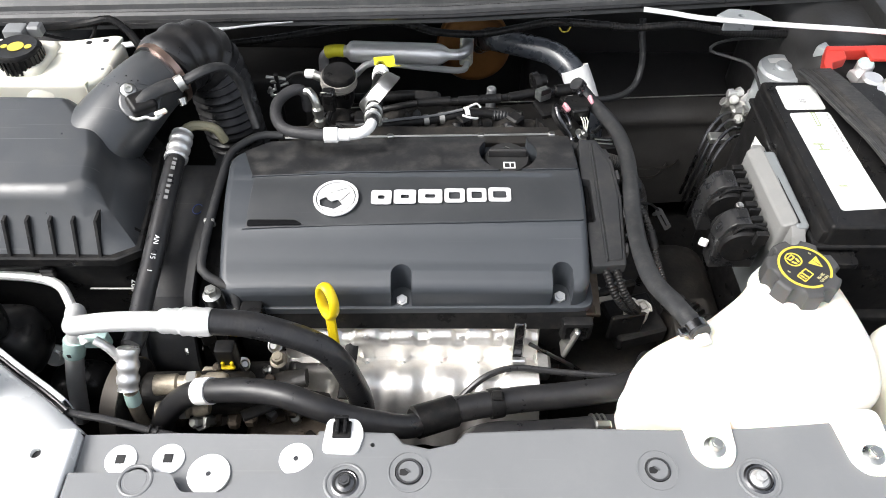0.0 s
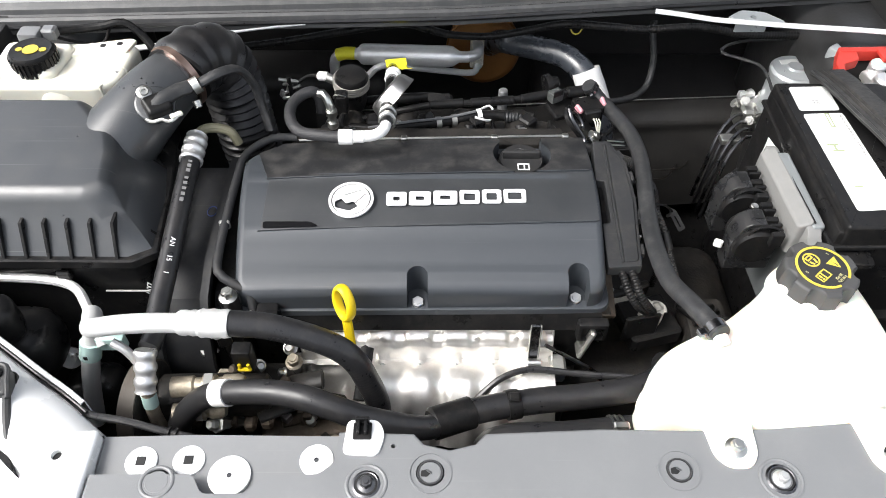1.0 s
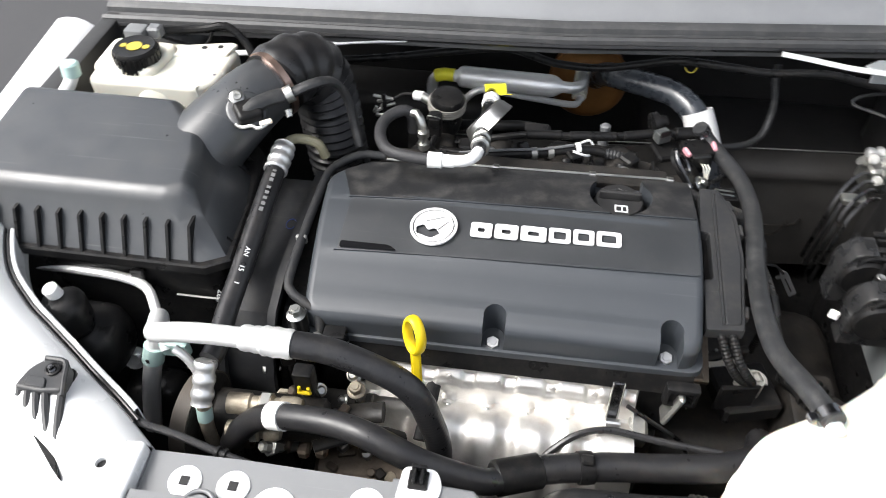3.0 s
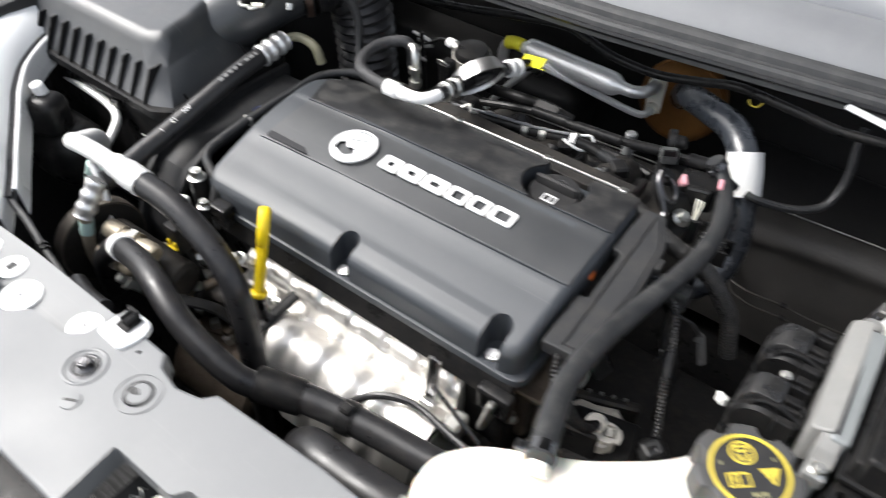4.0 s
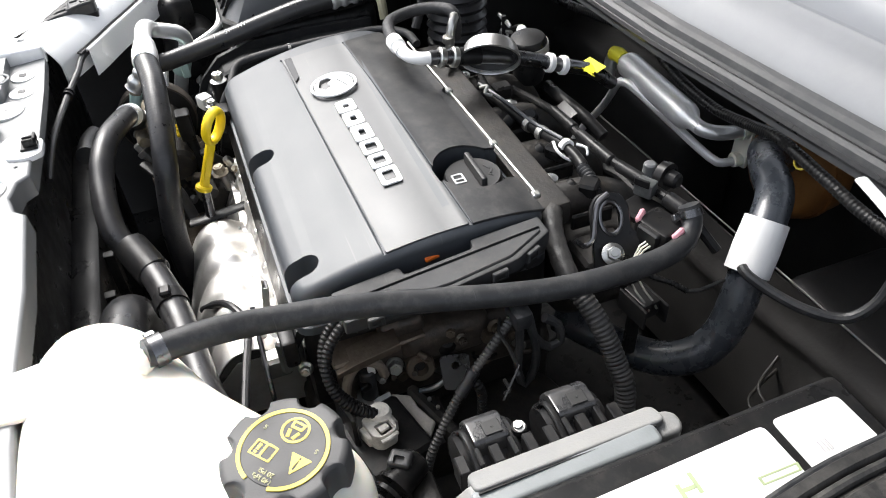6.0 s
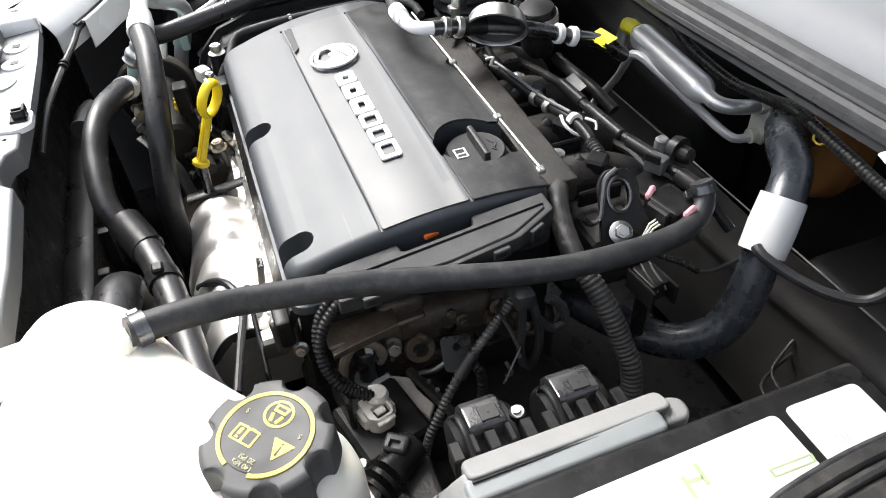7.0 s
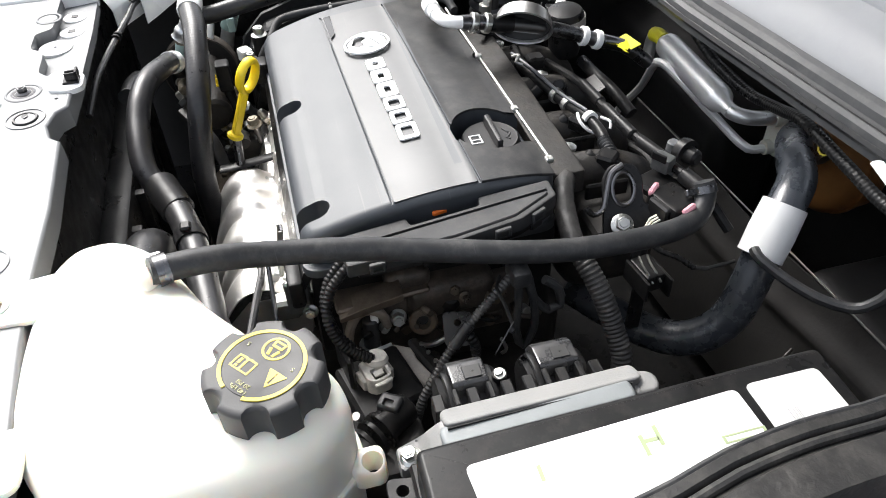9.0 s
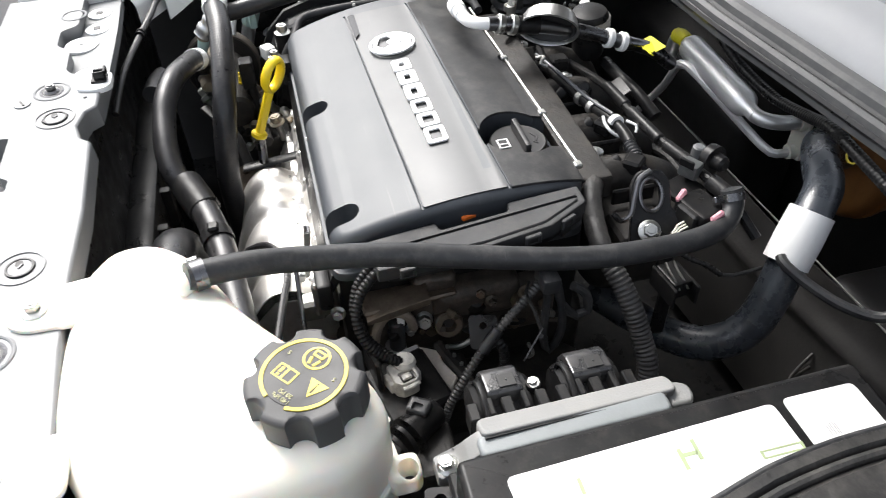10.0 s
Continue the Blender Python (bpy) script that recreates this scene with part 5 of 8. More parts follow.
    hp = [(-0.402, 0.778, 0.925), (-0.385, 0.788, 0.928), (-0.355, 0.808, 0.930), (-0.325, 0.825, 0.938), (-0.305, 0.848, 0.928), (-0.291, 0.858, 0.898), (-0.283, 0.852, 0.86), (-0.275, 0.838, 0.83)]
    part("hose", tube(hp, 0.0085, 14, 0.008, flat=0.7), M_OLDRUBBER, t)
    part("clip", lathe([(0.0093, -0.005), (0.0115, -0.005), (0.0115, 0.005), (0.0093, 0.005)], (-0.352, 0.809, 0.931), (0.8, 0.4, 0.25), 16), M_STEEL, t)

    t = thing("braided_fuel_hose", "looped black braided hose with a white plastic elbow", "hose", (-0.18, 0.8, 0.85))
    hp = [(-0.203, 0.872, 0.838), (-0.204, 0.873, 0.862), (-0.213, 0.871, 0.874), (-0.229, 0.860, 0.874), (-0.239, 0.838, 0.873), (-0.236, 0.810, 0.872), (-0.222, 0.787, 0.872), (-0.195, 0.777, 0.872), (-0.155, 0.773, 0.872)]
    part("hose", tube(hp, 0.0080, 14, 0.006), M_BRAID, t)
    f = bmesh.new()
    lathe([(0, 0), (0.0105, 0), (0.0105, 0.018), (0.0085, 0.02), (0.0085, 0.034), (0, 0.034)], (-0.166, 0.774, 0.872), (1, 0.02, 0), 18, f)
    tube([(-0.135, 0.775, 0.872), (-0.118, 0.778, 0.872), (-0.107, 0.788, 0.872), (-0.103, 0.803, 0.871)], 0.0078, 12, 0.006, bm=f)
    part("elbow", f, M_WHITE, t, "white plastic elbow")
    part("metal_end", tube([(-0.208, 0.872, 0.870), (-0.197, 0.869, 0.872), (-0.188, 0.860, 0.858), (-0.186, 0.856, 0.82)], 0.0062, 10), M_STEEL, t)
    e = bmesh.new()
    for q in (0.0, 0.02):
        rod((-0.186, 0.856, 0.824 + q), (-0.186, 0.856, 0.832 + q), 0.0085, n=14, bm=e)
    part("collar", e, M_STEEL, t)

    t = thing("service_line", "air conditioning service line with a round metal drum", "pipe", (-0.1, 0.9, 0.8))
    part("line", tube([(-0.103, 0.80, 0.871), (-0.102, 0.85, 0.864), (-0.102, 0.92, 0.846), (-0.104, 0.98, 0.822), (-0.106, 1.03, 0.802), (-0.112, 1.07, 0.77)], 0.0095, 12), M_DARKSTEEL, t)
    for y, z in ((0.815, 0.869), (0.832, 0.866), (0.965, 0.829), (0.985, 0.821)):
        part("ring", lathe([(0, -0.0045), (0.011, -0.0045), (0.0128, -0.003), (0.0128, 0.003), (0.011, 0.0045), (0, 0.0045)], (-0.1025, y, z), (0, 1, -0.3), 18), M_WHITE if y > 0.9 else M_STEEL, t)
    part("grip_sleeve", tube([(-0.102, 0.838, 0.8655), (-0.102, 0.865, 0.861)], 0.0115, 14, 0.01), M_PLASTIC, t)
    axis = Vector((0.75, -0.35, -0.56)).normalized()
    face = Vector((-0.092, 0.876, 0.857))
    drum = lathe([(0, -0.021), (0.027, -0.021), (0.032, -0.019), (0.0345, -0.014), (0.0375, -0.002), (0.0385, 0.0), (0.0365, 0.001), (0.0355, -0.002), (0.034, -0.012), (0, -0.014)], face, axis, 48)
    part("drum", drum, M_ALU, t, "round bright metal cup")
    part("drum_face", lathe([(0, 0.0), (0.030, 0.0), (0.0335, 0.004), (0.0348, 0.0095), (0.034, 0.0095), (0.0325, 0.005), (0.029, 0.0012), (0, 0.0012)], face - axis * 0.0135, axis, 40), M_CAP, t, "dark inside of the cup")
    tg = bmesh.new()
    for k, (w, h, a) in enumerate(((0.034, 0.016, 10), (0.024, 0.014, -40), (0.03, 0.006, 5))):
        box((-0.1 + 0.006 * k, 1.030 - 0.008 * k, 0.8125), (w, h, 0.0012), 0, m=Matrix.Rotation(radians(a), 4, "Z") @ Matrix.Rotation(radians(14 - 24 * k), 4, "X"), bm=tg)
    part("tape_tag", tg, M_YTAPE, t, "yellow tape tag")

    t = thing("pressure_valve", "dark ribbed valve body behind the cover", "valve", (-0.15, 0.94, 0.77))
    v = bmesh.new()
    lathe([(0, 0), (0.020, 0), (0.023, 0.012), (0.023, 0.036), (0.0265, 0.040), (0.0265, 0.060), (0.023, 0.066), (0.012, 0.068), (0, 0.068)], (-0.170, 0.970, 0.772), (0.05, -0.1, 1), 24, v)
    part("body", v, M_PLASTIC, t)
    part("band", lathe([(0.0265, 0), (0.029, 0), (0.0292, 0.002), (0.0285, 0.004), (0.0292, 0.006), (0.0285, 0.008), (0.0292, 0.010), (0.0285, 0.014), (0.0265, 0.014)], (-0.1685, 0.966, 0.815), (0.05, -0.1, 1), 28), mat("grey_beige_band", (0.3, 0.285, 0.26), 0.5, var=0.15), t, "ribbed grey-beige band")
    part("port", rod((-0.192, 0.972, 0.818), (-0.212, 0.978, 0.824), 0.0075, n=12), M_ALUDULL, t)
    part("plug", box((-0.18, 0.922, 0.815), (0.020, 0.022, 0.036), 0.003, 1), M_PLASTIC, t)
    part("plug_clip", tube([(-0.190, 0.913, 0.83), (-0.189, 0.912, 0.836), (-0.178, 0.910, 0.837), (-0.171, 0.911, 0.834)], 0.0013, 6, 0.004), M_STEEL, t)
    part("lead", tube([(-0.178, 0.915, 0.80), (-0.180, 0.89, 0.80), (-0.172, 0.86, 0.815), (-0.158, 0.838, 0.83)], 0.0042, 8), M_PLASTIC, t)

    t = thing("hose_clip_cluster", "frayed pale plastic clips behind the engine", "clip", (-0.268, 0.975, 0.79))
    rnd = random.Random(8)
    for k in range(6):
        p = Vector((-0.268 + rnd.uniform(-0.008, 0.008), 0.975 + rnd.uniform(-0.012, 0.012), 0.775 + 0.008 * k))
        part("clip", tube([p, p + Vector((rnd.uniform(-0.015, 0.015), rnd.uniform(-0.01, 0.006), rnd.uniform(-0.004, 0.008))), p + Vector((rnd.uniform(-0.018, 0.018), -0.006, 0.006))], 0.0028, 8, 0.004), M_ALUDULL, t)
    part("stalk", tube([(-0.272, 0.985, 0.65), (-0.268, 0.978, 0.74), (-0.268, 0.973, 0.825)], 0.0035, 8), M_PLASTIC, t)
    part("sensor_end", rod((-0.222, 0.980, 0.822), (-0.205, 0.976, 0.824), 0.0075, n=14, chamfer=0.002), M_WHITE, t)
    part("sensor_lead", tube([(-0.222, 0.98, 0.822), (-0.24, 0.985, 0.818), (-0.268, 0.978, 0.80)], 0.003, 8), M_PLASTIC, t)

    t = thing("muffler_pipe", "satin metal muffler pipe with a bent end", "pipe", (-0.08, 1.14, 0.72))
    lathe_p = Vector((-0.180, 1.132, 0.760))
    can = lathe([(0, 0), (0.010, 0), (0.011, 0.006), (0.0175, 0.012), (0.0190, 0.018), (0.0190, 0.168), (0.0175, 0.176), (0.0100, 0.188), (0.0095, 0.205), (0, 0.205)], lathe_p, (1, -0.045, 0), 28)
    part("canister", can, M_CAN, t)
    part("bent_end", tube([(-0.172, 1.132, 0.760), (-0.195, 1.133, 0.760), (-0.211, 1.134, 0.754), (-0.218, 1.134, 0.738), (-0.219, 1.133, 0.70)], 0.0095, 12, 0.006), M_SATIN, t)
    part("yellow_tape", tube([(-0.211, 1.134, 0.756), (-0.196, 1.133, 0.7605), (-0.179, 1.132, 0.7605)], 0.0114, 12, 0.006), M_YTAPE, t, "wrap of yellow tape")
    part("outlet", tube([(0.010, 1.1235, 0.760), (0.026, 1.124, 0.760), (0.038, 1.134, 0.759), (0.043, 1.155, 0.756), (0.041, 1.180, 0.752)], 0.0098, 12, 0.006), M_SATIN, t)
    br = bmesh.new()
    box((0.042, 1.184, 0.730), (0.026, 0.008, 0.066), 0.003, 2, m=Matrix.Rotation(radians(12), 4, "Z"), bm=br)
    rod((0.041, 1.174, 0.752), (0.042, 1.189, 0.752), 0.0125, n=16, bm=br)
    rod((0.043, 1.172, 0.708), (0.044, 1.189, 0.708), 0.010, n=16, bm=br)
    part("flange", br, M_CREAM, t, "pale flange plate")
    t = thing("thin_metal_pipe", "thin bare metal pipe below the muffler", "pipe", (-0.04, 1.13, 0.7))
    part("pipe", tube([(0.044, 1.180, 0.708), (0.040, 1.160, 0.705), (0.025, 1.150, 0.707), (-0.03, 1.134, 0.724), (-0.10, 1.114, 0.747), (-0.128, 1.106, 0.754), (-0.141, 1.103, 0.750), (-0.156, 1.106, 0.732), (-0.206, 1.122, 0.671), (-0.240, 1.112, 0.617), (-0.26, 1.10, 0.57)], 0.0062, 10), M_PIPE, t)

    t = thing("coolant_hose", "thick wet black coolant hose wrapped with white tape", "hose", (0.22, 1.05, 0.6))
    hp = [(0.07, 1.235, 0.71), (0.085, 1.20, 0.742), (0.105, 1.160, 0.764), (0.150, 1.124, 0.777), (0.192, 1.099, 0.778), (0.219, 1.070, 0.768), (0.236, 1.047, 0.744), (0.252, 1.028, 0.70), (0.262, 1.005, 0.655), (0.255, 0.972, 0.625), (0.225, 0.94, 0.61), (0.17, 0.91, 0.60), (0.12, 0.88, 0.60)]
    part("hose", tube(hp, 0.0208, 20, 0.008), M_WETRUBBER, t)
    d = Vector((0.030, -0.042, -0.066))
    w = lathe([(0.0212, -0.036), (0.0240, -0.037), (0.0252, -0.005), (0.0246, 0.024), (0.0212, 0.023)], (0.236, 1.047, 0.745), d, 28)
    part("tape", w, M_WHITE, t, "white tape wrap")

    t = thing("vacuum_hose", "thin grey vacuum hose hanging in a loop", "hose", (0.33, 1.08, 0.72))
    part("hose", tube([(0.341, 1.13, 0.83), (0.343, 1.12, 0.803), (0.349, 1.11, 0.775), (0.349, 1.10, 0.748), (0.340, 1.082, 0.728), (0.318, 1.058, 0.726), (0.29, 1.036, 0.733), (0.262, 1.02, 0.742), (0.25, 1.02, 0.745)], 0.0058, 10, 0.008), M_OLDRUBBER, t)
    t = thing("cowl_cable", "black sheathed cable slung under the cowl", "cable", (0.1, 1.1, 0.82))
    part("cable", tube([(-0.38, 1.09, 0.80), (-0.28, 1.095, 0.812), (-0.18, 1.10, 0.828), (-0.093, 1.10, 0.841), (-0.05, 1.10, 0.832), (-0.008, 1.105, 0.817), (0.06, 1.11, 0.811), (0.126, 1.105, 0.827), (0.182, 1.09, 0.848), (0.259, 1.085, 0.846), (0.317, 1.085, 0.841), (0.402, 1.085, 0.846), (0.493, 1.09, 0.829), (0.62, 1.10, 0.82)], 0.0068, 10, 0.01, rib=0.0005, pitch=0.005), M_PLASTIC, t)
    t = thing("cable_clip", "small yellow cable clip under the cowl", "clip", (0.2, 1.105, 0.82))
    part("clip", tube([(0.195, 1.108, 0.826), (0.200, 1.105, 0.820), (0.209, 1.105, 0.820), (0.214, 1.108, 0.827)], 0.0012, 6, 0.004), M_YPRINT, t)


def strip(name, label, pts, w, h, material):
    t = thing(name, label, "trim", pts[len(pts) // 2])
    part("flange", tube(pts, w, 10, 0.02, flat=h), material, t)


def build_airbox():
    t = thing("air_filter_box", "black plastic air filter box with a ribbed lid", "air filter box", (-0.53, 0.69, 0.6))
    x0 = -0.72
    lid = bmesh.new()
    top = [(x0, 0.632), (-0.455, 0.632), (-0.432, 0.645), (-0.438, 0.70), (-0.449, 0.735), (-0.503, 0.798), (x0, 0.80)]
    low = [(x0, 0.590), (-0.41, 0.588), (-0.384, 0.602), (-0.388, 0.69), (-0.40, 0.745), (-0.455, 0.818), (x0, 0.83)]
    mid = [(a * 0.72 + c * 0.28, b * 0.72 + d * 0.28) for (a, b), (c, d) in zip(top, low)]
    lv = []
    for pl, z in ((low, 0.838), (mid, 0.884), (top, 0.908)):
        lv.append([lid.verts.new((x, y, z + 0.012 * (y - 0.63) / 0.17 * (1 if z > 0.9 else 0))) for x, y in pl])
    lid.faces.new(lv[0][::-1])
    lid.faces.new(lv[2])
    for a, c in zip(lv, lv[1:]):
        for i in range(len(a)):
            j = (i + 1) % len(a)
            lid.faces.new((a[i], a[j], c[j], c[i]))
    bmesh.ops.bevel(lid, geom=[e for e in lid.edges if all(v.co.z > 0.87 for v in e.verts)], offset=0.012, segments=4, affect="EDGES", profile=0.5)
    part("lid", lid, M_AIRBOX, t, angle=40)
    part("rim", prism([(x0, 0.583), (-0.405, 0.581), (-0.377, 0.598), (-0.385, 0.70), (-0.398, 0.795), (-0.435, 0.833), (x0, 0.838)], 0.826, 0.839, 0.002, 1), M_PLASTIC, t)
    for k in range(11):
        x = -0.70 + 0.0275 * k
        r = bmesh.new()
        vs = [r.verts.new(p) for p in ((x, 0.583, 0.836), (x, 0.607, 0.879), (x, 0.64, 0.88), (x, 0.62, 0.836))]
        f = r.faces.new(vs)
        g = bmesh.ops.extrude_face_region(r, geom=[f])
        bmesh.ops.translate(r, vec=(0.0035, 0, 0), verts=[v for v in g["geom"] if isinstance(v, bmesh.types.BMVert)])
        part("rib", r, M_PLASTIC, t)
    for k in range(6):
        y = 0.625 + 0.03 * k
        r = bmesh.new()
        xo = -0.386 - 0.012 * k / 3
        vs = [r.verts.new(p) for p in ((xo + 0.004, y, 0.836), (xo - 0.03, y, 0.872), (xo - 0.05, y, 0.872), (xo - 0.03, y, 0.836))]
        f = r.faces.new(vs)
        g = bmesh.ops.extrude_face_region(r, geom=[f])
        bmesh.ops.translate(r, vec=(0, 0.0035, 0), verts=[v for v in g["geom"] if isinstance(v, bmesh.types.BMVert)])
        part("side_rib", r, M_PLASTIC, t)
    body = bmesh.new()
    box((-0.56, 0.705, 0.70), (0.33, 0.225, 0.25), 0.02, 3, bm=body)
    part("base", body, M_PLASTIC, t)
    part("latch", box((-0.50, 0.587, 0.806), (0.018, 0.008, 0.014), 0.002, 1), M_PLASTIC, t)
    part("bright_edge", box((-0.425, 0.588, 0.772), (0.07, 0.003, 0.003), 0.001, 1), M_ALUDULL, t)
    m = Matrix.Translation((-0.403, 0.5915, 0.772)) @ Matrix.Rotation(radians(78), 4, "X") @ Matrix.Rotation(radians(72), 4, "Z")
    w = letters("007", 0.0135)
    w.transform(m)
    part("mould_mark", w, M_PRINT, t, "pale moulded number")
    w = box((0, -0.0085, 0), (0.020, 0.004, 0.001), 0)
    w.transform(m)
    part("mould_bar", w, M_GREYPRINT, t, "row of tiny unreadable print")
    # intake duct
    d = thing("intake_duct", "black intake duct with a rubber bellows elbow", "intake duct", (-0.4, 0.83, 0.8))
    ax = Vector((0.075, 0.105, 0.012)).normalized()
    p1 = Vector((-0.398, 0.850, 0.908))
    part("duct", tube([p1 - ax * 0.118 - Vector((0, 0, 0.030)), p1 - ax * 0.08 - Vector((0, 0, 0.016)), p1 - ax * 0.03 - Vector((0, 0, 0.003)), p1, p1 + ax * 0.018], 0.0525, 36, 0.012, end=0.041), M_AIRBOX, d)
    part("clamp_groove", tube([p1 + ax * 0.002, p1 + ax * 0.012], 0.0425, 28, 0.01), M_DARKSTEEL, d)
    part("clamp", lathe([(0.044, 0), (0.0475, 0), (0.0475, 0.009), (0.044, 0.009)], p1 + ax * 0.006, ax, 32), mat("coppery_clamp_metal", (0.5, 0.36, 0.3), 0.35, 1.0, var=0.3), d, "tarnished hose clamp")
    part("clamp_screw", box(p1 + Vector((0.028, -0.037, 0.016)), (0.012, 0.03, 0.01), 0.002, 1, m=Matrix.Rotation(radians(-38), 4, "Z")), M_ALU, d)
    e0 = p1 + ax * 0.012
    elbow = [e0, (-0.382, 0.882, 0.913), (-0.364, 0.908, 0.907), (-0.351, 0.922, 0.888)]
    part("elbow", tube(elbow, 0.0485, 32, 0.012, rib=0.0030, pitch=0.022), M_RUBBER, d, "ribbed rubber elbow")
    bel = [(-0.352, 0.922, 0.892), (-0.346, 0.926, 0.864), (-0.342, 0.927, 0.834), (-0.339, 0.926, 0.795), (-0.336, 0.924, 0.750), (-0.33, 0.920, 0.70)]
    part("bellows", tube(bel, 0.0475, 28, 0.012, rib=0.0062, pitch=0.0145), M_RUBBER, d, "black rubber bellows")
    sn = thing("air_flow_sensor", "small black air flow sensor on the intake duct", "sensor", (-0.40, 0.78, 0.93))
    up = (0.28, -0.45, 0.85)
    part("seat", lathe([(0, 0), (0.026, 0), (0.025, 0.006), (0.022, 0.008), (0, 0.008)], (-0.4015, 0.779, 0.9205), up, 28), M_AIRBOX, sn)
    part("body", box((-0.396, 0.772, 0.925), (0.034, 0.030, 0.022), 0.006, 3, m=Matrix.Rotation(radians(38), 4, "Z") @ Matrix.Rotation(radians(20), 4, "X")), M_PLASTIC, sn)
    part("boot", tube([(-0.402, 0.766, 0.926), (-0.388, 0.780, 0.931), (-0.372, 0.796, 0.932), (-0.36, 0.804, 0.931)], 0.0115, 12, 0.006, flat=0.8), M_OLDRUBBER, sn, "grey rubber boot")
    part("wire_clip", tube([(-0.414, 0.772, 0.918), (-0.410, 0.758, 0.916), (-0.398, 0.750, 0.917), (-0.386, 0.751, 0.920), (-0.374, 0.745, 0.922), (-0.364, 0.750, 0.926)], 0.0026, 8, 0.004), M_STEEL, sn)
    part("cream_tab", box((-0.366, 0.752, 0.927), (0.016, 0.008, 0.005), 0.0015, 1, m=Matrix.Rotation(radians(35), 4, "Z")), M_CREAM, sn)
    part("screw_seat", lathe([(0, 0), (0.013, 0), (0.012, 0.008), (0, 0.008)], (-0.4150, 0.789, 0.930), up, 20), M_AIRBOX, sn)
    part("screw", lathe([(0, 0), (0.0095, 0), (0.0095, 0.0025), (0.006, 0.004), (0.0055, 0.0065), (0.003, 0.0065), (0.0025, 0.003), (0, 0.003)], (-0.4130, 0.785, 0.9365), up, 20), M_STEEL, sn)
    part("side_pin", rod((-0.352, 0.795, 0.917), (-0.349, 0.789, 0.909), 0.006, 0.005, 12, chamfer=0.001), M_STEEL, sn)


def build_brake_reservoir():
    t = thing("brake_fluid_reservoir", "creamy white brake fluid reservoir with a black cap", "reservoir", (-0.56, 0.88, 0.85))
    body = prism(rounded([(-0.66, 0.842), (-0.50, 0.842), (-0.475, 0.862), (-0.47, 0.945), (-0.56, 0.95), (-0.66, 0.945)], 0.014), 0.83, 0.905, 0.010, 4)
    part("body", body, M_CREAM, t)
    part("shoulder", prism(rounded([(-0.655, 0.855), (-0.565, 0.855), (-0.555, 0.93), (-0.655, 0.935)], 0.015), 0.90, 0.916, 0.007, 3), M_CREAM, t)
    part("rear_flange", prism(rounded([(-0.60, 0.925), (-0.484, 0.952), (-0.474, 0.948), (-0.481, 0.918), (-0.50, 0.915), (-0.60, 0.905)], 0.003, 3), 0.9035, 0.9085, 0.001, 1), M_CREAM, t)
    for x, y in ((-0.519, 0.933), (-0.496, 0.938)):
        # black discs on the flange, shade of the holes painted on
        part("flange_hole", lathe([(0, 0), (0.0045, 0), (0.0042, 0.0006), (0, 0.0006)], (x, y, 0.9085), n=14), M_INK_SHADE, t)
    part("side_boss", lathe([(0, 0), (0.016, 0), (0.014, 0.010), (0.008, 0.012), (0.007, 0.009), (0, 0.009)], (-0.489, 0.882, 0.892), (0.35, -0.55, 0.75), 24), M_CREAM, t)
    part("boss_screw", hex_head((-0.4855, 0.8765, 0.8995), (0.35, -0.55, 0.75), 0.0035, 0.003, 0.0055), M_GREY, t)
    part("web", box((-0.493, 0.862, 0.888), (0.004, 0.04, 0.03), 0.001, 1, m=Matrix.Rotation(radians(-25), 4, "Z")), M_CREAM, t)
    part("front_swell", lathe([(0, 0), (0.024, 0), (0.018, 0.006), (0, 0.009)], (-0.565, 0.843, 0.875), (0.1, -1, 0.3), 28), M_CREAM, t)
    cap = bmesh.new()
    n = 30
    lathe([(0, 0.905), (0.030, 0.905), (0.031, 0.912), (0.031, 0.93), (0.028, 0.9345), (0.020, 0.9335), (0, 0.9335)], (-0.597, 0.885, 0), n=36, bm=cap)
    c = part("cap", cap, M_PLASTIC, t, "ribbed black screw cap")
    for k in range(n):
        a = 2 * math.pi * k / n
        part("grip_rib", box((-0.597 + 0.031 * math.cos(a), 0.885 + 0.031 * math.sin(a), 0.918), (0.003, 0.0035, 0.022), 0, m=Matrix.Rotation(a, 4, "Z")), M_PLASTIC, c)
    b = bmesh.new()
    for ox, w in ((0, 0.022), (-0.016, 0.009), (0.017, 0.010)):
        lathe([(0, 0), (w / 2, 0), (w / 2, 0.0008), (0, 0.0008)], (-0.597 + ox, 0.885, 0.9338), n=16, bm=b)
    part("symbol", b, M_YPRINT, c, "yellow printed symbol")
    s = thing("level_sensor_plug", "grey sensor plug beside the reservoir cap", "plug", (-0.63, 0.93, 0.92))
    b = bmesh.new()
    box((-0.615, 0.93, 0.925), (0.03, 0.024, 0.022), 0.004, 2, bm=b)
    box((-0.59, 0.937, 0.927), (0.02, 0.018, 0.018), 0.003, 1, bm=b)
    part("plug", b, M_GREY, s)
    part("lead", tube([(-0.60, 0.94, 0.927), (-0.56, 0.965, 0.915), (-0.525, 0.975, 0.915), (-0.50, 0.98, 0.917), (-0.475, 0.975, 0.897), (-0.455, 0.955, 0.872), (-0.44, 0.93, 0.84)], 0.0062, 10), M_PLASTIC, s)
    part("thin_lead", tube([(-0.60, 0.945, 0.918), (-0.57, 0.96, 0.897), (-0.535, 0.965, 0.89), (-0.52, 0.97, 0.912)], 0.0025, 8), M_PLASTIC, s)
    r = thing("clutch_reservoir_pipe", "white pipe with a pale teal cap beside the reservoir", "pipe", (-0.70, 0.82, 0.9))
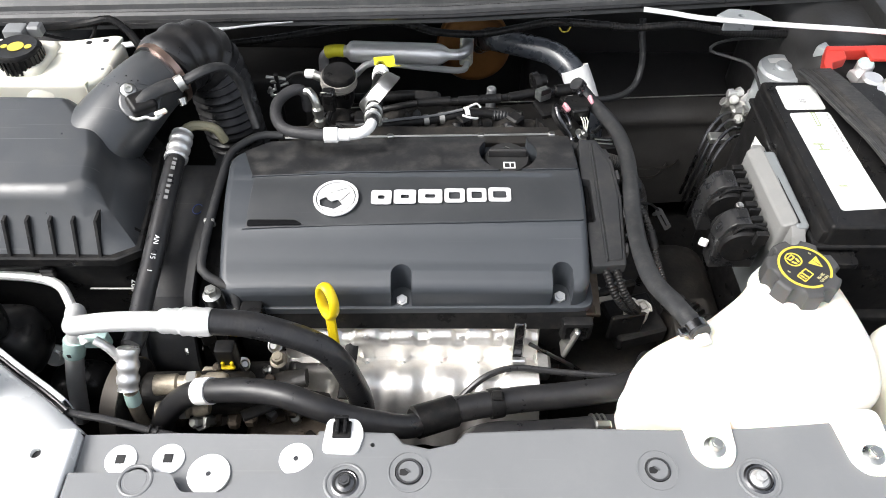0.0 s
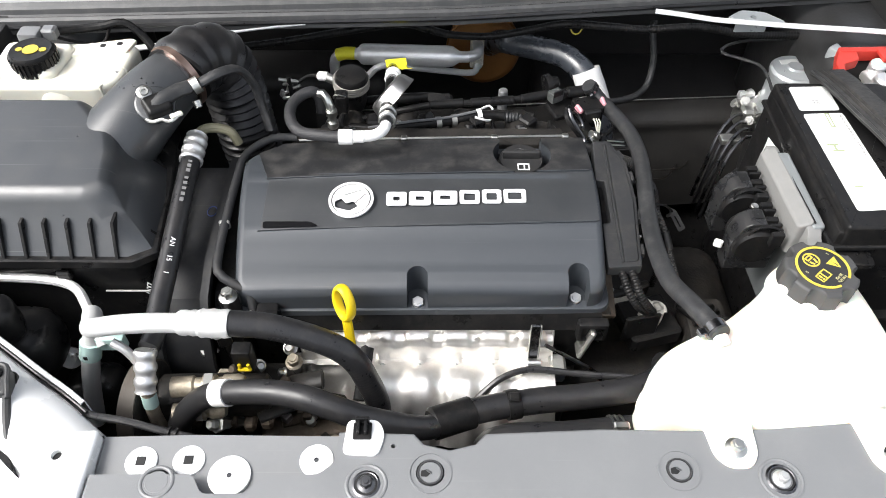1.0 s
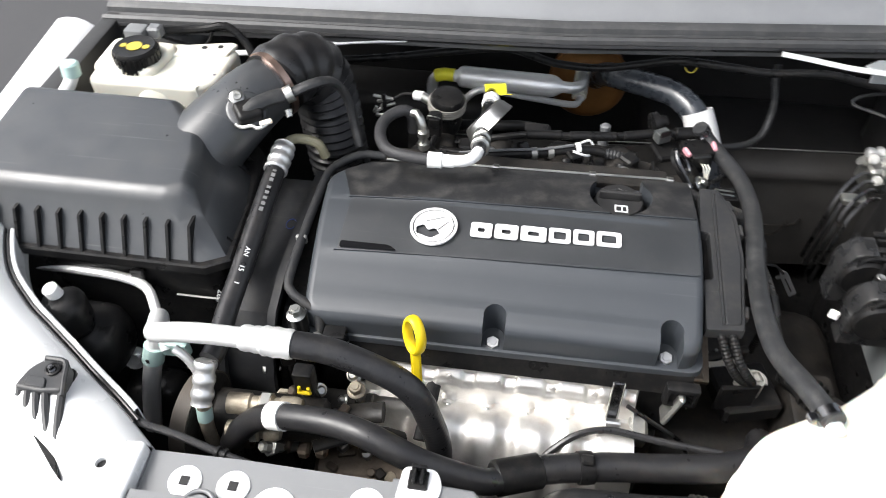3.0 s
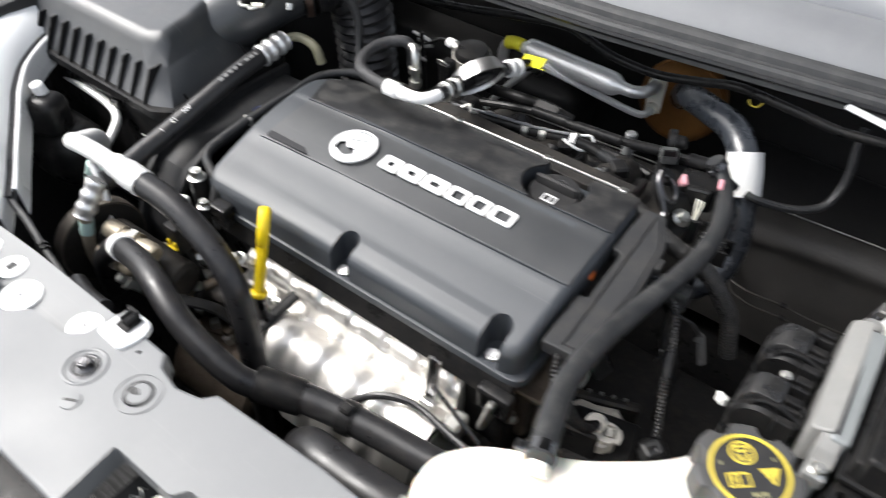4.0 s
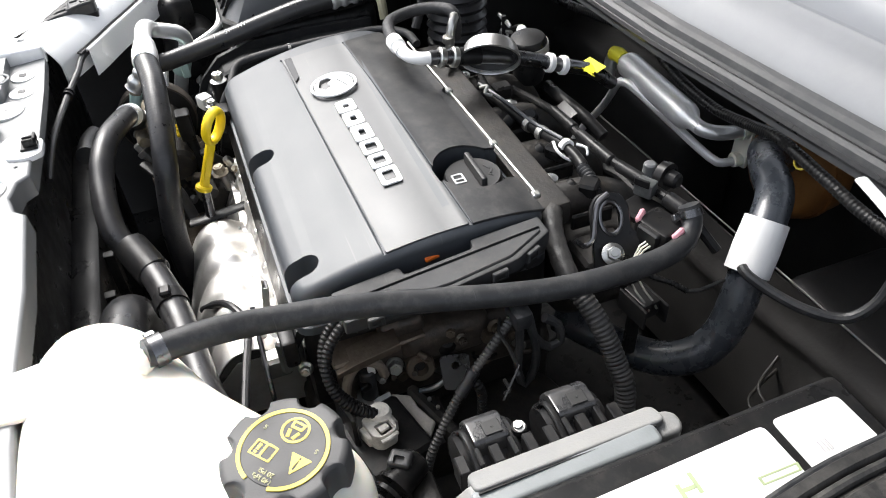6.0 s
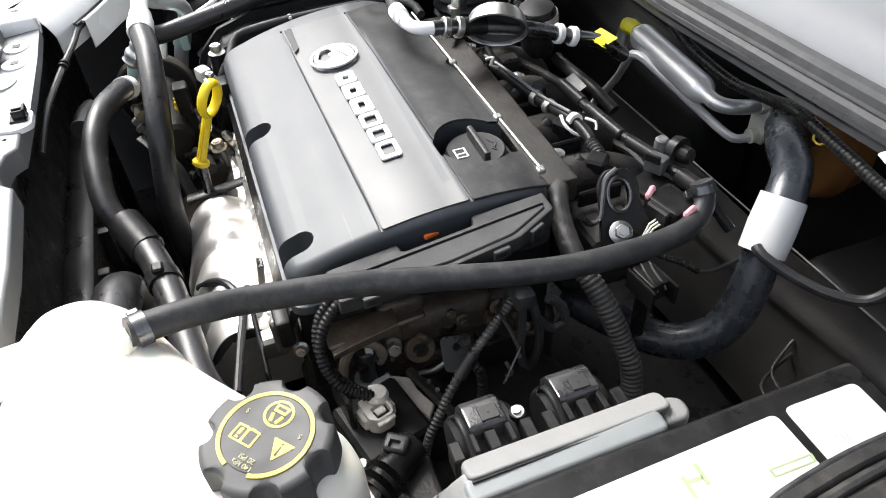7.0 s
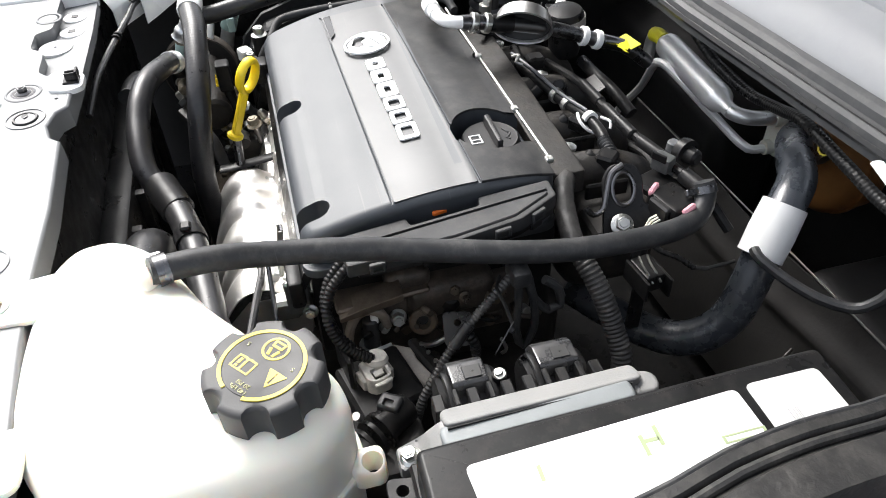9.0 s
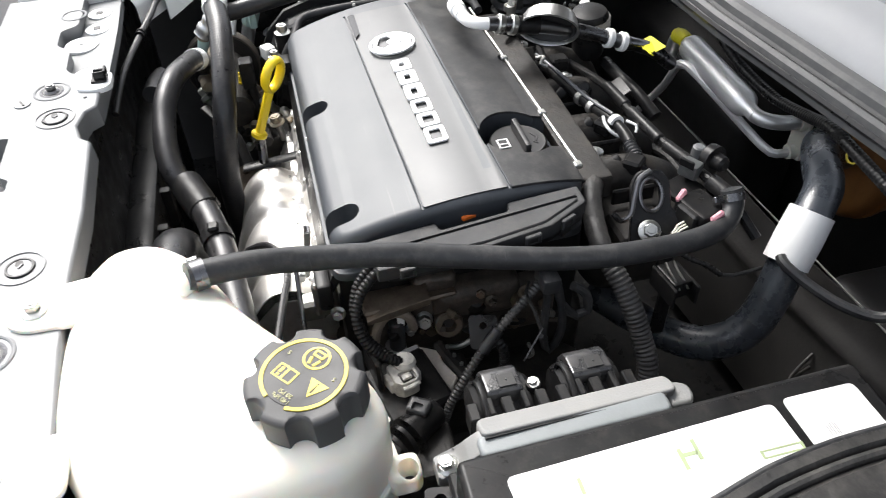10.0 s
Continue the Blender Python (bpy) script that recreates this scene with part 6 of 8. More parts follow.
    part("pipe", tube([(-0.70, 0.79, 0.84), (-0.693, 0.80, 0.87), (-0.688, 0.812, 0.885), (-0.682, 0.835, 0.897), (-0.68, 0.845, 0.905)], 0.009, 12), M_WHITE, r)
    part("cap", rod((-0.68, 0.845, 0.903), (-0.679, 0.848, 0.925), 0.0125, n=16, chamfer=0.003), M_TEAL, r)


def build_tank():
    t = thing("expansion_tank", "milky white plastic coolant expansion tank", "expansion tank", (0.32, 0.42, 0.74))
    out = [(0.192, 0.372), (0.225, 0.350), (0.30, 0.343), (0.385, 0.345), (0.455, 0.385), (0.468, 0.44), (0.462, 0.50), (0.452, 0.55), (0.42, 0.578), (0.375, 0.568),
           (0.345, 0.525), (0.29, 0.482), (0.25, 0.462), (0.213, 0.442), (0.188, 0.41)]
    body = prism(rounded(out, 0.034, 6), 0.70, 0.872, 0.028, 7)
    part("body", body, M_TANK, t, angle=50)
    part("seam", prism(rounded([(x + (x - 0.33) * 0.018, y + (y - 0.45) * 0.03) for x, y in out], 0.022, 4), 0.792, 0.797, 0.001, 1), M_TANK, t)
    part("shoulder", lathe([(0, 0.86), (0.046, 0.86), (0.043, 0.872), (0.038, 0.880), (0.031, 0.884), (0.029, 0.888), (0.029, 0.90), (0, 0.90)], (0.3976, 0.5245, -0.016), (0.0, 0.0, 1), 32), M_TANK, t)
    noz = bmesh.new()
    d = Vector((-0.27, 0.9, -0.05)).normalized()
    rod(Vector((0.269, 0.438, 0.874)) - d * 0.003, Vector((0.2685, 0.440, 0.8805)) + d * 0.006, 0.0098, 0.0088, n=18, bm=noz, chamfer=0.002)
    part("nozzle", noz, M_TANK, t)
    for x, y, a in ((0.2565, 0.323, 0), (0.408, 0.315, 12)):
        b = prism(rounded([(x - 0.03, y + 0.05), (x - 0.022, y - 0.008), (x - 0.010, y - 0.020), (x + 0.012, y - 0.020), (x + 0.021, y - 0.006), (x + 0.023, y + 0.05)], 0.012, 4), 0.8625, 0.8672, 0.0015, 2)
        part("ear", b, M_TANK, t)
        k = thing("tank_bolt", "bright zinc flange bolt holding the expansion tank", "bolt", (x, y, 0.867), "bolts of the expansion tank")
        part("head", hex_head((x, y, 0.867), r=0.0068, h=0.006, flange=0.0105), M_STEEL, k)
        part("shank", rod((x, y, 0.85), (x, y, 0.868), 0.004, n=10), M_STEEL, k)
    lug = cut(box((0.427, 0.580, 0.795), (0.024, 0.026, 0.026), 0.007, 3), lathe([(0, -0.03), (0.008, -0.03), (0.008, 0.03), (0, 0.03)], (0.430, 0.583, 0.795), n=16))
    part("lug", lug, M_TANK, t)
    # cap: seven flat lobes between hollow finger grips
    tilt = axis_matrix((0.3976, 0.5245, 0.8685), (0.0, -0.02, 1))
    cap = bmesh.new()
    lob, per = 7, 24

    def rad(k, base):
        q = abs((k % per) / per - 0.5)
        return base - (0.0068 * math.sqrt(max(0.0, 1 - (q / 0.24) ** 2)) if q < 0.24 else 0.0)

    rings = []
    n = lob * per
    for base, z in ((0.0395, 0.0), (0.0412, 0.002), (0.0412, 0.0252), (0.0404, 0.0272), (0.0388, 0.0286), (0.036, 0.0292)):
        rings.append([cap.verts.new((rad(k, base) * math.cos(2 * math.pi * k / n + 0.25), rad(k, base) * math.sin(2 * math.pi * k / n + 0.25), z)) for k in range(n)])
    for a, b in zip(rings, rings[1:]):
        for k in range(n):
            cap.faces.new((a[k], a[(k + 1) % n], b[(k + 1) % n], b[k]))
    cap.faces.new(rings[0][::-1])
    cap.faces.new(rings[-1])
    cap.transform(tilt)
    c = part("cap", cap, M_CAPGREY, t, "black lobed pressure cap", angle=30)
    top = 0.0299
    printed = tilt @ Matrix.Rotation(radians(220), 4, "Z")

    def put(bm):
        bm.transform(printed)
        return bm

    disc = lathe([(0, 0.0285), (0.0268, 0.0285), (0.0268, 0.0297), (0.0262, 0.0299), (0, 0.0299)], n=48)
    part("top_disc", put(disc), M_CAP, c, "smooth black top disc")
    # the ring is open where the rating is printed
    part("yellow_ring", put(arc_band(0.0270, 0.0297, 0.0290, top + 0.0003, radians(108), radians(434))), M_YPRINT, c, "yellow printed ring")
    # a crossed-out open cap, a warning triangle and an open book, upright in the print's own turn
    hx, hy = 0.0012, -0.0141
    sym = part("no_open_symbol", put(annulus(0.0080, 0.0098, top - 0.0003, top + 0.0004, hx, hy)), M_YPRINT, c, "yellow round symbol")
    part("cap_sign", put(cut(prism(rounded([(hx - 0.0052, hy - 0.0062), (hx + 0.0052, hy - 0.0062), (hx + 0.0045, hy - 0.0005), (hx - 0.0045, hy - 0.0005)], 0.0008, 2), top - 0.0003, top + 0.0004), box((hx, hy - 0.0035, top), (0.0062, 0.0022, 0.004), 0))), M_YPRINT, sym)
    for sgn in (-1, 1):
        part("steam_sign", put(box((hx + sgn * 0.0028, hy + 0.0035, top), (0.0026, 0.0062, 0.0008), 0.0003, 1, m=Matrix.Rotation(radians(18 * sgn), 4, "Z"))), M_YPRINT, sym)
    tx, ty = -0.0148, 0.0052
    tr = prism(rounded([(tx - 0.0078, ty - 0.0058), (tx + 0.0078, ty - 0.0058), (tx, ty + 0.0082)], 0.0008, 2), top - 0.0003, top + 0.0004)
    tr = cut(tr, prism([(tx - 0.0004, ty - 0.0022), (tx + 0.0004, ty - 0.0022), (tx + 0.0009, ty + 0.0045), (tx - 0.0009, ty + 0.0045)], top - 0.01, top + 0.01), box((tx, ty - 0.0038, top), (0.0013, 0.0013, 0.02), 0))
    part("warning_triangle", put(tr), M_YPRINT, c, "yellow warning triangle")
    bx, by = 0.0102, 0.0072
    pages = prism(rounded([(bx - 0.0085, by - 0.0056), (bx - 0.0012, by - 0.0062), (bx, by - 0.0052), (bx + 0.0012, by - 0.0062), (bx + 0.0085, by - 0.0056), (bx + 0.0085, by + 0.0056), (bx - 0.0085, by + 0.0056)], 0.0006, 2), top - 0.0003, top + 0.0004)
    pages = cut(pages, box((bx - 0.0040, by, top), (0.0062, 0.0088, 0.02), 0.0006, 1), box((bx + 0.0040, by, top), (0.0062, 0.0088, 0.02), 0.0006, 1))
    book = part("manual_symbol", put(pages), M_YPRINT, c, "yellow book symbol")
    part("info_stroke", put(box((bx + 0.0042, by - 0.0012, top), (0.0022, 0.0048, 0.0008), 0)), M_YPRINT, book)
    part("info_dot", put(box((bx + 0.0042, by + 0.0029, top), (0.0022, 0.0017, 0.0008), 0)), M_YPRINT, book)
    for word, wy in (("140 kPa", 0.0232), ("20 PSI", 0.0187)):
        w = letters(word, 0.0046)
        w.transform(Matrix.Translation((-0.0018, wy, top + 0.0001)))
        part("rating_print", put(w), M_FADEDPRINT, c, "faded rating print")
    for wx, wy in ((-0.0205, -0.0075), (0.0200, -0.0075)):
        w = letters("S", 0.0046)
        w.transform(Matrix.Translation((wx, wy, top + 0.0001)))
        part("letter_mark", put(w), M_FADEDPRINT, c, "small pale letter")


def build_second_reservoir():
    t = thing("washer_filler", "cream plastic filler bottle beside the tank", "bottle", (0.56, 0.47, 0.72))
    b = prism(rounded([(0.487, 0.36), (0.56, 0.37), (0.58, 0.46), (0.55, 0.515), (0.50, 0.50), (0.478, 0.43)], 0.02), 0.70, 0.826, 0.02, 4)
    part("bottle", b, M_CREAM, t)


def build_battery():
    t = thing("car_battery", "black car battery with white top labels", "battery", (0.55, 0.76, 0.70))
    part("case", box((0.552, 0.755, 0.775), (0.178, 0.290, 0.17), 0.006, 2), M_PLASTIC, t)
    lid = prism(rounded([(0.4700, 0.608), (0.64, 0.608), (0.64, 0.900), (0.4645, 0.900)], 0.006, 3), 0.835, 0.8715, 0.005, 3)
    part("lid", lid, M_PLASTIC, t)
    part("step_rim", box((0.552, 0.754, 0.835), (0.186, 0.298, 0.008), 0.002, 1), M_PLASTIC, t)
    lab = prism(rounded([(0.4905, 0.6355), (0.5500, 0.6400), (0.5400, 0.8280), (0.4830, 0.8250)], 0.005, 3), 0.8705, 0.8722)
    part("label", lab, M_LABEL, t, "large white paper label")
    part("small_label", prism(rounded([(0.4815, 0.8325), (0.5390, 0.8340), (0.5380, 0.8890), (0.4815, 0.8870)], 0.005, 3), 0.8705, 0.8722), M_LABEL, t, "small white paper label")
    for k in range(13):
        part("print_ring", annulus(0.0012, 0.0020, 0.8719, 0.8725, 0.5352 + 0.00035 * k, 0.820 - 0.0068 * k, 0.7), M_GREYPRINT, t, "small grey printed ring")
    fp = cut(prism([(0.5135, 0.797), (0.5195, 0.797), (0.5195, 0.8265), (0.5135, 0.8275)], 0.8719, 0.8725), box((0.5165, 0.812, 0.8722), (0.0034, 0.0262, 0.004), 0))
    part("green_frame_print", fp, M_GREEN, t, "faint green printed frame")
    for x, y, sx, sy in ((0.5065, 0.7480, 0.0150, 0.0028), (0.5020, 0.7595, 0.0150, 0.0028), (0.5040, 0.7540, 0.0028, 0.0095), (0.5075, 0.6790, 0.0110, 0.0026)):
        part("green_mark", box((x, y, 0.8722), (sx, sy, 0.0005), 0), M_GREEN, t, "faint green printed bar")
    for k in range(5):
        part("code_bar", box((0.5105, 0.849 + (0.0, 0.0016, 0.0030, 0.0050, 0.0063)[k], 0.8722), (0.009, 0.0006, 0.0005), 0), M_GREYPRINT, t)
    s = thing("fuse_box_edge", "black plastic fuse box cover arching over the battery", "fuse box", (0.60, 0.75, 0.87))
    path = smooth_path([(0.5185, 0.912, 0.882), (0.5230, 0.884, 0.888), (0.5285, 0.83, 0.897), (0.537, 0.778, 0.902), (0.547, 0.74, 0.903), (0.556, 0.69, 0.902), (0.565, 0.63, 0.899), (0.573, 0.565, 0.894)], 0.02)

    def f(u, v):
        p = path[min(int(u * (len(path) - 1) + 0.5), len(path) - 1)]
        o = [(0.0015, -0.007), (0.001, -0.004), (0.004, 0.002), (0.010, 0.002), (0.013, -0.003), (0.020, -0.003), (0.024, 0.003), (0.048, 0.004), (0.056, -0.03)][min(int(v * 8 + 0.5), 8)]
        return (p.x + o[0], p.y, p.z + o[1])

    part("cover", grid_surface(f, len(path) - 1, 8, 0.003), M_FOLD, s, angle=40)
    part("ridge", tube([(p.x + 0.0165, p.y, p.z - 0.0005) for p in path], 0.0032, 8, 0.02), M_FOLD, s, "thin raised ridge")
    part("edge_bead", tube([(p.x + 0.002, p.y, p.z - 0.001) for p in path], 0.0025, 8, 0.02), M_OLDRUBBER, s, "worn grey edge bead")
    r = thing("terminal_cover", "red plastic battery terminal cover", "terminal cover", (0.60, 0.94, 0.87))
    part("bar", box((0.643, 0.972, 0.872), (0.12, 0.012, 0.020), 0.003, 2, m=Matrix.Rotation(radians(2), 4, "Z")), M_RED, r)
    part("leg", prism(rounded([(0.585, 0.978), (0.612, 0.978), (0.606, 0.946), (0.580, 0.935), (0.571, 0.900), (0.562, 0.902), (0.566, 0.935)], 0.004, 3), 0.865, 0.880, 0.003, 2), M_RED, r)
    part("flap", box((0.67, 0.955, 0.880), (0.06, 0.03, 0.006), 0.002, 2), M_RED, r)
    c = thing("battery_terminal", "dull metal battery terminal clamp with bolts", "terminal", (0.635, 0.91, 0.86))
    part("clamp", rod((0.632, 0.905, 0.85), (0.632, 0.905, 0.876), 0.018, 0.016, 18, chamfer=0.003), M_SATIN, c)
    part("teal_washer", lathe([(0, 0), (0.012, 0), (0.010, 0.002), (0, 0.002)], (0.636, 0.942, 0.874), (0, -0.2, 1), 18), M_TEAL, c)
    part("stud", rod((0.636, 0.942, 0.84), (0.636, 0.942, 0.874), 0.013, n=16, chamfer=0.002), M_SATIN, c)
    part("arm", box((0.634, 0.922, 0.856), (0.03, 0.05, 0.014), 0.004, 2, m=Matrix.Rotation(radians(15), 4, "Z")), M_SATIN, c)
    part("lug", box((0.645, 0.885, 0.864), (0.028, 0.026, 0.018), 0.005, 2, m=Matrix.Rotation(radians(-25), 4, "Z")), M_SATIN, c)
    part("bolt", hex_head((0.652, 0.893, 0.872), (0.2, -0.4, 1), 0.0075, 0.007, 0.010), M_STEEL, c)
    k = thing("inner_wing_bracket", "pale grey painted bracket behind the battery", "bracket", (0.62, 1.0, 0.85))
    part("bracket", prism(rounded([(0.585, 1.005), (0.62, 1.03), (0.66, 1.02), (0.655, 0.985), (0.61, 0.980)], 0.006, 3), 0.80, 0.862, 0.004, 2), M_SILVERPAINT, k)
    part("side_plate", box((0.705, 1.005, 0.84), (0.07, 0.03, 0.05), 0.006, 2), M_SILVERPAINT, k)
    tray = thing("battery_tray", "black plastic battery tray", "tray", (0.54, 0.75, 0.5))
    part("tray", box((0.555, 0.75, 0.60), (0.20, 0.31, 0.20), 0.01, 2), M_PLASTIC, tray)
    clamp = cut(prism(rounded([(0.458, 0.588), (0.515, 0.586), (0.515, 0.612), (0.462, 0.612)], 0.006, 3), 0.818, 0.826, 0.0015, 2), lathe([(0, 0.80), (0.0045, 0.80), (0.0045, 0.84), (0, 0.84)], (0.470, 0.598, 0), n=16))
    part("front_clamp", clamp, M_PLASTIC, tray)


def build_ecu():
    t = thing("engine_control_unit", "finned silver engine control unit with black plugs", "control unit", (0.43, 0.71, 0.65))
    plate = prism(rounded([(0.4415, 0.630), (0.4595, 0.630), (0.4560, 0.773), (0.4385, 0.773)], 0.006, 4), 0.66, 0.8480, 0.0035, 3)
    part("case", plate, M_BLUEGREY, t, "pale blue-grey case")
    lean = Matrix(((1, -0.03, 0, 0.03 * 0.70), (0, 1, 0, 0), (0.42, -0.025, 1, 0.025 * 0.70 - 0.42 * 0.4435), (0, 0, 0, 1)))
    fr = bmesh.new()
    prism(rounded([(0.4235, 0.634), (0.4435, 0.634), (0.4435, 0.784), (0.4235, 0.784)], 0.007, 5), 0.80, 0.8505, 0.0030, 4, bm=fr)
    fr.transform(lean)
    part("frame", fr, M_ECU, t, "pale cast frame")
    ear = extrude_yz([(0.650, 0.848), (0.632, 0.846), (0.622, 0.838), (0.616, 0.828), (0.600, 0.826), (0.600, 0.812), (0.650, 0.812)], 0.4360, 0.4545, 0.0025)
    part("front_ear", ear, M_ECU, t, "pale cast mounting ear")
    ear = prism(rounded([(0.428, 0.776), (0.4495, 0.776), (0.4495, 0.792), (0.444, 0.7965), (0.434, 0.7965), (0.429, 0.790)], 0.004, 4), 0.80, 0.8405, 0.0035, 3)
    part("rear_ear", ear, M_ECU, t, "pale cast mounting ear")
    # black strip painted in as the shaded groove between case and frame
    seal = box((0.4443, 0.705, 0.8455), (0.0016, 0.138, 0.005), 0)
    seal.transform(lean)
    part("groove_shade", seal, M_INK_SHADE, t, "dark seam between case and frame")
    part("frame_bolt", hex_head((0.447, 0.609, 0.8262), (0, -0.2, 1), 0.0055, 0.005, 0.008), M_STEEL, t)
    swap = Matrix(((0, 1, 0, 0), (1, 0, 0, 0), (0, 0, 1, 0), (0, 0, 0, 1)))
    for y, w in ((0.6665, 0.0145), (0.7375, 0.0165)):
        # an arched shell with a flat glossy top, its lever drum, and a comb of fins towards the unit
        arch = [(0.362, 0.74), (0.362, 0.795), (0.365, 0.813), (0.371, 0.824), (0.378, 0.829), (0.397, 0.830), (0.400, 0.826), (0.403, 0.812), (0.424, 0.808), (0.424, 0.74)]
        b = extrude_yz(arch, y - w, y + w, 0.0022)
        b.transform(swap)
        plug = part("plug", b, M_GLOSSBLACK, t, "large black lever plug")
        drum = lathe([(0, -0.024), (0.026, -0.024), (0.029, -0.020), (0.029, 0.020), (0.026, 0.024), (0, 0.024)], (0.391, y, 0.791), (0, 1, 0), 32)
        part("drum", drum, M_PLASTIC, plug)
        # black slab on the flat top, the recess's shade as colour
        part("label_recess", box((0.389, y + 0.003, 0.8304), (0.012, 0.014, 0.0012), 0.0004, 1), M_INK_SHADE, plug)
        part("pip", lathe([(0, 0), (0.0009, 0), (0.0006, 0.0008), (0, 0.001)], (0.389, y + 0.003, 0.8308), n=10), M_BLOCKGREY, plug)
        for j in range(5):
            part("fin", box((0.4085, y - 0.028 + 0.0135 * j, 0.816), (0.016, (0.0085, 0.0045)[j % 2], 0.022 + 0.006 * (j % 2)), 0.001, 1), M_PLASTIC, plug)
        for j in range(2):
            # black chips painted in for the shaded tab slots
            part("tab_slot", box((0.4105, y - 0.0012 + 0.027 * (j - 0.5) * 1.0, 0.8270), (0.006, 0.0038, 0.0014), 0.0003, 1), M_INK_SHADE, plug)
        part("lever", tube([(0.372, y - w - 0.004, 0.80), (0.380, y - w - 0.004, 0.824), (0.397, y - w - 0.003, 0.829), (0.418, y - w - 0.003, 0.822)], 0.0028, 8, 0.005, flat=0.6), M_PLASTIC, plug)
    part("washer_screw", lathe([(0, 0), (0.0052, 0), (0.0052, 0.0014), (0.0034, 0.0018), (0.0030, 0.0042), (0, 0.0042)], (0.3925, 0.6905, 0.8235), (0, -0.2, 1), 18), M_ALUDULL, t)
    part("lock_tab", box((0.352, 0.668, 0.775), (0.012, 0.006, 0.014), 0.002, 1, m=Matrix.Rotation(radians(-25), 4, "Z")), M_WHITE, t, "small white lock tab")
    part("screw_post", rod((0.3925, 0.6905, 0.75), (0.3925, 0.6905, 0.8245), 0.006, n=12), M_PLASTIC, t)
    part("pale_fin", prism([(0.446, 0.812), (0.458, 0.804), (0.453, 0.832)], 0.79, 0.824), M_WHITE, t, "pale triangular bracket fin")


def build_rear_engine():
    t = thing("intake_manifold", "dusty black plastic intake manifold behind the cover", "intake manifold", (-0.03, 0.9, 0.6))
    part("plenum", box((-0.03, 0.905, 0.70), (0.40, 0.12, 0.12), 0.03, 4), M_GRIME, t)
    part("ledge", box((-0.045, 0.844, 0.800), (0.40, 0.038, 0.03), 0.004, 2), M_GRIME, t, "dusty flat ledge")
    for k in range(4):
        x = -0.17 + 0.09 * k
        part("runner", tube([(x, 0.855, 0.765), (x, 0.885, 0.768), (x, 0.93, 0.762), (x, 0.965, 0.73), (x, 0.97, 0.64)], 0.024, 14), M_GRIME, t)
        part("rib", box((x + 0.045, 0.895, 0.775), (0.006, 0.05, 0.02), 0.002, 1), M_PLASTIC, t)
    r = thing("fuel_rail", "dark fuel rail with injectors and clips", "fuel rail", (0, 0.91, 0.8))
    part("rail", tube([(-0.15, 0.888, 0.806), (-0.10, 0.882, 0.808), (-0.05, 0.890, 0.808), (0.0, 0.900, 0.808), (0.05, 0.915, 0.808), (0.085, 0.918, 0.805), (0.12, 0.91, 0.80)], 0.0072, 12), M_PLASTIC, r)
    part("lead", tube([(-0.12, 0.874, 0.8165), (-0.06, 0.887, 0.8175), (0.0, 0.898, 0.8172), (0.045, 0.913, 0.8175)], 0.0022, 8), M_GREY, r, "thin grey lead")
    for k in range(4):
        x = -0.125 + 0.08 * k
        part("injector", rod((x, 0.895, 0.805), (x, 0.868, 0.785), 0.0085, n=14, chamfer=0.002), M_PLASTIC, r)
        part("injector_plug", box((x + 0.012, 0.905, 0.803), (0.022, 0.024, 0.018), 0.003, 1, m=Matrix.Rotation(radians(15 * k), 4, "Z")), M_PLASTIC, r)
    for x, y in ((-0.012, 0.8975), (0.012, 0.903)):
        part("band", lathe([(0.0073, -0.004), (0.0095, -0.004), (0.0095, 0.004), (0.0073, 0.004)], (x, y, 0.808), (1, 0.2, 0), 16), M_ALUDULL, r)
    w = part("white_clip", lathe([(0.0078, -0.0035), (0.0100, -0.0035), (0.0100, 0.0035), (0.0078, 0.0035)], (0.052, 0.915, 0.809), (1, 0.2, 0.1), 20), M_WHITE, r, "white hose clip with ears")
    part("clip_ear", tube([(0.044, 0.902, 0.815), (0.056, 0.900, 0.812), (0.066, 0.905, 0.806), (0.070, 0.915, 0.80)], 0.0020, 8, 0.004), M_WHITE, w)
    part("clip_tail", tube([(0.056, 0.927, 0.812), (0.068, 0.934, 0.812), (0.074, 0.932, 0.806)], 0.0018, 8, 0.004), M_WHITE, w)
    part("corrugated_end", tube([(0.092, 0.915, 0.805), (0.114, 0.914, 0.803), (0.135, 0.91, 0.798)], 0.0085, 12, rib=0.0016, pitch=0.005), M_OLDRUBBER, r)
    for x, y, z in ((-0.078, 0.902, 0.800), (-0.145, 0.862, 0.818), (0.115, 0.862, 0.818)):
        part("pin", lathe([(0, -0.05), (0.004, -0.05), (0.004, 0), (0.0085, 0.001), (0.0085, 0.004), (0.005, 0.006), (0, 0.0065)], (x, y, z), (0, 0.1, 1), 16), M_ALU, r, "bright round pin head")
    part("capped_stub", rod((-0.04, 0.915, 0.80), (-0.025, 0.905, 0.815), 0.008, n=14, chamfer=0.002), M_PLASTIC, r)
    part("frayed_clip", tube([(-0.10, 0.868, 0.822), (-0.09, 0.874, 0.828), (-0.085, 0.868, 0.822), (-0.08, 0.876, 0.819)], 0.0025, 8, 0.004), M_ALUDULL, r)
    nudge(r, -0.018, 0.005, -0.016)
    c = thing("rear_loom", "jointed black conduit behind the fuel rail", "wiring loom", (0.08, 0.95, 0.78))
    for a, b in (((-0.045, 0.942, 0.795), (0.01, 0.945, 0.797)), ((0.02, 0.945, 0.797), (0.09, 0.950, 0.799)), ((0.10, 0.951, 0.80), (0.145, 0.962, 0.801))):
        part("joint", rod(a, b, 0.0072, n=12, chamfer=0.002), M_PLASTIC, c)
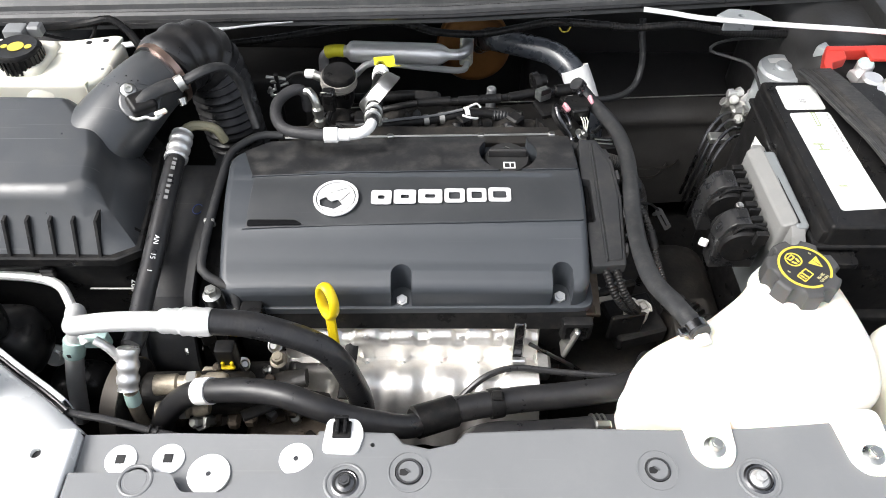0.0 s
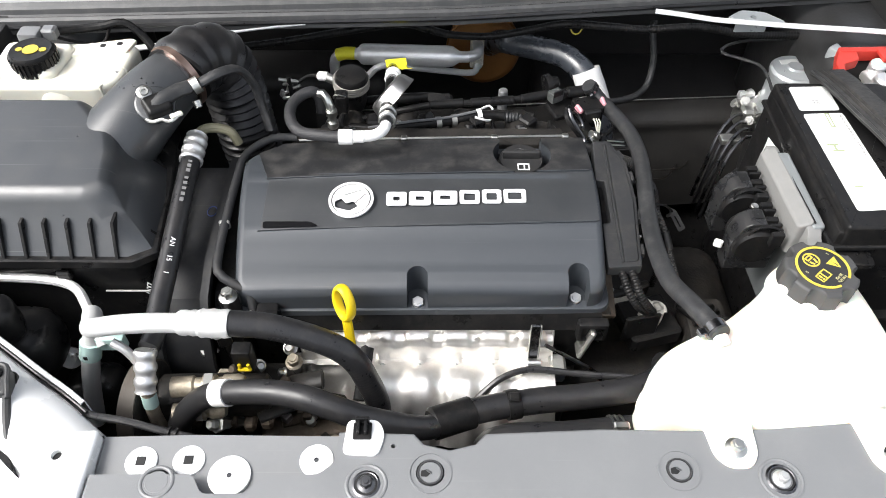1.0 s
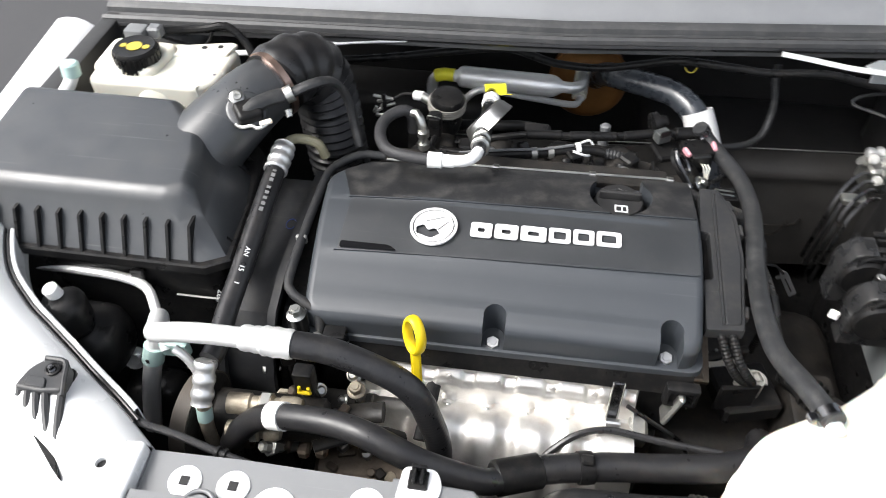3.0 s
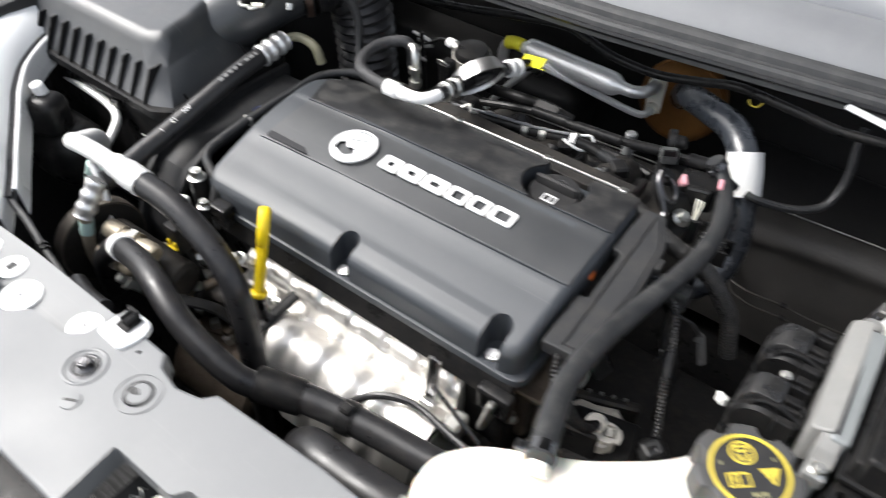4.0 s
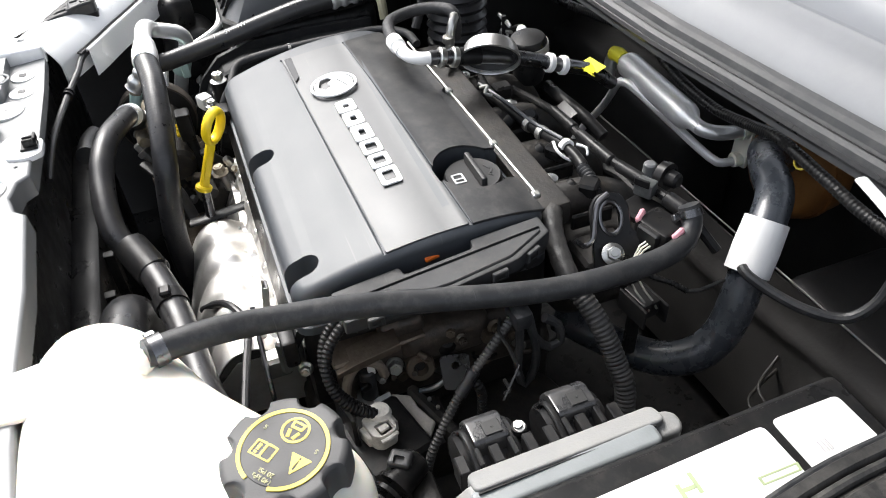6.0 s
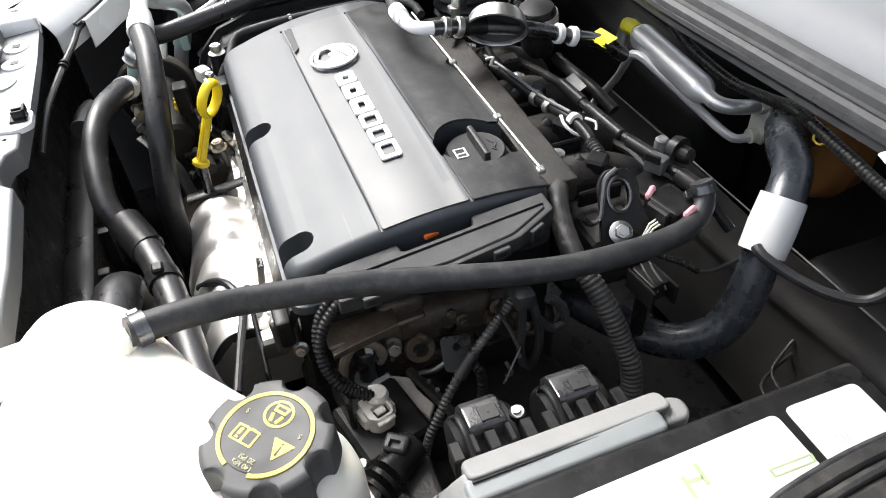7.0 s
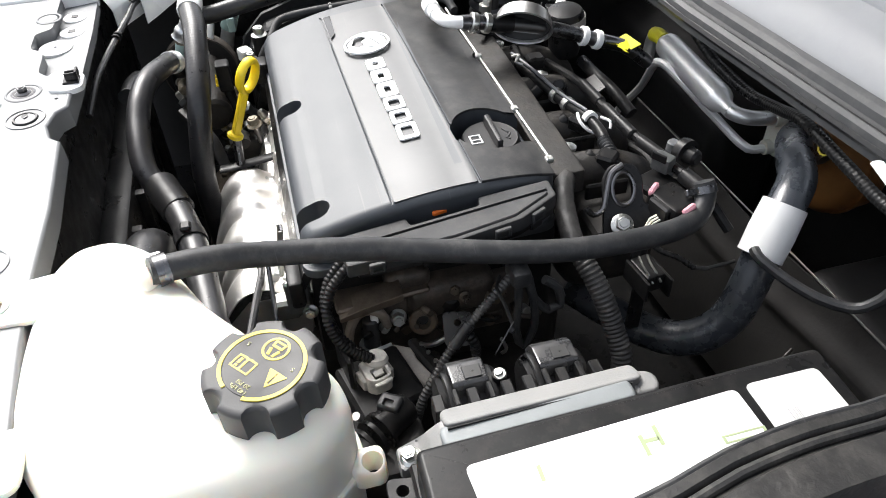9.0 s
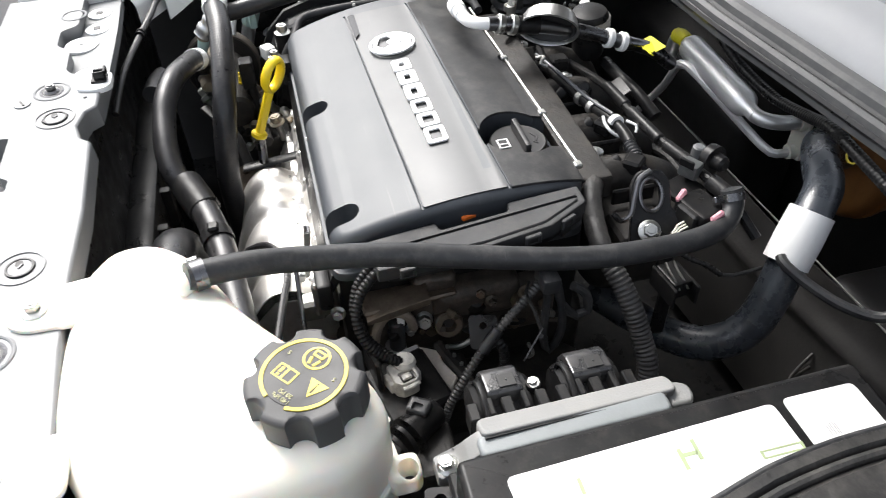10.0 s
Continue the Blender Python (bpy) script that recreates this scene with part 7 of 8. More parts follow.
    part("core", tube([(-0.16, 0.935, 0.77), (-0.045, 0.942, 0.794), (0.05, 0.947, 0.797), (0.15, 0.962, 0.80), (0.20, 0.972, 0.80), (0.24, 0.99, 0.77)], 0.0055, 10), M_PLASTIC, c)
    part("grey_end", rod((0.175, 0.966, 0.801), (0.212, 0.974, 0.80), 0.0095, n=12, chamfer=0.002), M_PLASTIC, c, "black plastic end sleeve")
    part("leaf", box((-0.03, 0.955, 0.80), (0.035, 0.012, 0.002), 0, m=Matrix.Rotation(radians(30), 4, "X")), M_PLASTIC, c)
    part("mid_hose", tube([(-0.15, 0.99, 0.765), (-0.10, 0.985, 0.773), (-0.05, 0.99, 0.773), (-0.01, 1.0, 0.76)], 0.0085, 12), M_PLASTIC, c)
    w = thing("retaining_rod", "thin bright rod along the cover's rear edge", "rod", (0, 0.82, 0.84))
    part("rod", tube([(-0.23, 0.812, 0.8335), (-0.08, 0.8155, 0.8345), (0.05, 0.819, 0.8345), (0.151, 0.822, 0.8345)], 0.0017, 8), M_STEEL, w)
    for x in (-0.08, 0.05, 0.152):
        part("clip", box((x, 0.8172 + 0.026 * x, 0.8345), (0.009, 0.008, 0.006), 0.0012, 1), M_STEEL, w)
    k = thing("vacuum_stub", "grey plastic vacuum stub on the manifold", "stub", (0.077, 1.0, 0.74))
    part("stub", rod((0.0785, 1.0095, 0.715), (0.0785, 1.0125, 0.772), 0.0088, 0.008, 14, chamfer=0.002), M_GREY, k)
    part("arm", tube([(0.01, 0.985, 0.73), (0.045, 0.995, 0.735), (0.085, 0.995, 0.735), (0.13, 0.98, 0.74)], 0.007, 10), M_PLASTIC, k)
    s = thing("throttle_plug", "black valve plug with pink locking tabs", "plug", (0.2, 0.94, 0.76))
    q = box((0.206, 0.940, 0.782), (0.044, 0.036, 0.040), 0.005, 2, m=Matrix.Rotation(radians(15), 4, "Z"))
    body = part("body", q, M_PLASTIC, s)
    # solid black block in place of the shaded opening
    part("cavity", box((0.211, 0.924, 0.789), (0.028, 0.012, 0.022), 0.002, 1, m=Matrix.Rotation(radians(15), 4, "Z")), M_INK_SHADE, body)
    for x, y, rz in ((0.189, 0.926, 35), (0.230, 0.945, 15)):
        part("lock_tab", box((x, y, 0.796), (0.006, 0.016, 0.020), 0.002, 1, m=Matrix.Rotation(radians(rz), 4, "Z") @ Matrix.Rotation(radians(20), 4, "X")), M_PINK, s, "pink lock tab")
    for k2 in range(3):
        part("wire", tube([(0.214 + 0.004 * k2, 0.918, 0.787), (0.216 + 0.004 * k2, 0.910, 0.786), (0.219 + 0.002 * k2, 0.903, 0.775), (0.222, 0.90, 0.74)], 0.0012, 6), M_CREAM, s)
    part("boot", rod((0.222, 0.904, 0.768), (0.223, 0.90, 0.735), 0.008, n=12), M_RUBBER, s)
    g = thing("clear_plug", "pale translucent plug on a black bracket", "plug", (0.155, 0.955, 0.79))
    part("plug", box((0.155, 0.952, 0.806), (0.022, 0.017, 0.018), 0.003, 2, m=Matrix.Rotation(radians(30), 4, "Z")), mat("pale_translucent_plastic", (0.085, 0.09, 0.088), 0.35, var=0.6, scale=90, dust=((0.02, 0.02, 0.02), 0.8, 120)), g)
    part("rib", box((0.158, 0.944, 0.816), (0.018, 0.003, 0.010), 0.001, 1, m=Matrix.Rotation(radians(30), 4, "Z")), M_PLASTIC, g)
    part("collar", lathe([(0.011, -0.005), (0.0165, -0.005), (0.0165, 0.005), (0.011, 0.005)], (0.146, 0.982, 0.806), (0.9, 0.3, 0.1), 24), M_PLASTIC, g)
    part("cap", rod((0.146, 0.982, 0.806), (0.164, 0.988, 0.808), 0.0105, 0.009, 16, chamfer=0.003), M_PLASTIC, g)
    part("bracket", box((0.17, 0.945, 0.785), (0.05, 0.04, 0.012), 0.003, 1, m=Matrix.Rotation(radians(20), 4, "Z")), M_PLASTIC, g)
    br = thing("lifting_eye", "black steel lifting eye bracket with a bright bolt", "bracket", (0.19, 0.88, 0.74))
    m = Matrix.Translation((0.184, 0.893, 0.797)) @ Matrix.Rotation(radians(78), 4, "Z") @ Matrix.Rotation(radians(50), 4, "X")
    b = cut(prism(rounded([(-0.024, -0.052), (0.028, -0.052), (0.028, -0.012), (0.021, -0.008), (0.021, 0.018), (0.012, 0.032), (-0.012, 0.032), (-0.021, 0.018), (-0.021, -0.01)], 0.010, 4), -0.003, 0.003, 0.001, 1), box((0, 0.006, 0), (0.020, 0.032, 0.02), 0.0095, 4))
    b.transform(m)
    part("plate", b, M_PLASTIC, br)
    rim = tube([(0.0115 * math.cos(q), 0.006 + 0.0175 * math.sin(q), 0.003) for q in (2 * math.pi * k / 24 for k in range(25))], 0.0022, 8, 0.004)
    rim.transform(m)
    part("eye_rim", rim, M_DARKSTEEL, br)
    hook = tube([(-0.040, -0.012, 0.004), (-0.032, -0.020, 0.004), (-0.022, -0.014, 0.004), (-0.018, 0.002, 0.004), (-0.012, 0.022, 0.004), (0.0, 0.031, 0.004)], 0.003, 8, 0.004)
    hook.transform(m)
    part("hook_edge", hook, M_DARKSTEEL, br)
    part("bolt", hex_head((0.210, 0.883, 0.779), (0.6, -0.2, 0.75), 0.0078, 0.006, 0.0118), M_STEEL, br)
    part("foot", box((0.180, 0.888, 0.750), (0.05, 0.06, 0.03), 0.004, 1), M_GRIME, br)


def build_right_engine():
    """Cylinder head end, thermostat housing, plugs and looms."""
    t = thing("thermostat_housing", "tarnished metal thermostat housing on the head's end", "housing", (0.2, 0.65, 0.62))
    b = bmesh.new()
    box((0.190, 0.655, 0.70), (0.04, 0.15, 0.09), 0.010, 3, bm=b)
    box((0.196, 0.70, 0.73), (0.05, 0.10, 0.05), 0.016, 4, bm=b)
    part("casting", b, M_HEADGRIME, t)
    part("arm", extrude_yz([(0.578, 0.744), (0.60, 0.748), (0.645, 0.758), (0.645, 0.768), (0.60, 0.757), (0.578, 0.750)], 0.205, 0.232, 0.001), M_BROWNMETAL, t, "pale brown bracket arm")
    part("arch", tube([(0.222, 0.583, 0.70), (0.222, 0.588, 0.725), (0.222, 0.598, 0.742), (0.222, 0.611, 0.744), (0.222, 0.622, 0.735), (0.221, 0.627, 0.715)], 0.0052, 10, 0.006), mat("dusty_beige_metal", (0.34, 0.29, 0.24), 0.55, 0.4, var=0.35, scale=60, dust=((0.1, 0.08, 0.06), 0.5, 50)), t, "arched beige pipe")
    part("sensor_body", rod((0.222, 0.608, 0.690), (0.219, 0.609, 0.729), 0.0092, 0.0085, 14, chamfer=0.002), M_BLOCKGREY, t)
    part("sensor_cap", rod((0.221, 0.6055, 0.685), (0.222, 0.6055, 0.692), 0.012, n=14), M_ALUDULL, t)
    part("white_tag", box((0.232, 0.619, 0.690), (0.008, 0.020, 0.007), 0.001, 1, m=Matrix.Rotation(radians(15), 4, "X")), M_WHITE, t, "small white plastic tag")
    part("spade_terminal", box((0.222, 0.6135, 0.731), (0.004, 0.008, 0.014), 0.001, 1), M_WHITE, t)
    part("boss", lathe([(0, 0), (0.0175, 0), (0.016, 0.010), (0.0155, 0.022), (0.0135, 0.024), (0.008, 0.024), (0.0065, 0.014), (0, 0.014)], (0.208, 0.667, 0.708), (0.92, -0.12, 0.38), 24), M_BROWNMETAL, t, "brown threaded boss")
    # black disc at the bore's bottom, its shade put into the colour
    part("boss_hole", lathe([(0, 0), (0.0062, 0), (0.0062, 0.001), (0, 0.001)], Vector((0.208, 0.667, 0.708)) + Vector((0.92, -0.12, 0.38)).normalized() * 0.0146, (0.92, -0.12, 0.38), 16), M_INK_SHADE, t)
    part("head_bolt", hex_head((0.214, 0.640, 0.717), (0.9, -0.1, 0.4), 0.0075, 0.009, 0.0095), M_ALUDULL, t)
    part("black_knob", lathe([(0, 0), (0.013, 0), (0.015, 0.008), (0.013, 0.016), (0.008, 0.021), (0, 0.022)], (0.205, 0.697, 0.718), (0.6, 0.05, 0.8), 20), M_PLASTIC, t)
    part("ledge", box((0.205, 0.625, 0.752), (0.035, 0.10, 0.006), 0.002, 1, m=Matrix.Rotation(radians(4), 4, "Z")), M_BROWNMETAL, t, "dusty casting ledge")
    part("hump", box((0.196, 0.655, 0.757), (0.03, 0.05, 0.03), 0.010, 3), M_HEADGRIME, t)
    lb = cut(prism(rounded([(-0.014, -0.020), (0.014, -0.020), (0.016, 0.018), (-0.016, 0.018)], 0.006, 3), 0, 0.003), lathe([(0, -0.01), (0.0042, -0.01), (0.0042, 0.01), (0, 0.01)], (0.0, 0.006, 0), n=14))
    lb.transform(Matrix.Translation((0.236, 0.700, 0.705)) @ Matrix.Rotation(radians(78), 4, "Z") @ Matrix.Rotation(radians(55), 4, "X"))
    part("loom_bracket", lb, M_DARKSTEEL, t, "grey steel loom bracket")
    nudge(t, -0.024, 0.005, -0.027)
    p = thing("coil_plug", "pale plastic plug on a black bracket", "plug", (0.27, 0.605, 0.67))
    pale = mat("pale_grey_plastic", (0.68, 0.66, 0.61), 0.45, var=0.25, scale=90, dust=((0.05, 0.04, 0.03), 0.6, 60))
    m = Matrix.Translation((0.276, 0.607, 0.694)) @ Matrix.Rotation(radians(18), 4, "Z") @ Matrix.Scale(0.86, 4)

    def at(b):
        b.transform(m)
        return b

    shell = cut(prism(rounded([(-0.017, -0.014), (0.010, -0.016), (0.018, -0.009), (0.019, 0.010), (0.010, 0.015), (-0.017, 0.013)], 0.004, 3), -0.012, 0.0125, 0.002, 2), box((0.008, 0.001, 0.012), (0.016, 0.018, 0.010), 0.001, 1))
    part("body", at(shell), pale, p)
    # black sheet on the window's floor, shade by colour
    part("window", at(box((0.008, 0.001, 0.0065), (0.0155, 0.0175, 0.001), 0)), M_INK_SHADE, p)
    part("latch", at(box((0.008, 0.0, 0.011), (0.0075, 0.012, 0.004), 0.0012, 2)), pale, p)
    for y in (-0.0165, 0.0155):
        part("side_ear", at(prism(rounded([(-0.012, y - 0.004), (0.006, y - 0.003), (0.008, y + 0.004), (-0.012, y + 0.004)], 0.002, 2), -0.010, 0.006, 0.0012, 1)), pale, p)
    part("front_lip", at(tube([(0.019, -0.010, 0.006), (0.0215, 0.0, 0.008), (0.019, 0.010, 0.006)], 0.0028, 8, 0.004)), pale, p)
    part("collar", lathe([(0, 0), (0.0112, 0), (0.012, 0.0035), (0.010, 0.008), (0.0065, 0.0085), (0, 0.0085)], (0.266, 0.610, 0.702), (-0.15, 0.1, 1), 20), pale, p)
    part("bracket", box((0.275, 0.610, 0.668), (0.075, 0.070, 0.03), 0.004, 1, m=Matrix.Rotation(radians(15), 4, "Z")), M_PLASTIC, p)
    part("upstand", box((0.255, 0.580, 0.700), (0.05, 0.006, 0.05), 0.004, 1, m=Matrix.Rotation(radians(10), 4, "Z")), M_PLASTIC, p)
    nudge(p, -0.010, 0.0, 0.003)
    pl = thing("gearbox_bracket", "pale dusty metal bracket plate", "bracket", (0.26, 0.65, 0.65))
    b = prism([(0.236, 0.632), (0.252, 0.628), (0.278, 0.640), (0.300, 0.652), (0.286, 0.662), (0.262, 0.652), (0.246, 0.650)], 0.686, 0.692, 0.0015, 1)
    part("plate", b, mat("dusty_bracket_metal", (0.68, 0.63, 0.55), 0.6, 0.2, var=0.3, scale=70, dust=((0.16, 0.12, 0.09), 0.35, 60)), pl)
    part("web", box((0.272, 0.664, 0.672), (0.075, 0.012, 0.05), 0.003, 1, m=Matrix.Rotation(radians(20), 4, "Z")), M_GRIME, pl)
    for k in range(4):
        part("rivet", rod((0.25 + 0.013 * k, 0.660 + 0.0045 * k, 0.697), (0.25 + 0.013 * k, 0.660 + 0.0045 * k, 0.700), 0.0022, n=8), M_ALUDULL, pl)
    part("stand", box((0.27, 0.655, 0.63), (0.06, 0.05, 0.09), 0.004, 1), M_GRIME, pl)
    nudge(pl, -0.026, 0.002, -0.02)
    a = thing("manifold_stay", "bright metal stay plate with a black clip", "bracket", (0.19, 0.535, 0.72))
    part("plate", box((0.162, 0.546, 0.722), (0.008, 0.026, 0.06), 0.003, 1, m=Matrix.Rotation(radians(12), 4, "Y")), M_ALUDULL, a)
    part("clip", cut(box((0.167, 0.546, 0.745), (0.040, 0.016, 0.036), 0.005, 2), box((0.167, 0.538, 0.745), (0.028, 0.010, 0.024), 0)), M_PLASTIC, a)
    part("rod", tube([(0.105, 0.521, 0.746), (0.118, 0.520, 0.736), (0.150, 0.519, 0.710), (0.177, 0.518, 0.687), (0.19, 0.518, 0.66)], 0.0026, 10), M_DARKSTEEL, a)
    part("bolt", hex_head((0.180, 0.556, 0.715), (0.9, -0.2, 0.3), 0.0058, 0.005, 0.008), M_STEEL, a)
    # small grimy castings, studs and clips on the head's end
    f = thing("head_end_fittings", "grimy brown studs, bolts and lugs on the head's end", "fittings", (0.22, 0.7, 0.66))
    part("backing", box((0.196, 0.735, 0.70), (0.03, 0.12, 0.08), 0.012, 3), M_HEADGRIME, f)
    rnd = random.Random(21)
    for k in range(26):
        p0 = Vector((rnd.uniform(0.203, 0.225), rnd.uniform(0.60, 0.79), rnd.uniform(0.665, 0.748)))
        d = Vector((1, rnd.uniform(-0.5, 0.5), rnd.uniform(-0.1, 0.7))).normalized()
        r = rnd.uniform(0.0035, 0.0075)
        if k % 4 == 0:
            q, nm = hex_head(p0, d, r, 0.006, r * 1.5), "bolt"
        elif k % 4 == 1:
            q, nm = rod(p0 - d * 0.02, p0 + d * rnd.uniform(0.004, 0.014), r, n=10, chamfer=0.001), "stud"
        elif k % 4 == 2:
            q, nm = box(p0, (0.016, rnd.uniform(0.008, 0.024), rnd.uniform(0.006, 0.014)), 0.003, 2, m=Matrix.Rotation(rnd.uniform(-0.6, 0.6), 4, "X")), "lug"
        else:
            e = Vector((0.004, rnd.uniform(-0.03, 0.03), rnd.uniform(-0.02, 0.012)))
            q, nm = tube([p0 - d * 0.012, p0 + d * 0.008, p0 + d * 0.010 + e * 0.6, p0 + e], r * 0.55, 8, 0.005), "pipe"
        part(nm, q, (M_ALUDULL, M_BROWNMETAL, M_HEADGRIME, M_PLASTIC, M_BROWNMETAL)[k % 5], f)
    nudge(f, -0.024, 0.005, -0.027)
    # looms
    t = thing("engine_loom", "black corrugated wiring loom dropping past the battery", "wiring loom", (0.28, 0.82, 0.7))
    part("conduit", tube([(0.235, 0.818, 0.79), (0.260, 0.828, 0.772), (0.279, 0.836, 0.751), (0.296, 0.844, 0.721), (0.312, 0.848, 0.693), (0.328, 0.842, 0.64)], 0.0110, 16, rib=0.0010, pitch=0.0048), M_CONDUIT, t)
    part("taped_end", tube([(0.138, 0.850, 0.800), (0.158, 0.838, 0.806), (0.180, 0.828, 0.805), (0.205, 0.823, 0.796), (0.24, 0.819, 0.786)], 0.0112, 14, 0.006, rib=0.0004, pitch=0.017), M_FOLD, t, "tape-wrapped end")
    t = thing("sensor_loom", "thin black corrugated loom to the sensor plugs", "wiring loom", (0.29, 0.68, 0.72))
    part("conduit", tube([(0.235, 0.752, 0.79), (0.256, 0.750, 0.792), (0.273, 0.727, 0.785), (0.287, 0.697, 0.766), (0.295, 0.675, 0.742), (0.304, 0.658, 0.722), (0.312, 0.643, 0.70), (0.315, 0.635, 0.67)], 0.0047, 12, rib=0.0010, pitch=0.0040), M_CONDUIT, t)
    part("tape", tube([(0.287, 0.697, 0.766), (0.294, 0.680, 0.748)], 0.0058, 12, 0.006), M_RUBBER, t)
    part("branch", tube([(0.287, 0.69, 0.762), (0.295, 0.70, 0.745), (0.297, 0.70, 0.70), (0.296, 0.70, 0.64)], 0.0052, 10, rib=0.0009, pitch=0.0042), M_PLASTIC, t)
    t = thing("coil_loom", "pair of black corrugated conduits below the harness cover", "wiring loom", (0.23, 0.6, 0.72))
    for dx in (0.0, 0.013):
        part("conduit", tube([(0.202 + dx, 0.604, 0.802), (0.206 + dx, 0.592, 0.796), (0.214 + dx, 0.577, 0.781), (0.227 + dx, 0.571, 0.762), (0.243 + dx * 0.7, 0.577, 0.741), (0.251 + dx * 0.4, 0.592, 0.722), (0.258, 0.606, 0.712)], 0.0055, 12, rib=0.0009, pitch=0.0042), M_PLASTIC, t)
    t = thing("manifold_loom", "drooping dusty wiring loops behind the hose", "wiring loom", (0.26, 0.76, 0.74))
    part("loop", tube([(0.262, 0.752, 0.80), (0.264, 0.762, 0.785), (0.265, 0.768, 0.758), (0.265, 0.785, 0.737), (0.265, 0.797, 0.742), (0.264, 0.793, 0.765), (0.262, 0.779, 0.778)], 0.0048, 10), M_OLDRUBBER, t)
    part("inner_loop", tube([(0.264, 0.760, 0.79), (0.266, 0.769, 0.75), (0.266, 0.770, 0.715), (0.266, 0.760, 0.692), (0.265, 0.752, 0.715), (0.264, 0.753, 0.76), (0.262, 0.752, 0.79)], 0.0044, 10), M_OLDRUBBER, t)
    part("knot", box((0.262, 0.752, 0.795), (0.03, 0.02, 0.02), 0.006, 2), M_OLDRUBBER, t)
    part("lug", tube([(0.27, 0.735, 0.715), (0.272, 0.740, 0.70), (0.268, 0.737, 0.69)], 0.002, 6, 0.004), M_ALU, t)
    t = thing("stamped_clip", "dull grey stamped metal clip hanging beside the loom", "clip", (0.31, 0.723, 0.763))
    m = Matrix.Translation((0.3098, 0.7233, 0.7629)) @ Matrix(((-0.483, 0.616, -0.62), (0.65, -0.223, -0.727), (0.586, 0.755, 0.295))).to_4x4()
    b = cut(prism(rounded([(-0.018, -0.006), (0.014, -0.005), (0.019, 0.0), (0.014, 0.006), (-0.016, 0.006)], 0.003, 3), -0.0006, 0.0006), box((-0.003, 0, 0), (0.018, 0.0025, 0.01), 0), lathe([(0, -0.01), (0.002, -0.01), (0.002, 0.01), (0, 0.01)], (0.0135, 0, 0), n=12))
    b.transform(m)
    part("plate", b, M_BLOCKGREY, t)
    b = rod((0.010, -0.012, -0.003), (0.010, -0.002, -0.002), 0.0028, n=10, chamfer=0.0006)
    b.transform(m)
    part("pin", b, M_BLOCKGREY, t)
    part("hanger", tube([(0.302, 0.733, 0.772), (0.290, 0.730, 0.785), (0.27, 0.728, 0.79), (0.258, 0.735, 0.791)], 0.0018, 6), M_PLASTIC, t)
    t = thing("inline_plug", "black inline connector with ribbed grips", "plug", (0.33, 0.60, 0.66))
    part("barrel", rod((0.312, 0.628, 0.700), (0.335, 0.598, 0.703), 0.0155, n=18, chamfer=0.003), M_PLASTIC, t)
    for k in range(4):
        part("grip_ring", rod((0.334 + 0.006 * k, 0.601 - 0.0085 * k, 0.7028), (0.3365 + 0.006 * k, 0.5975 - 0.0085 * k, 0.7030), 0.0195 - 0.0008 * k, n=18), M_PLASTIC, t)
    part("shell", box((0.362, 0.560, 0.700), (0.05, 0.045, 0.040), 0.008, 2, m=Matrix.Rotation(radians(-35), 4, "Z")), M_PLASTIC, t)
    cap = cut(box((0.318, 0.612, 0.712), (0.018, 0.022, 0.020), 0.004, 3, m=Matrix.Rotation(radians(-35), 4, "Z")), box((0.320, 0.610, 0.722), (0.008, 0.010, 0.008), 0.001, 1, m=Matrix.Rotation(radians(-35), 4, "Z")))
    part("square_cap", cap, M_BLOCKGREY, t)
    part("mount", box((0.345, 0.60, 0.645), (0.06, 0.08, 0.09), 0.008, 2), M_GRIME, t)
    part("pin", rod((0.331, 0.582, 0.722), (0.333, 0.579, 0.730), 0.004, n=10), M_STEEL, t)
    t = thing("relay_block", "black plug block on a slanted bracket", "plug", (0.25, 0.89, 0.70))
    part("block", box((0.252, 0.895, 0.745), (0.034, 0.022, 0.022), 0.003, 2, m=Matrix.Rotation(radians(8), 4, "Z")), M_PLASTIC, t)
    for k in range(2):
        part("wire_bail", tube([(0.238, 0.892 + 0.009 * k, 0.757), (0.252, 0.889 + 0.009 * k, 0.758), (0.264, 0.890 + 0.009 * k, 0.756), (0.270, 0.893 + 0.009 * k, 0.748)], 0.0013, 6, 0.005), M_STEEL, t)
    for y in (0.883, 0.908):
        part("side_plate", box((0.256, y, 0.742), (0.042, 0.003, 0.026), 0.003, 1, m=Matrix.Rotation(radians(8), 4, "Z")), M_PLASTIC, t)
    part("post", box((0.244, 0.897, 0.695), (0.010, 0.016, 0.08), 0.003, 1), M_PLASTIC, t)
    part("lead", tube([(0.233, 0.905, 0.767), (0.241, 0.915, 0.761), (0.25, 0.93, 0.756), (0.26, 0.945, 0.747)], 0.0034, 10, rib=0.0006, pitch=0.004), M_PLASTIC, t)
    part("bare_lead", tube([(0.26, 0.945, 0.747), (0.26, 0.96, 0.742), (0.259, 0.975, 0.742), (0.25, 1.0, 0.733)], 0.0022, 8), M_FOLD, t)


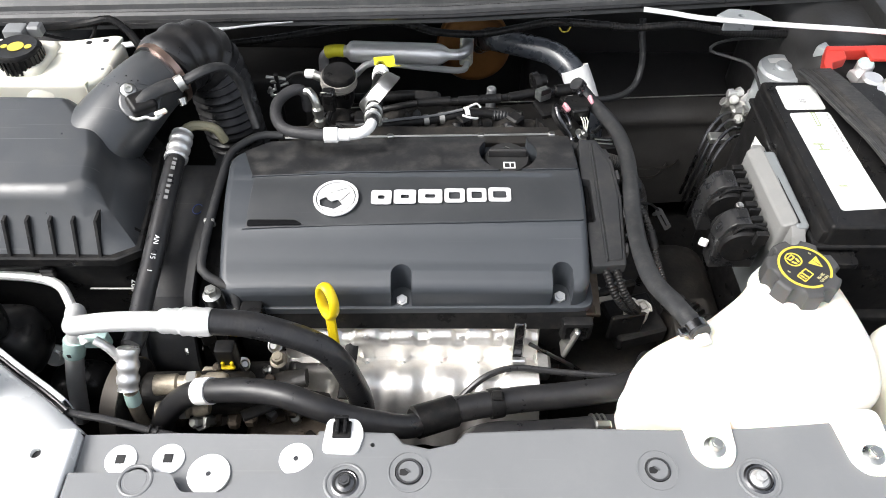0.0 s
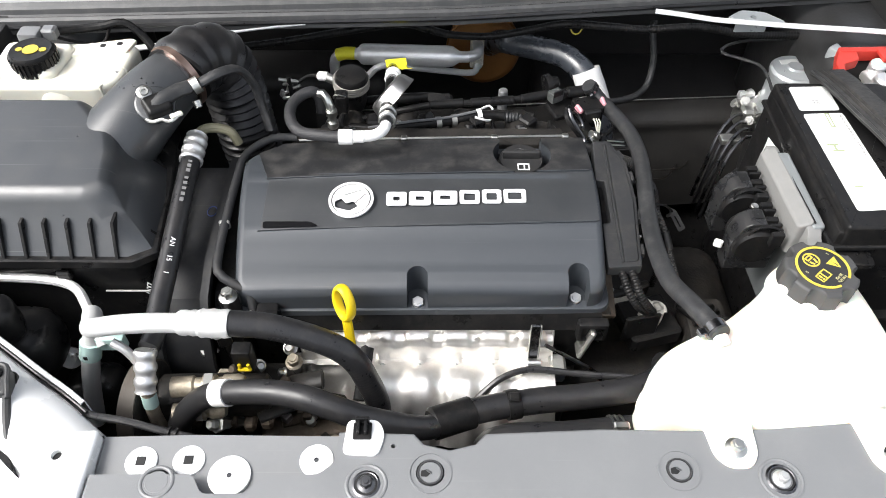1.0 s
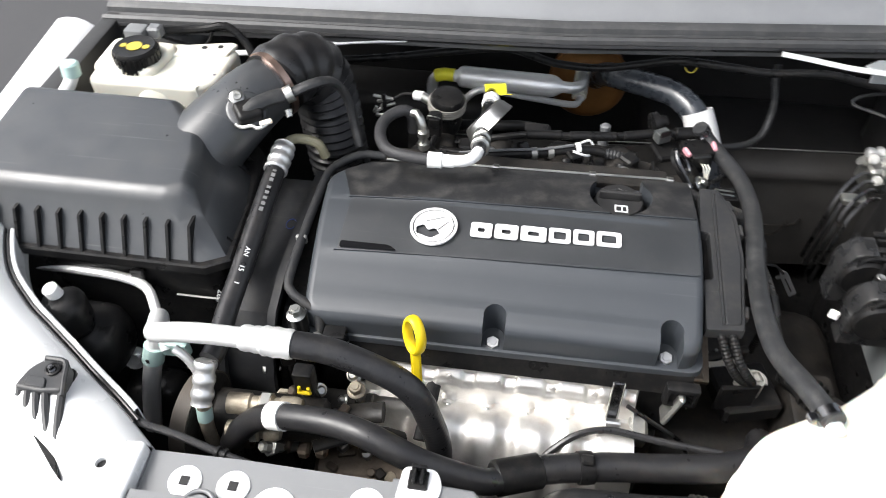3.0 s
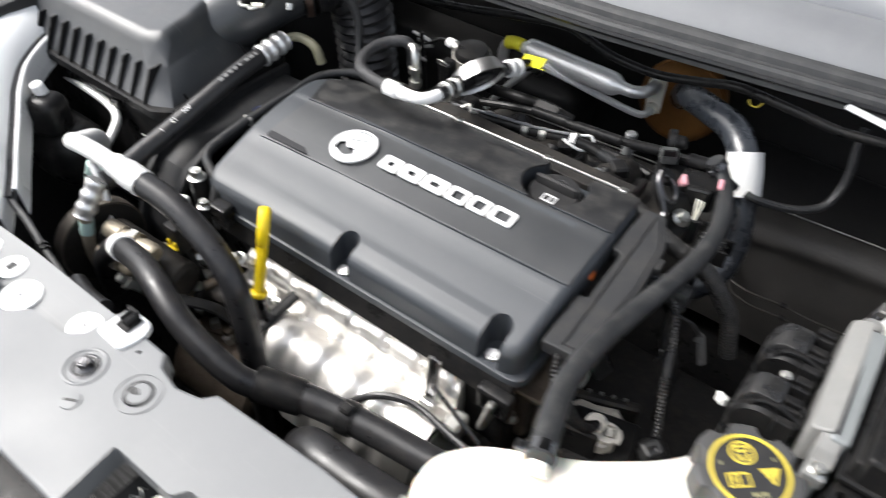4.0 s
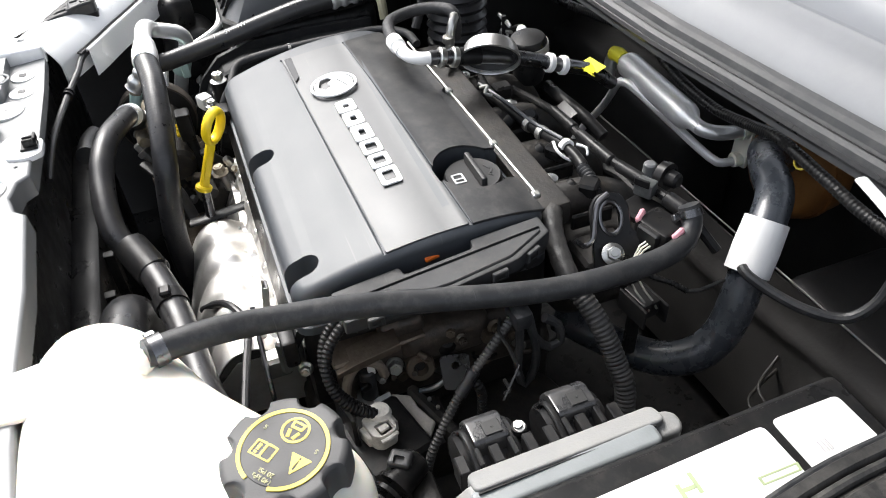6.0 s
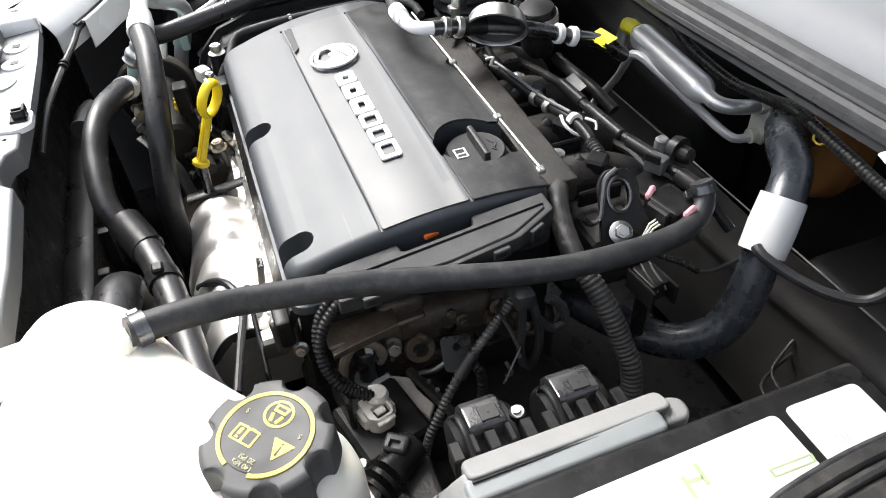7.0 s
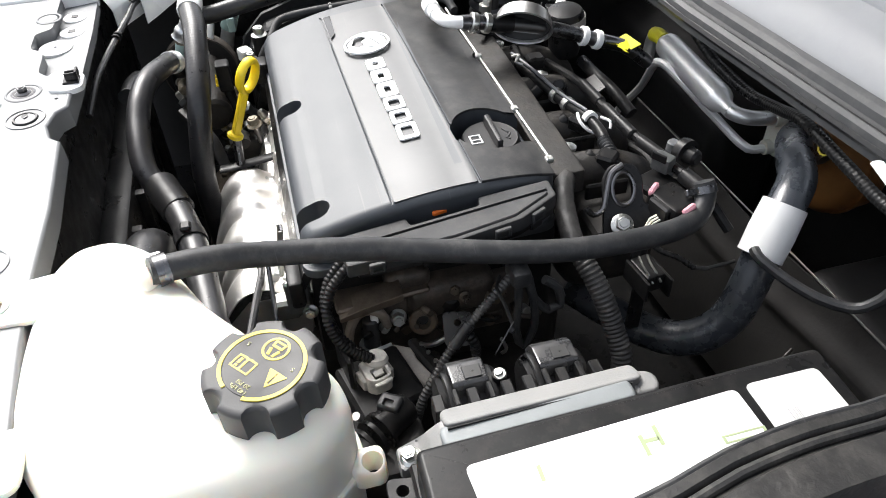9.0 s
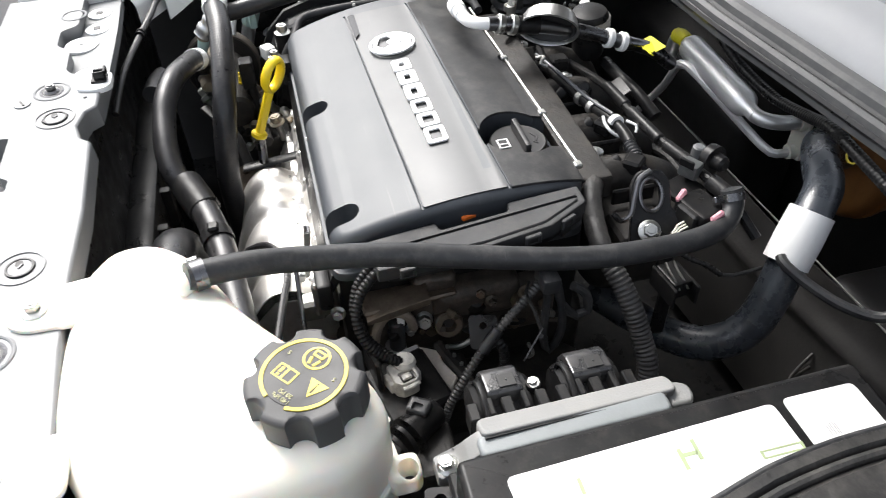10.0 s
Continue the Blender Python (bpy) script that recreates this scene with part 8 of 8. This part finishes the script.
def build_left_clutter():
    p = thing("pale_front_plug", "pale plastic plug below the timing bolt", "plug", (-0.30, 0.53, 0.76))
    part("plug", box((-0.302, 0.528, 0.772), (0.022, 0.018, 0.020), 0.004, 2, m=Matrix.Rotation(radians(25), 4, "Z")), M_LABEL, p)
    part("boot", box((-0.302, 0.530, 0.752), (0.018, 0.016, 0.026), 0.004, 2, m=Matrix.Rotation(radians(25), 4, "Z")), M_PLASTIC, p)
    part("lead", tube([(-0.302, 0.53, 0.745), (-0.30, 0.532, 0.70), (-0.29, 0.53, 0.62)], 0.006, 10), M_PLASTIC, p)
    w = thing("tensioner_casting", "dirty cast tensioner arm low behind the hoses", "tensioner", (-0.24, 0.50, 0.68))
    rnd = random.Random(23)
    part("arm", tube([(-0.27, 0.505, 0.60), (-0.25, 0.50, 0.66), (-0.22, 0.497, 0.69), (-0.18, 0.50, 0.70)], 0.014, 12, flat=0.6), M_GRIME, w)
    for k in range(16):
        p0 = Vector((rnd.uniform(-0.31, -0.225), rnd.uniform(0.47, 0.515), rnd.uniform(0.65, 0.70)))
        d = Vector((rnd.uniform(-1, 1), rnd.uniform(-1, 0.3), rnd.uniform(0.2, 1))).normalized()
        q = hex_head(p0, d, 0.005, 0.005, 0.0075) if k % 3 == 0 else (rod(p0 - d * 0.02, p0 + d * 0.012, rnd.uniform(0.004, 0.008), n=10, chamfer=0.001) if k % 3 == 1 else box(p0, (0.018, 0.012, 0.010), 0.002, 1, m=Matrix.Rotation(rnd.uniform(0, 3), 4, "Z")))
        part("bolt" if k % 3 == 0 else ("stud" if k % 3 == 1 else "lug"), q, (M_ALUDULL, M_GRIME, M_BROWNMETAL)[k % 3], w)
    h = thing("head_fittings", "dirty brass and cast fittings on the cylinder head's front", "fittings", (-0.28, 0.50, 0.70))
    for k, (x, y, z, r) in enumerate(((-0.30, 0.489, 0.722, 0.011), (-0.315, 0.47, 0.72, 0.009), (-0.30, 0.425, 0.722, 0.010), (-0.225, 0.538, 0.715, 0.0085), (-0.20, 0.545, 0.715, 0.0075), (-0.288, 0.502, 0.72, 0.009), (-0.33, 0.53, 0.72, 0.012), (-0.26, 0.51, 0.715, 0.008), (-0.275, 0.46, 0.712, 0.009))):
        d = Vector((0.5 * math.sin(k * 2.1), -0.5, 0.8)).normalized()
        part("fitting", lathe([(0, -0.05), (r * 0.8, -0.05), (r * 0.8, -0.012), (r * 1.15, -0.011), (r * 1.15, -0.004), (r * 0.75, -0.003), (r * 0.75, 0.006), (r * 0.5, 0.009), (0, 0.009)], (x, y, z), d, 12 if k % 2 else 6), (M_BRASS, M_BROWNMETAL, M_ALUDULL, M_STEEL)[k % 4], h)
    part("strut", tube([(-0.245, 0.428, 0.73), (-0.215, 0.445, 0.725), (-0.18, 0.465, 0.715), (-0.15, 0.475, 0.69)], 0.008, 10, flat=0.5), M_PLASTIC, h)
    part("plinth", box((-0.285, 0.515, 0.655), (0.13, 0.05, 0.05), 0.008, 2), M_GRIME, h)
    g = thing("green_wire_pair", "short yellow-green sleeved wires near the pump", "wires", (-0.30, 0.455, 0.72))
    for k in range(2):
        part("wire", tube([(-0.305 + 0.008 * k, 0.465, 0.70), (-0.30 + 0.008 * k, 0.46, 0.718), (-0.29 + 0.008 * k, 0.458, 0.726), (-0.28 + 0.006 * k, 0.462, 0.72)], 0.0022, 8, 0.005), mat("yellow_green_sleeve", (0.45, 0.47, 0.08), 0.5) if k == 0 else M_YPRINT, g)


def build_back_right():
    t = thing("brake_booster", "rusty brown round drum against the firewall", "drum", (0.055, 1.27, 0.57))
    part("drum", lathe([(0, 0), (0.06, 0), (0.069, 0.012), (0.071, 0.03), (0.071, 0.06), (0.062, 0.073), (0.05, 0.078), (0.03, 0.078), (0, 0.078)], (0.055, 1.335, 0.648), (0, -1, 0.05), 40), M_RUST, t)
    part("rim", lathe([(0.070, 0), (0.0745, 0), (0.0745, 0.006), (0.070, 0.006)], (0.055, 1.295, 0.650), (0, -1, 0.05), 40), M_RUST, t)
    nudge(t, 0.005, -0.02, 0.03)
    t = thing("dryer_canister", "blue-grey metal canister beside the battery", "canister", (0.575, 1.04, 0.7))
    part("body", lathe([(0, 0), (0.037, 0), (0.037, 0.104), (0.0395, 0.107), (0.0395, 0.113), (0.036, 0.117), (0.014, 0.118), (0.012, 0.1215), (0, 0.1215)], (0.568, 1.040, 0.680), (0, 0, 1), 32), M_SILVERPAINT, t)
    part("label", box((0.562, 1.056, 0.7985), (0.030, 0.012, 0.001), 0, m=Matrix.Rotation(radians(5), 4, "Z")), M_LABEL, t)
    t = thing("brake_valve_block", "cluster of brake pipes on a pale valve block", "valve block", (0.53, 1.05, 0.64))
    rnd = random.Random(5)
    part("block", box((0.530, 1.052, 0.690), (0.05, 0.05, 0.05), 0.005, 1), M_ALUDULL, t)
    for k in range(9):
        p = Vector((0.525 + rnd.uniform(-0.02, 0.03), 1.042 + rnd.uniform(-0.03, 0.03), 0.710 + rnd.uniform(-0.015, 0.02)))
        d = Vector((rnd.uniform(-1, 0.6), rnd.uniform(-1, 0.2), rnd.uniform(-0.2, 1))).normalized()
        u = rod(p - d * 0.012, p + d * 0.016, 0.006, n=6)
        rod(p + d * 0.006, p + d * 0.014, 0.0085, n=10, bm=u)
        part("pipe_nut", u, M_ALUDULL if k % 3 else M_SATIN, t)
    for k in range(4):
        part("pipe", tube([(0.513, 1.037 - 0.02 * k, 0.700), (0.488, 1.022 - 0.02 * k, 0.710), (0.463, 1.002 - 0.02 * k, 0.69), (0.448, 0.982 - 0.02 * k, 0.645), (0.438, 0.972 - 0.02 * k, 0.565)], 0.0032, 8), M_DARKSTEEL, t)
    part("clip_block", box((0.473, 0.977, 0.695), (0.035, 0.02, 0.012), 0.002, 1), M_ALUDULL, t)
    for k, pts in enumerate(([(0.245, 1.135, 0.54), (0.262, 1.097, 0.522), (0.285, 1.087, 0.52), (0.307, 1.085, 0.52), (0.353, 1.089, 0.52), (0.40, 1.087, 0.52), (0.46, 1.10, 0.515), (0.49, 1.14, 0.51)], [(0.25, 1.135, 0.52), (0.272, 1.076, 0.52), (0.293, 1.063, 0.52), (0.314, 1.059, 0.52), (0.359, 1.063, 0.52), (0.42, 1.07, 0.515), (0.47, 1.14, 0.50)])):
        t = thing("brake_pipe", "thin worn metal brake pipe along the bulkhead", "pipe", pts[3], "brake pipes along the bulkhead")
        part("pipe", tube(pts, 0.0022, 8, 0.006), M_GRIME, t)
        part("clip", box((pts[4][0], pts[4][1] + 0.002, 0.52), (0.012, 0.008, 0.008), 0.002, 1), M_PLASTIC, t)
    t = thing("clutch_slave_hose", "thin black hose near the firewall", "hose", (0.46, 1.02, 0.8))
    part("hose", tube([(0.50, 0.945, 0.81), (0.505, 1.0, 0.81), (0.50, 1.03, 0.81), (0.475, 1.048, 0.81), (0.448, 1.065, 0.81), (0.46, 1.085, 0.81), (0.50, 1.10, 0.81), (0.58, 1.12, 0.80)], 0.0026, 8), M_OLDRUBBER, t)


def build_front_left():
    t = thing("drive_pulley", "dark ribbed drive pulley with its belt", "pulley", (-0.40, 0.45, 0.7))
    part("pulley", lathe([(0, 0), (0.052, 0), (0.055, 0.003), (0.055, 0.006), (0.051, 0.008), (0.055, 0.010), (0.055, 0.013), (0.051, 0.015), (0.055, 0.017), (0.055, 0.022), (0.03, 0.024), (0.028, 0.012), (0, 0.012)], (-0.402, 0.455, 0.715), (1, -0.08, 0), 48), M_GRIME, t)
    part("hub", rod((-0.402, 0.462, 0.725), (-0.37, 0.46, 0.725), 0.016, n=20), M_DARKSTEEL, t)
    part("belt", lathe([(0.0552, 0.002), (0.0575, 0.002), (0.0575, 0.021), (0.0552, 0.021)], (-0.402, 0.455, 0.715), (1, -0.08, 0), 48), mat("worn_brown_belt", (0.1, 0.085, 0.07), 0.6, var=0.2, scale=80), t)
    t = thing("steering_pump", "tarnished metal pump body behind the pulley", "pump", (-0.32, 0.47, 0.64))
    b = bmesh.new()
    rod((-0.372, 0.46, 0.725), (-0.24, 0.47, 0.715), 0.028, 0.026, 24, b, 0.005)
    part("body", b, M_GRIME, t)
    for y, z, r, l in ((0.452, 0.762, 0.0125, 0.085), (0.432, 0.738, 0.0110, 0.062)):
        d = Vector((1, 0.05, 0.02))
        part("union", lathe([(0, 0), (r, 0), (r, l * 0.30), (r * 0.8, l * 0.33), (r * 0.8, l * 0.42), (r * 1.06, l * 0.44), (r * 1.06, l * 0.60), (r * 0.75, l * 0.63), (r * 0.75, l * 0.70), (r * 0.95, l * 0.72), (r * 0.95, l * 0.92), (r * 0.7, l), (0, l)], (-0.345, y, z), d, 14), M_BRASS, t, "dull metal pipe union")
        part("nut", rod(Vector((-0.345, y, z)) + d * l * 0.46, Vector((-0.345, y, z)) + d * l * 0.58, r * 1.25, n=6), M_ALUDULL, t)
    b = bmesh.new()
    for k in range(5):
        box((-0.33 + 0.022 * k, 0.442, 0.70 - 0.006 * (k % 2)), (0.014, 0.02, 0.016), 0.003, 1, bm=b)
    part("casting_rib", b, M_BROWNMETAL, t)
    t = thing("yellow_lock_plug", "black plug with a yellow lock below the hose", "plug", (-0.265, 0.50, 0.72))
    part("plug", box((-0.268, 0.494, 0.762), (0.024, 0.020, 0.042), 0.004, 2), M_PLASTIC, t)
    lock = part("lock", box((-0.267, 0.4825, 0.752), (0.017, 0.005, 0.005), 0.0015, 1), M_YELLOW, t, "yellow plastic lock")
    for dx in (-0.0055, 0.0055):
        part("lock_pin", box((-0.267 + dx, 0.4830, 0.7585), (0.004, 0.004, 0.008), 0.001, 1), M_YELLOW, lock)
    part("lead", tube([(-0.268, 0.495, 0.745), (-0.262, 0.498, 0.70), (-0.255, 0.50, 0.60)], 0.008, 10), M_PLASTIC, t)
    t = thing("metal_lines", "thin pale metal pipes beside the filter box", "pipe", (-0.5, 0.55, 0.75))
    part("line", tube([(-0.66, 0.60, 0.785), (-0.585, 0.592, 0.795), (-0.52, 0.585, 0.798), (-0.487, 0.575, 0.795), (-0.468, 0.552, 0.79), (-0.452, 0.525, 0.785), (-0.44, 0.505, 0.77)], 0.0062, 10), M_PIPE, t)
    part("branch", tube([(-0.415, 0.49, 0.80), (-0.40, 0.485, 0.79), (-0.388, 0.478, 0.765), (-0.378, 0.465, 0.735)], 0.0055, 10), M_PIPE, t)
    part("bracket", box((-0.49, 0.52, 0.63), (0.08, 0.06, 0.10), 0.025, 3), M_PLASTIC, t)
    t = thing("stud_nut", "pale washer and nut on a stud", "nut", (-0.515, 0.535, 0.697))
    part("nut", lathe([(0, 0), (0.015, 0), (0.015, 0.003), (0.008, 0.004), (0.008, 0.012), (0, 0.012)], (-0.515, 0.535, 0.697), (0.2, -0.8, 0.6), 18), M_SATIN, t)
    t = thing("lamp_connector", "grey plug block beside the wing", "plug", (-0.56, 0.53, 0.75))
    part("block", box((-0.56, 0.52, 0.80), (0.05, 0.05, 0.06), 0.018, 4, m=Matrix.Rotation(radians(30), 4, "Z")), M_PLASTIC, t)
    part("knob", rod((-0.565, 0.525, 0.825), (-0.567, 0.522, 0.845), 0.009, n=14, chamfer=0.002), M_WHITE, t)
    part("base", box((-0.57, 0.53, 0.735), (0.12, 0.09, 0.09), 0.035, 4), M_PLASTIC, t)
    rnd = random.Random(11)
    t = thing("alternator", "dull cast alternator body low beside the manifold", "alternator", (-0.2, 0.49, 0.55))
    part("body", rod((-0.27, 0.48, 0.555), (-0.13, 0.485, 0.555), 0.06, 0.058, 28, chamfer=0.006), M_BROWNMETAL, t)
    for k in range(22):
        x, y, z = rnd.uniform(-0.25, -0.145), rnd.uniform(0.455, 0.51), rnd.uniform(0.585, 0.625)
        q = box((x, y, z), (rnd.uniform(0.01, 0.028), rnd.uniform(0.01, 0.02), rnd.uniform(0.01, 0.03)), 0.003, 2, m=Matrix.Rotation(rnd.uniform(0, 3), 4, "Z")) if k % 2 else rod((x, y, z - 0.02), (x + rnd.uniform(-0.01, 0.01), y - 0.006, z + 0.006), rnd.uniform(0.004, 0.009), n=10, chamfer=0.001)
        part("casting_lug", q, rnd.choice((M_BROWNMETAL, M_ALUDULL, M_GRIME, M_BRASS)), t)
    for x, z in ((-0.19, 0.622), (-0.165, 0.63), (-0.205, 0.61)):
        part("terminal", rod((x, 0.50, z), (x + 0.004, 0.485, z + 0.012), 0.007, n=10), M_ALU, t)
    t = thing("stub_pipe", "short black pipe stub behind the slam panel", "pipe", (-0.25, 0.365, 0.77))
    part("stub", tube([(-0.30, 0.375, 0.76), (-0.27, 0.368, 0.765), (-0.235, 0.366, 0.768)], 0.0115, 14), M_RUBBER, t)
    part("rim", lathe([(0.0085, -0.002), (0.0125, -0.002), (0.0125, 0.002), (0.0085, 0.002)], (-0.235, 0.366, 0.768), (1, -0.05, 0.1), 20), M_OLDRUBBER, t)


build_setting()
build_cowl()
build_slam_panel()
build_slam_fittings()
build_wing()
build_block()
build_cover()
build_oil_cap()
build_coil_cover()
build_belt_cover()
build_heat_shield()
build_dipstick()
build_hoses()
strip("body_flange_right", "white painted body flange leaving the cowl", [(0.315, 1.056, 0.893), (0.36, 1.043, 0.894), (0.40, 1.027, 0.896), (0.46, 1.018, 0.896), (0.53, 1.005, 0.898), (0.62, 0.992, 0.90), (0.72, 0.978, 0.90)], 0.0062, 0.5, M_BODY)
strip("body_flange_left", "white painted body flange beside the intake", [(-0.52, 1.02, 0.845), (-0.46, 1.02, 0.853), (-0.40, 1.03, 0.862), (-0.33, 1.035, 0.873), (-0.24, 1.037, 0.883)], 0.006, 0.7, M_BODY)
build_airbox()
build_brake_reservoir()
build_tank()
build_second_reservoir()
build_battery()
build_ecu()
build_rear_engine()
build_right_engine()
build_back_right()
build_left_clutter()
build_front_left()
hb = thing("hinge_bracket", "pale silver painted bracket with a hole beside the cowl", "bracket", (0.465, 1.03, 0.893))
plate = cut(prism(rounded([(0.423, 1.034), (0.45, 1.055), (0.486, 1.049), (0.512, 1.022), (0.50, 1.009), (0.46, 1.017)], 0.006, 3), 0.8925, 0.8965, 0.001, 1), lathe([(0, 0.88), (0.0048, 0.88), (0.0048, 0.91), (0, 0.91)], (0.464, 1.034, 0), n=18))
part("plate", plate, M_SILVERPAINT, hb)
part("leg", box((0.47, 1.045, 0.878), (0.05, 0.004, 0.03), 0.001, 1), M_SILVERPAINT, hb)
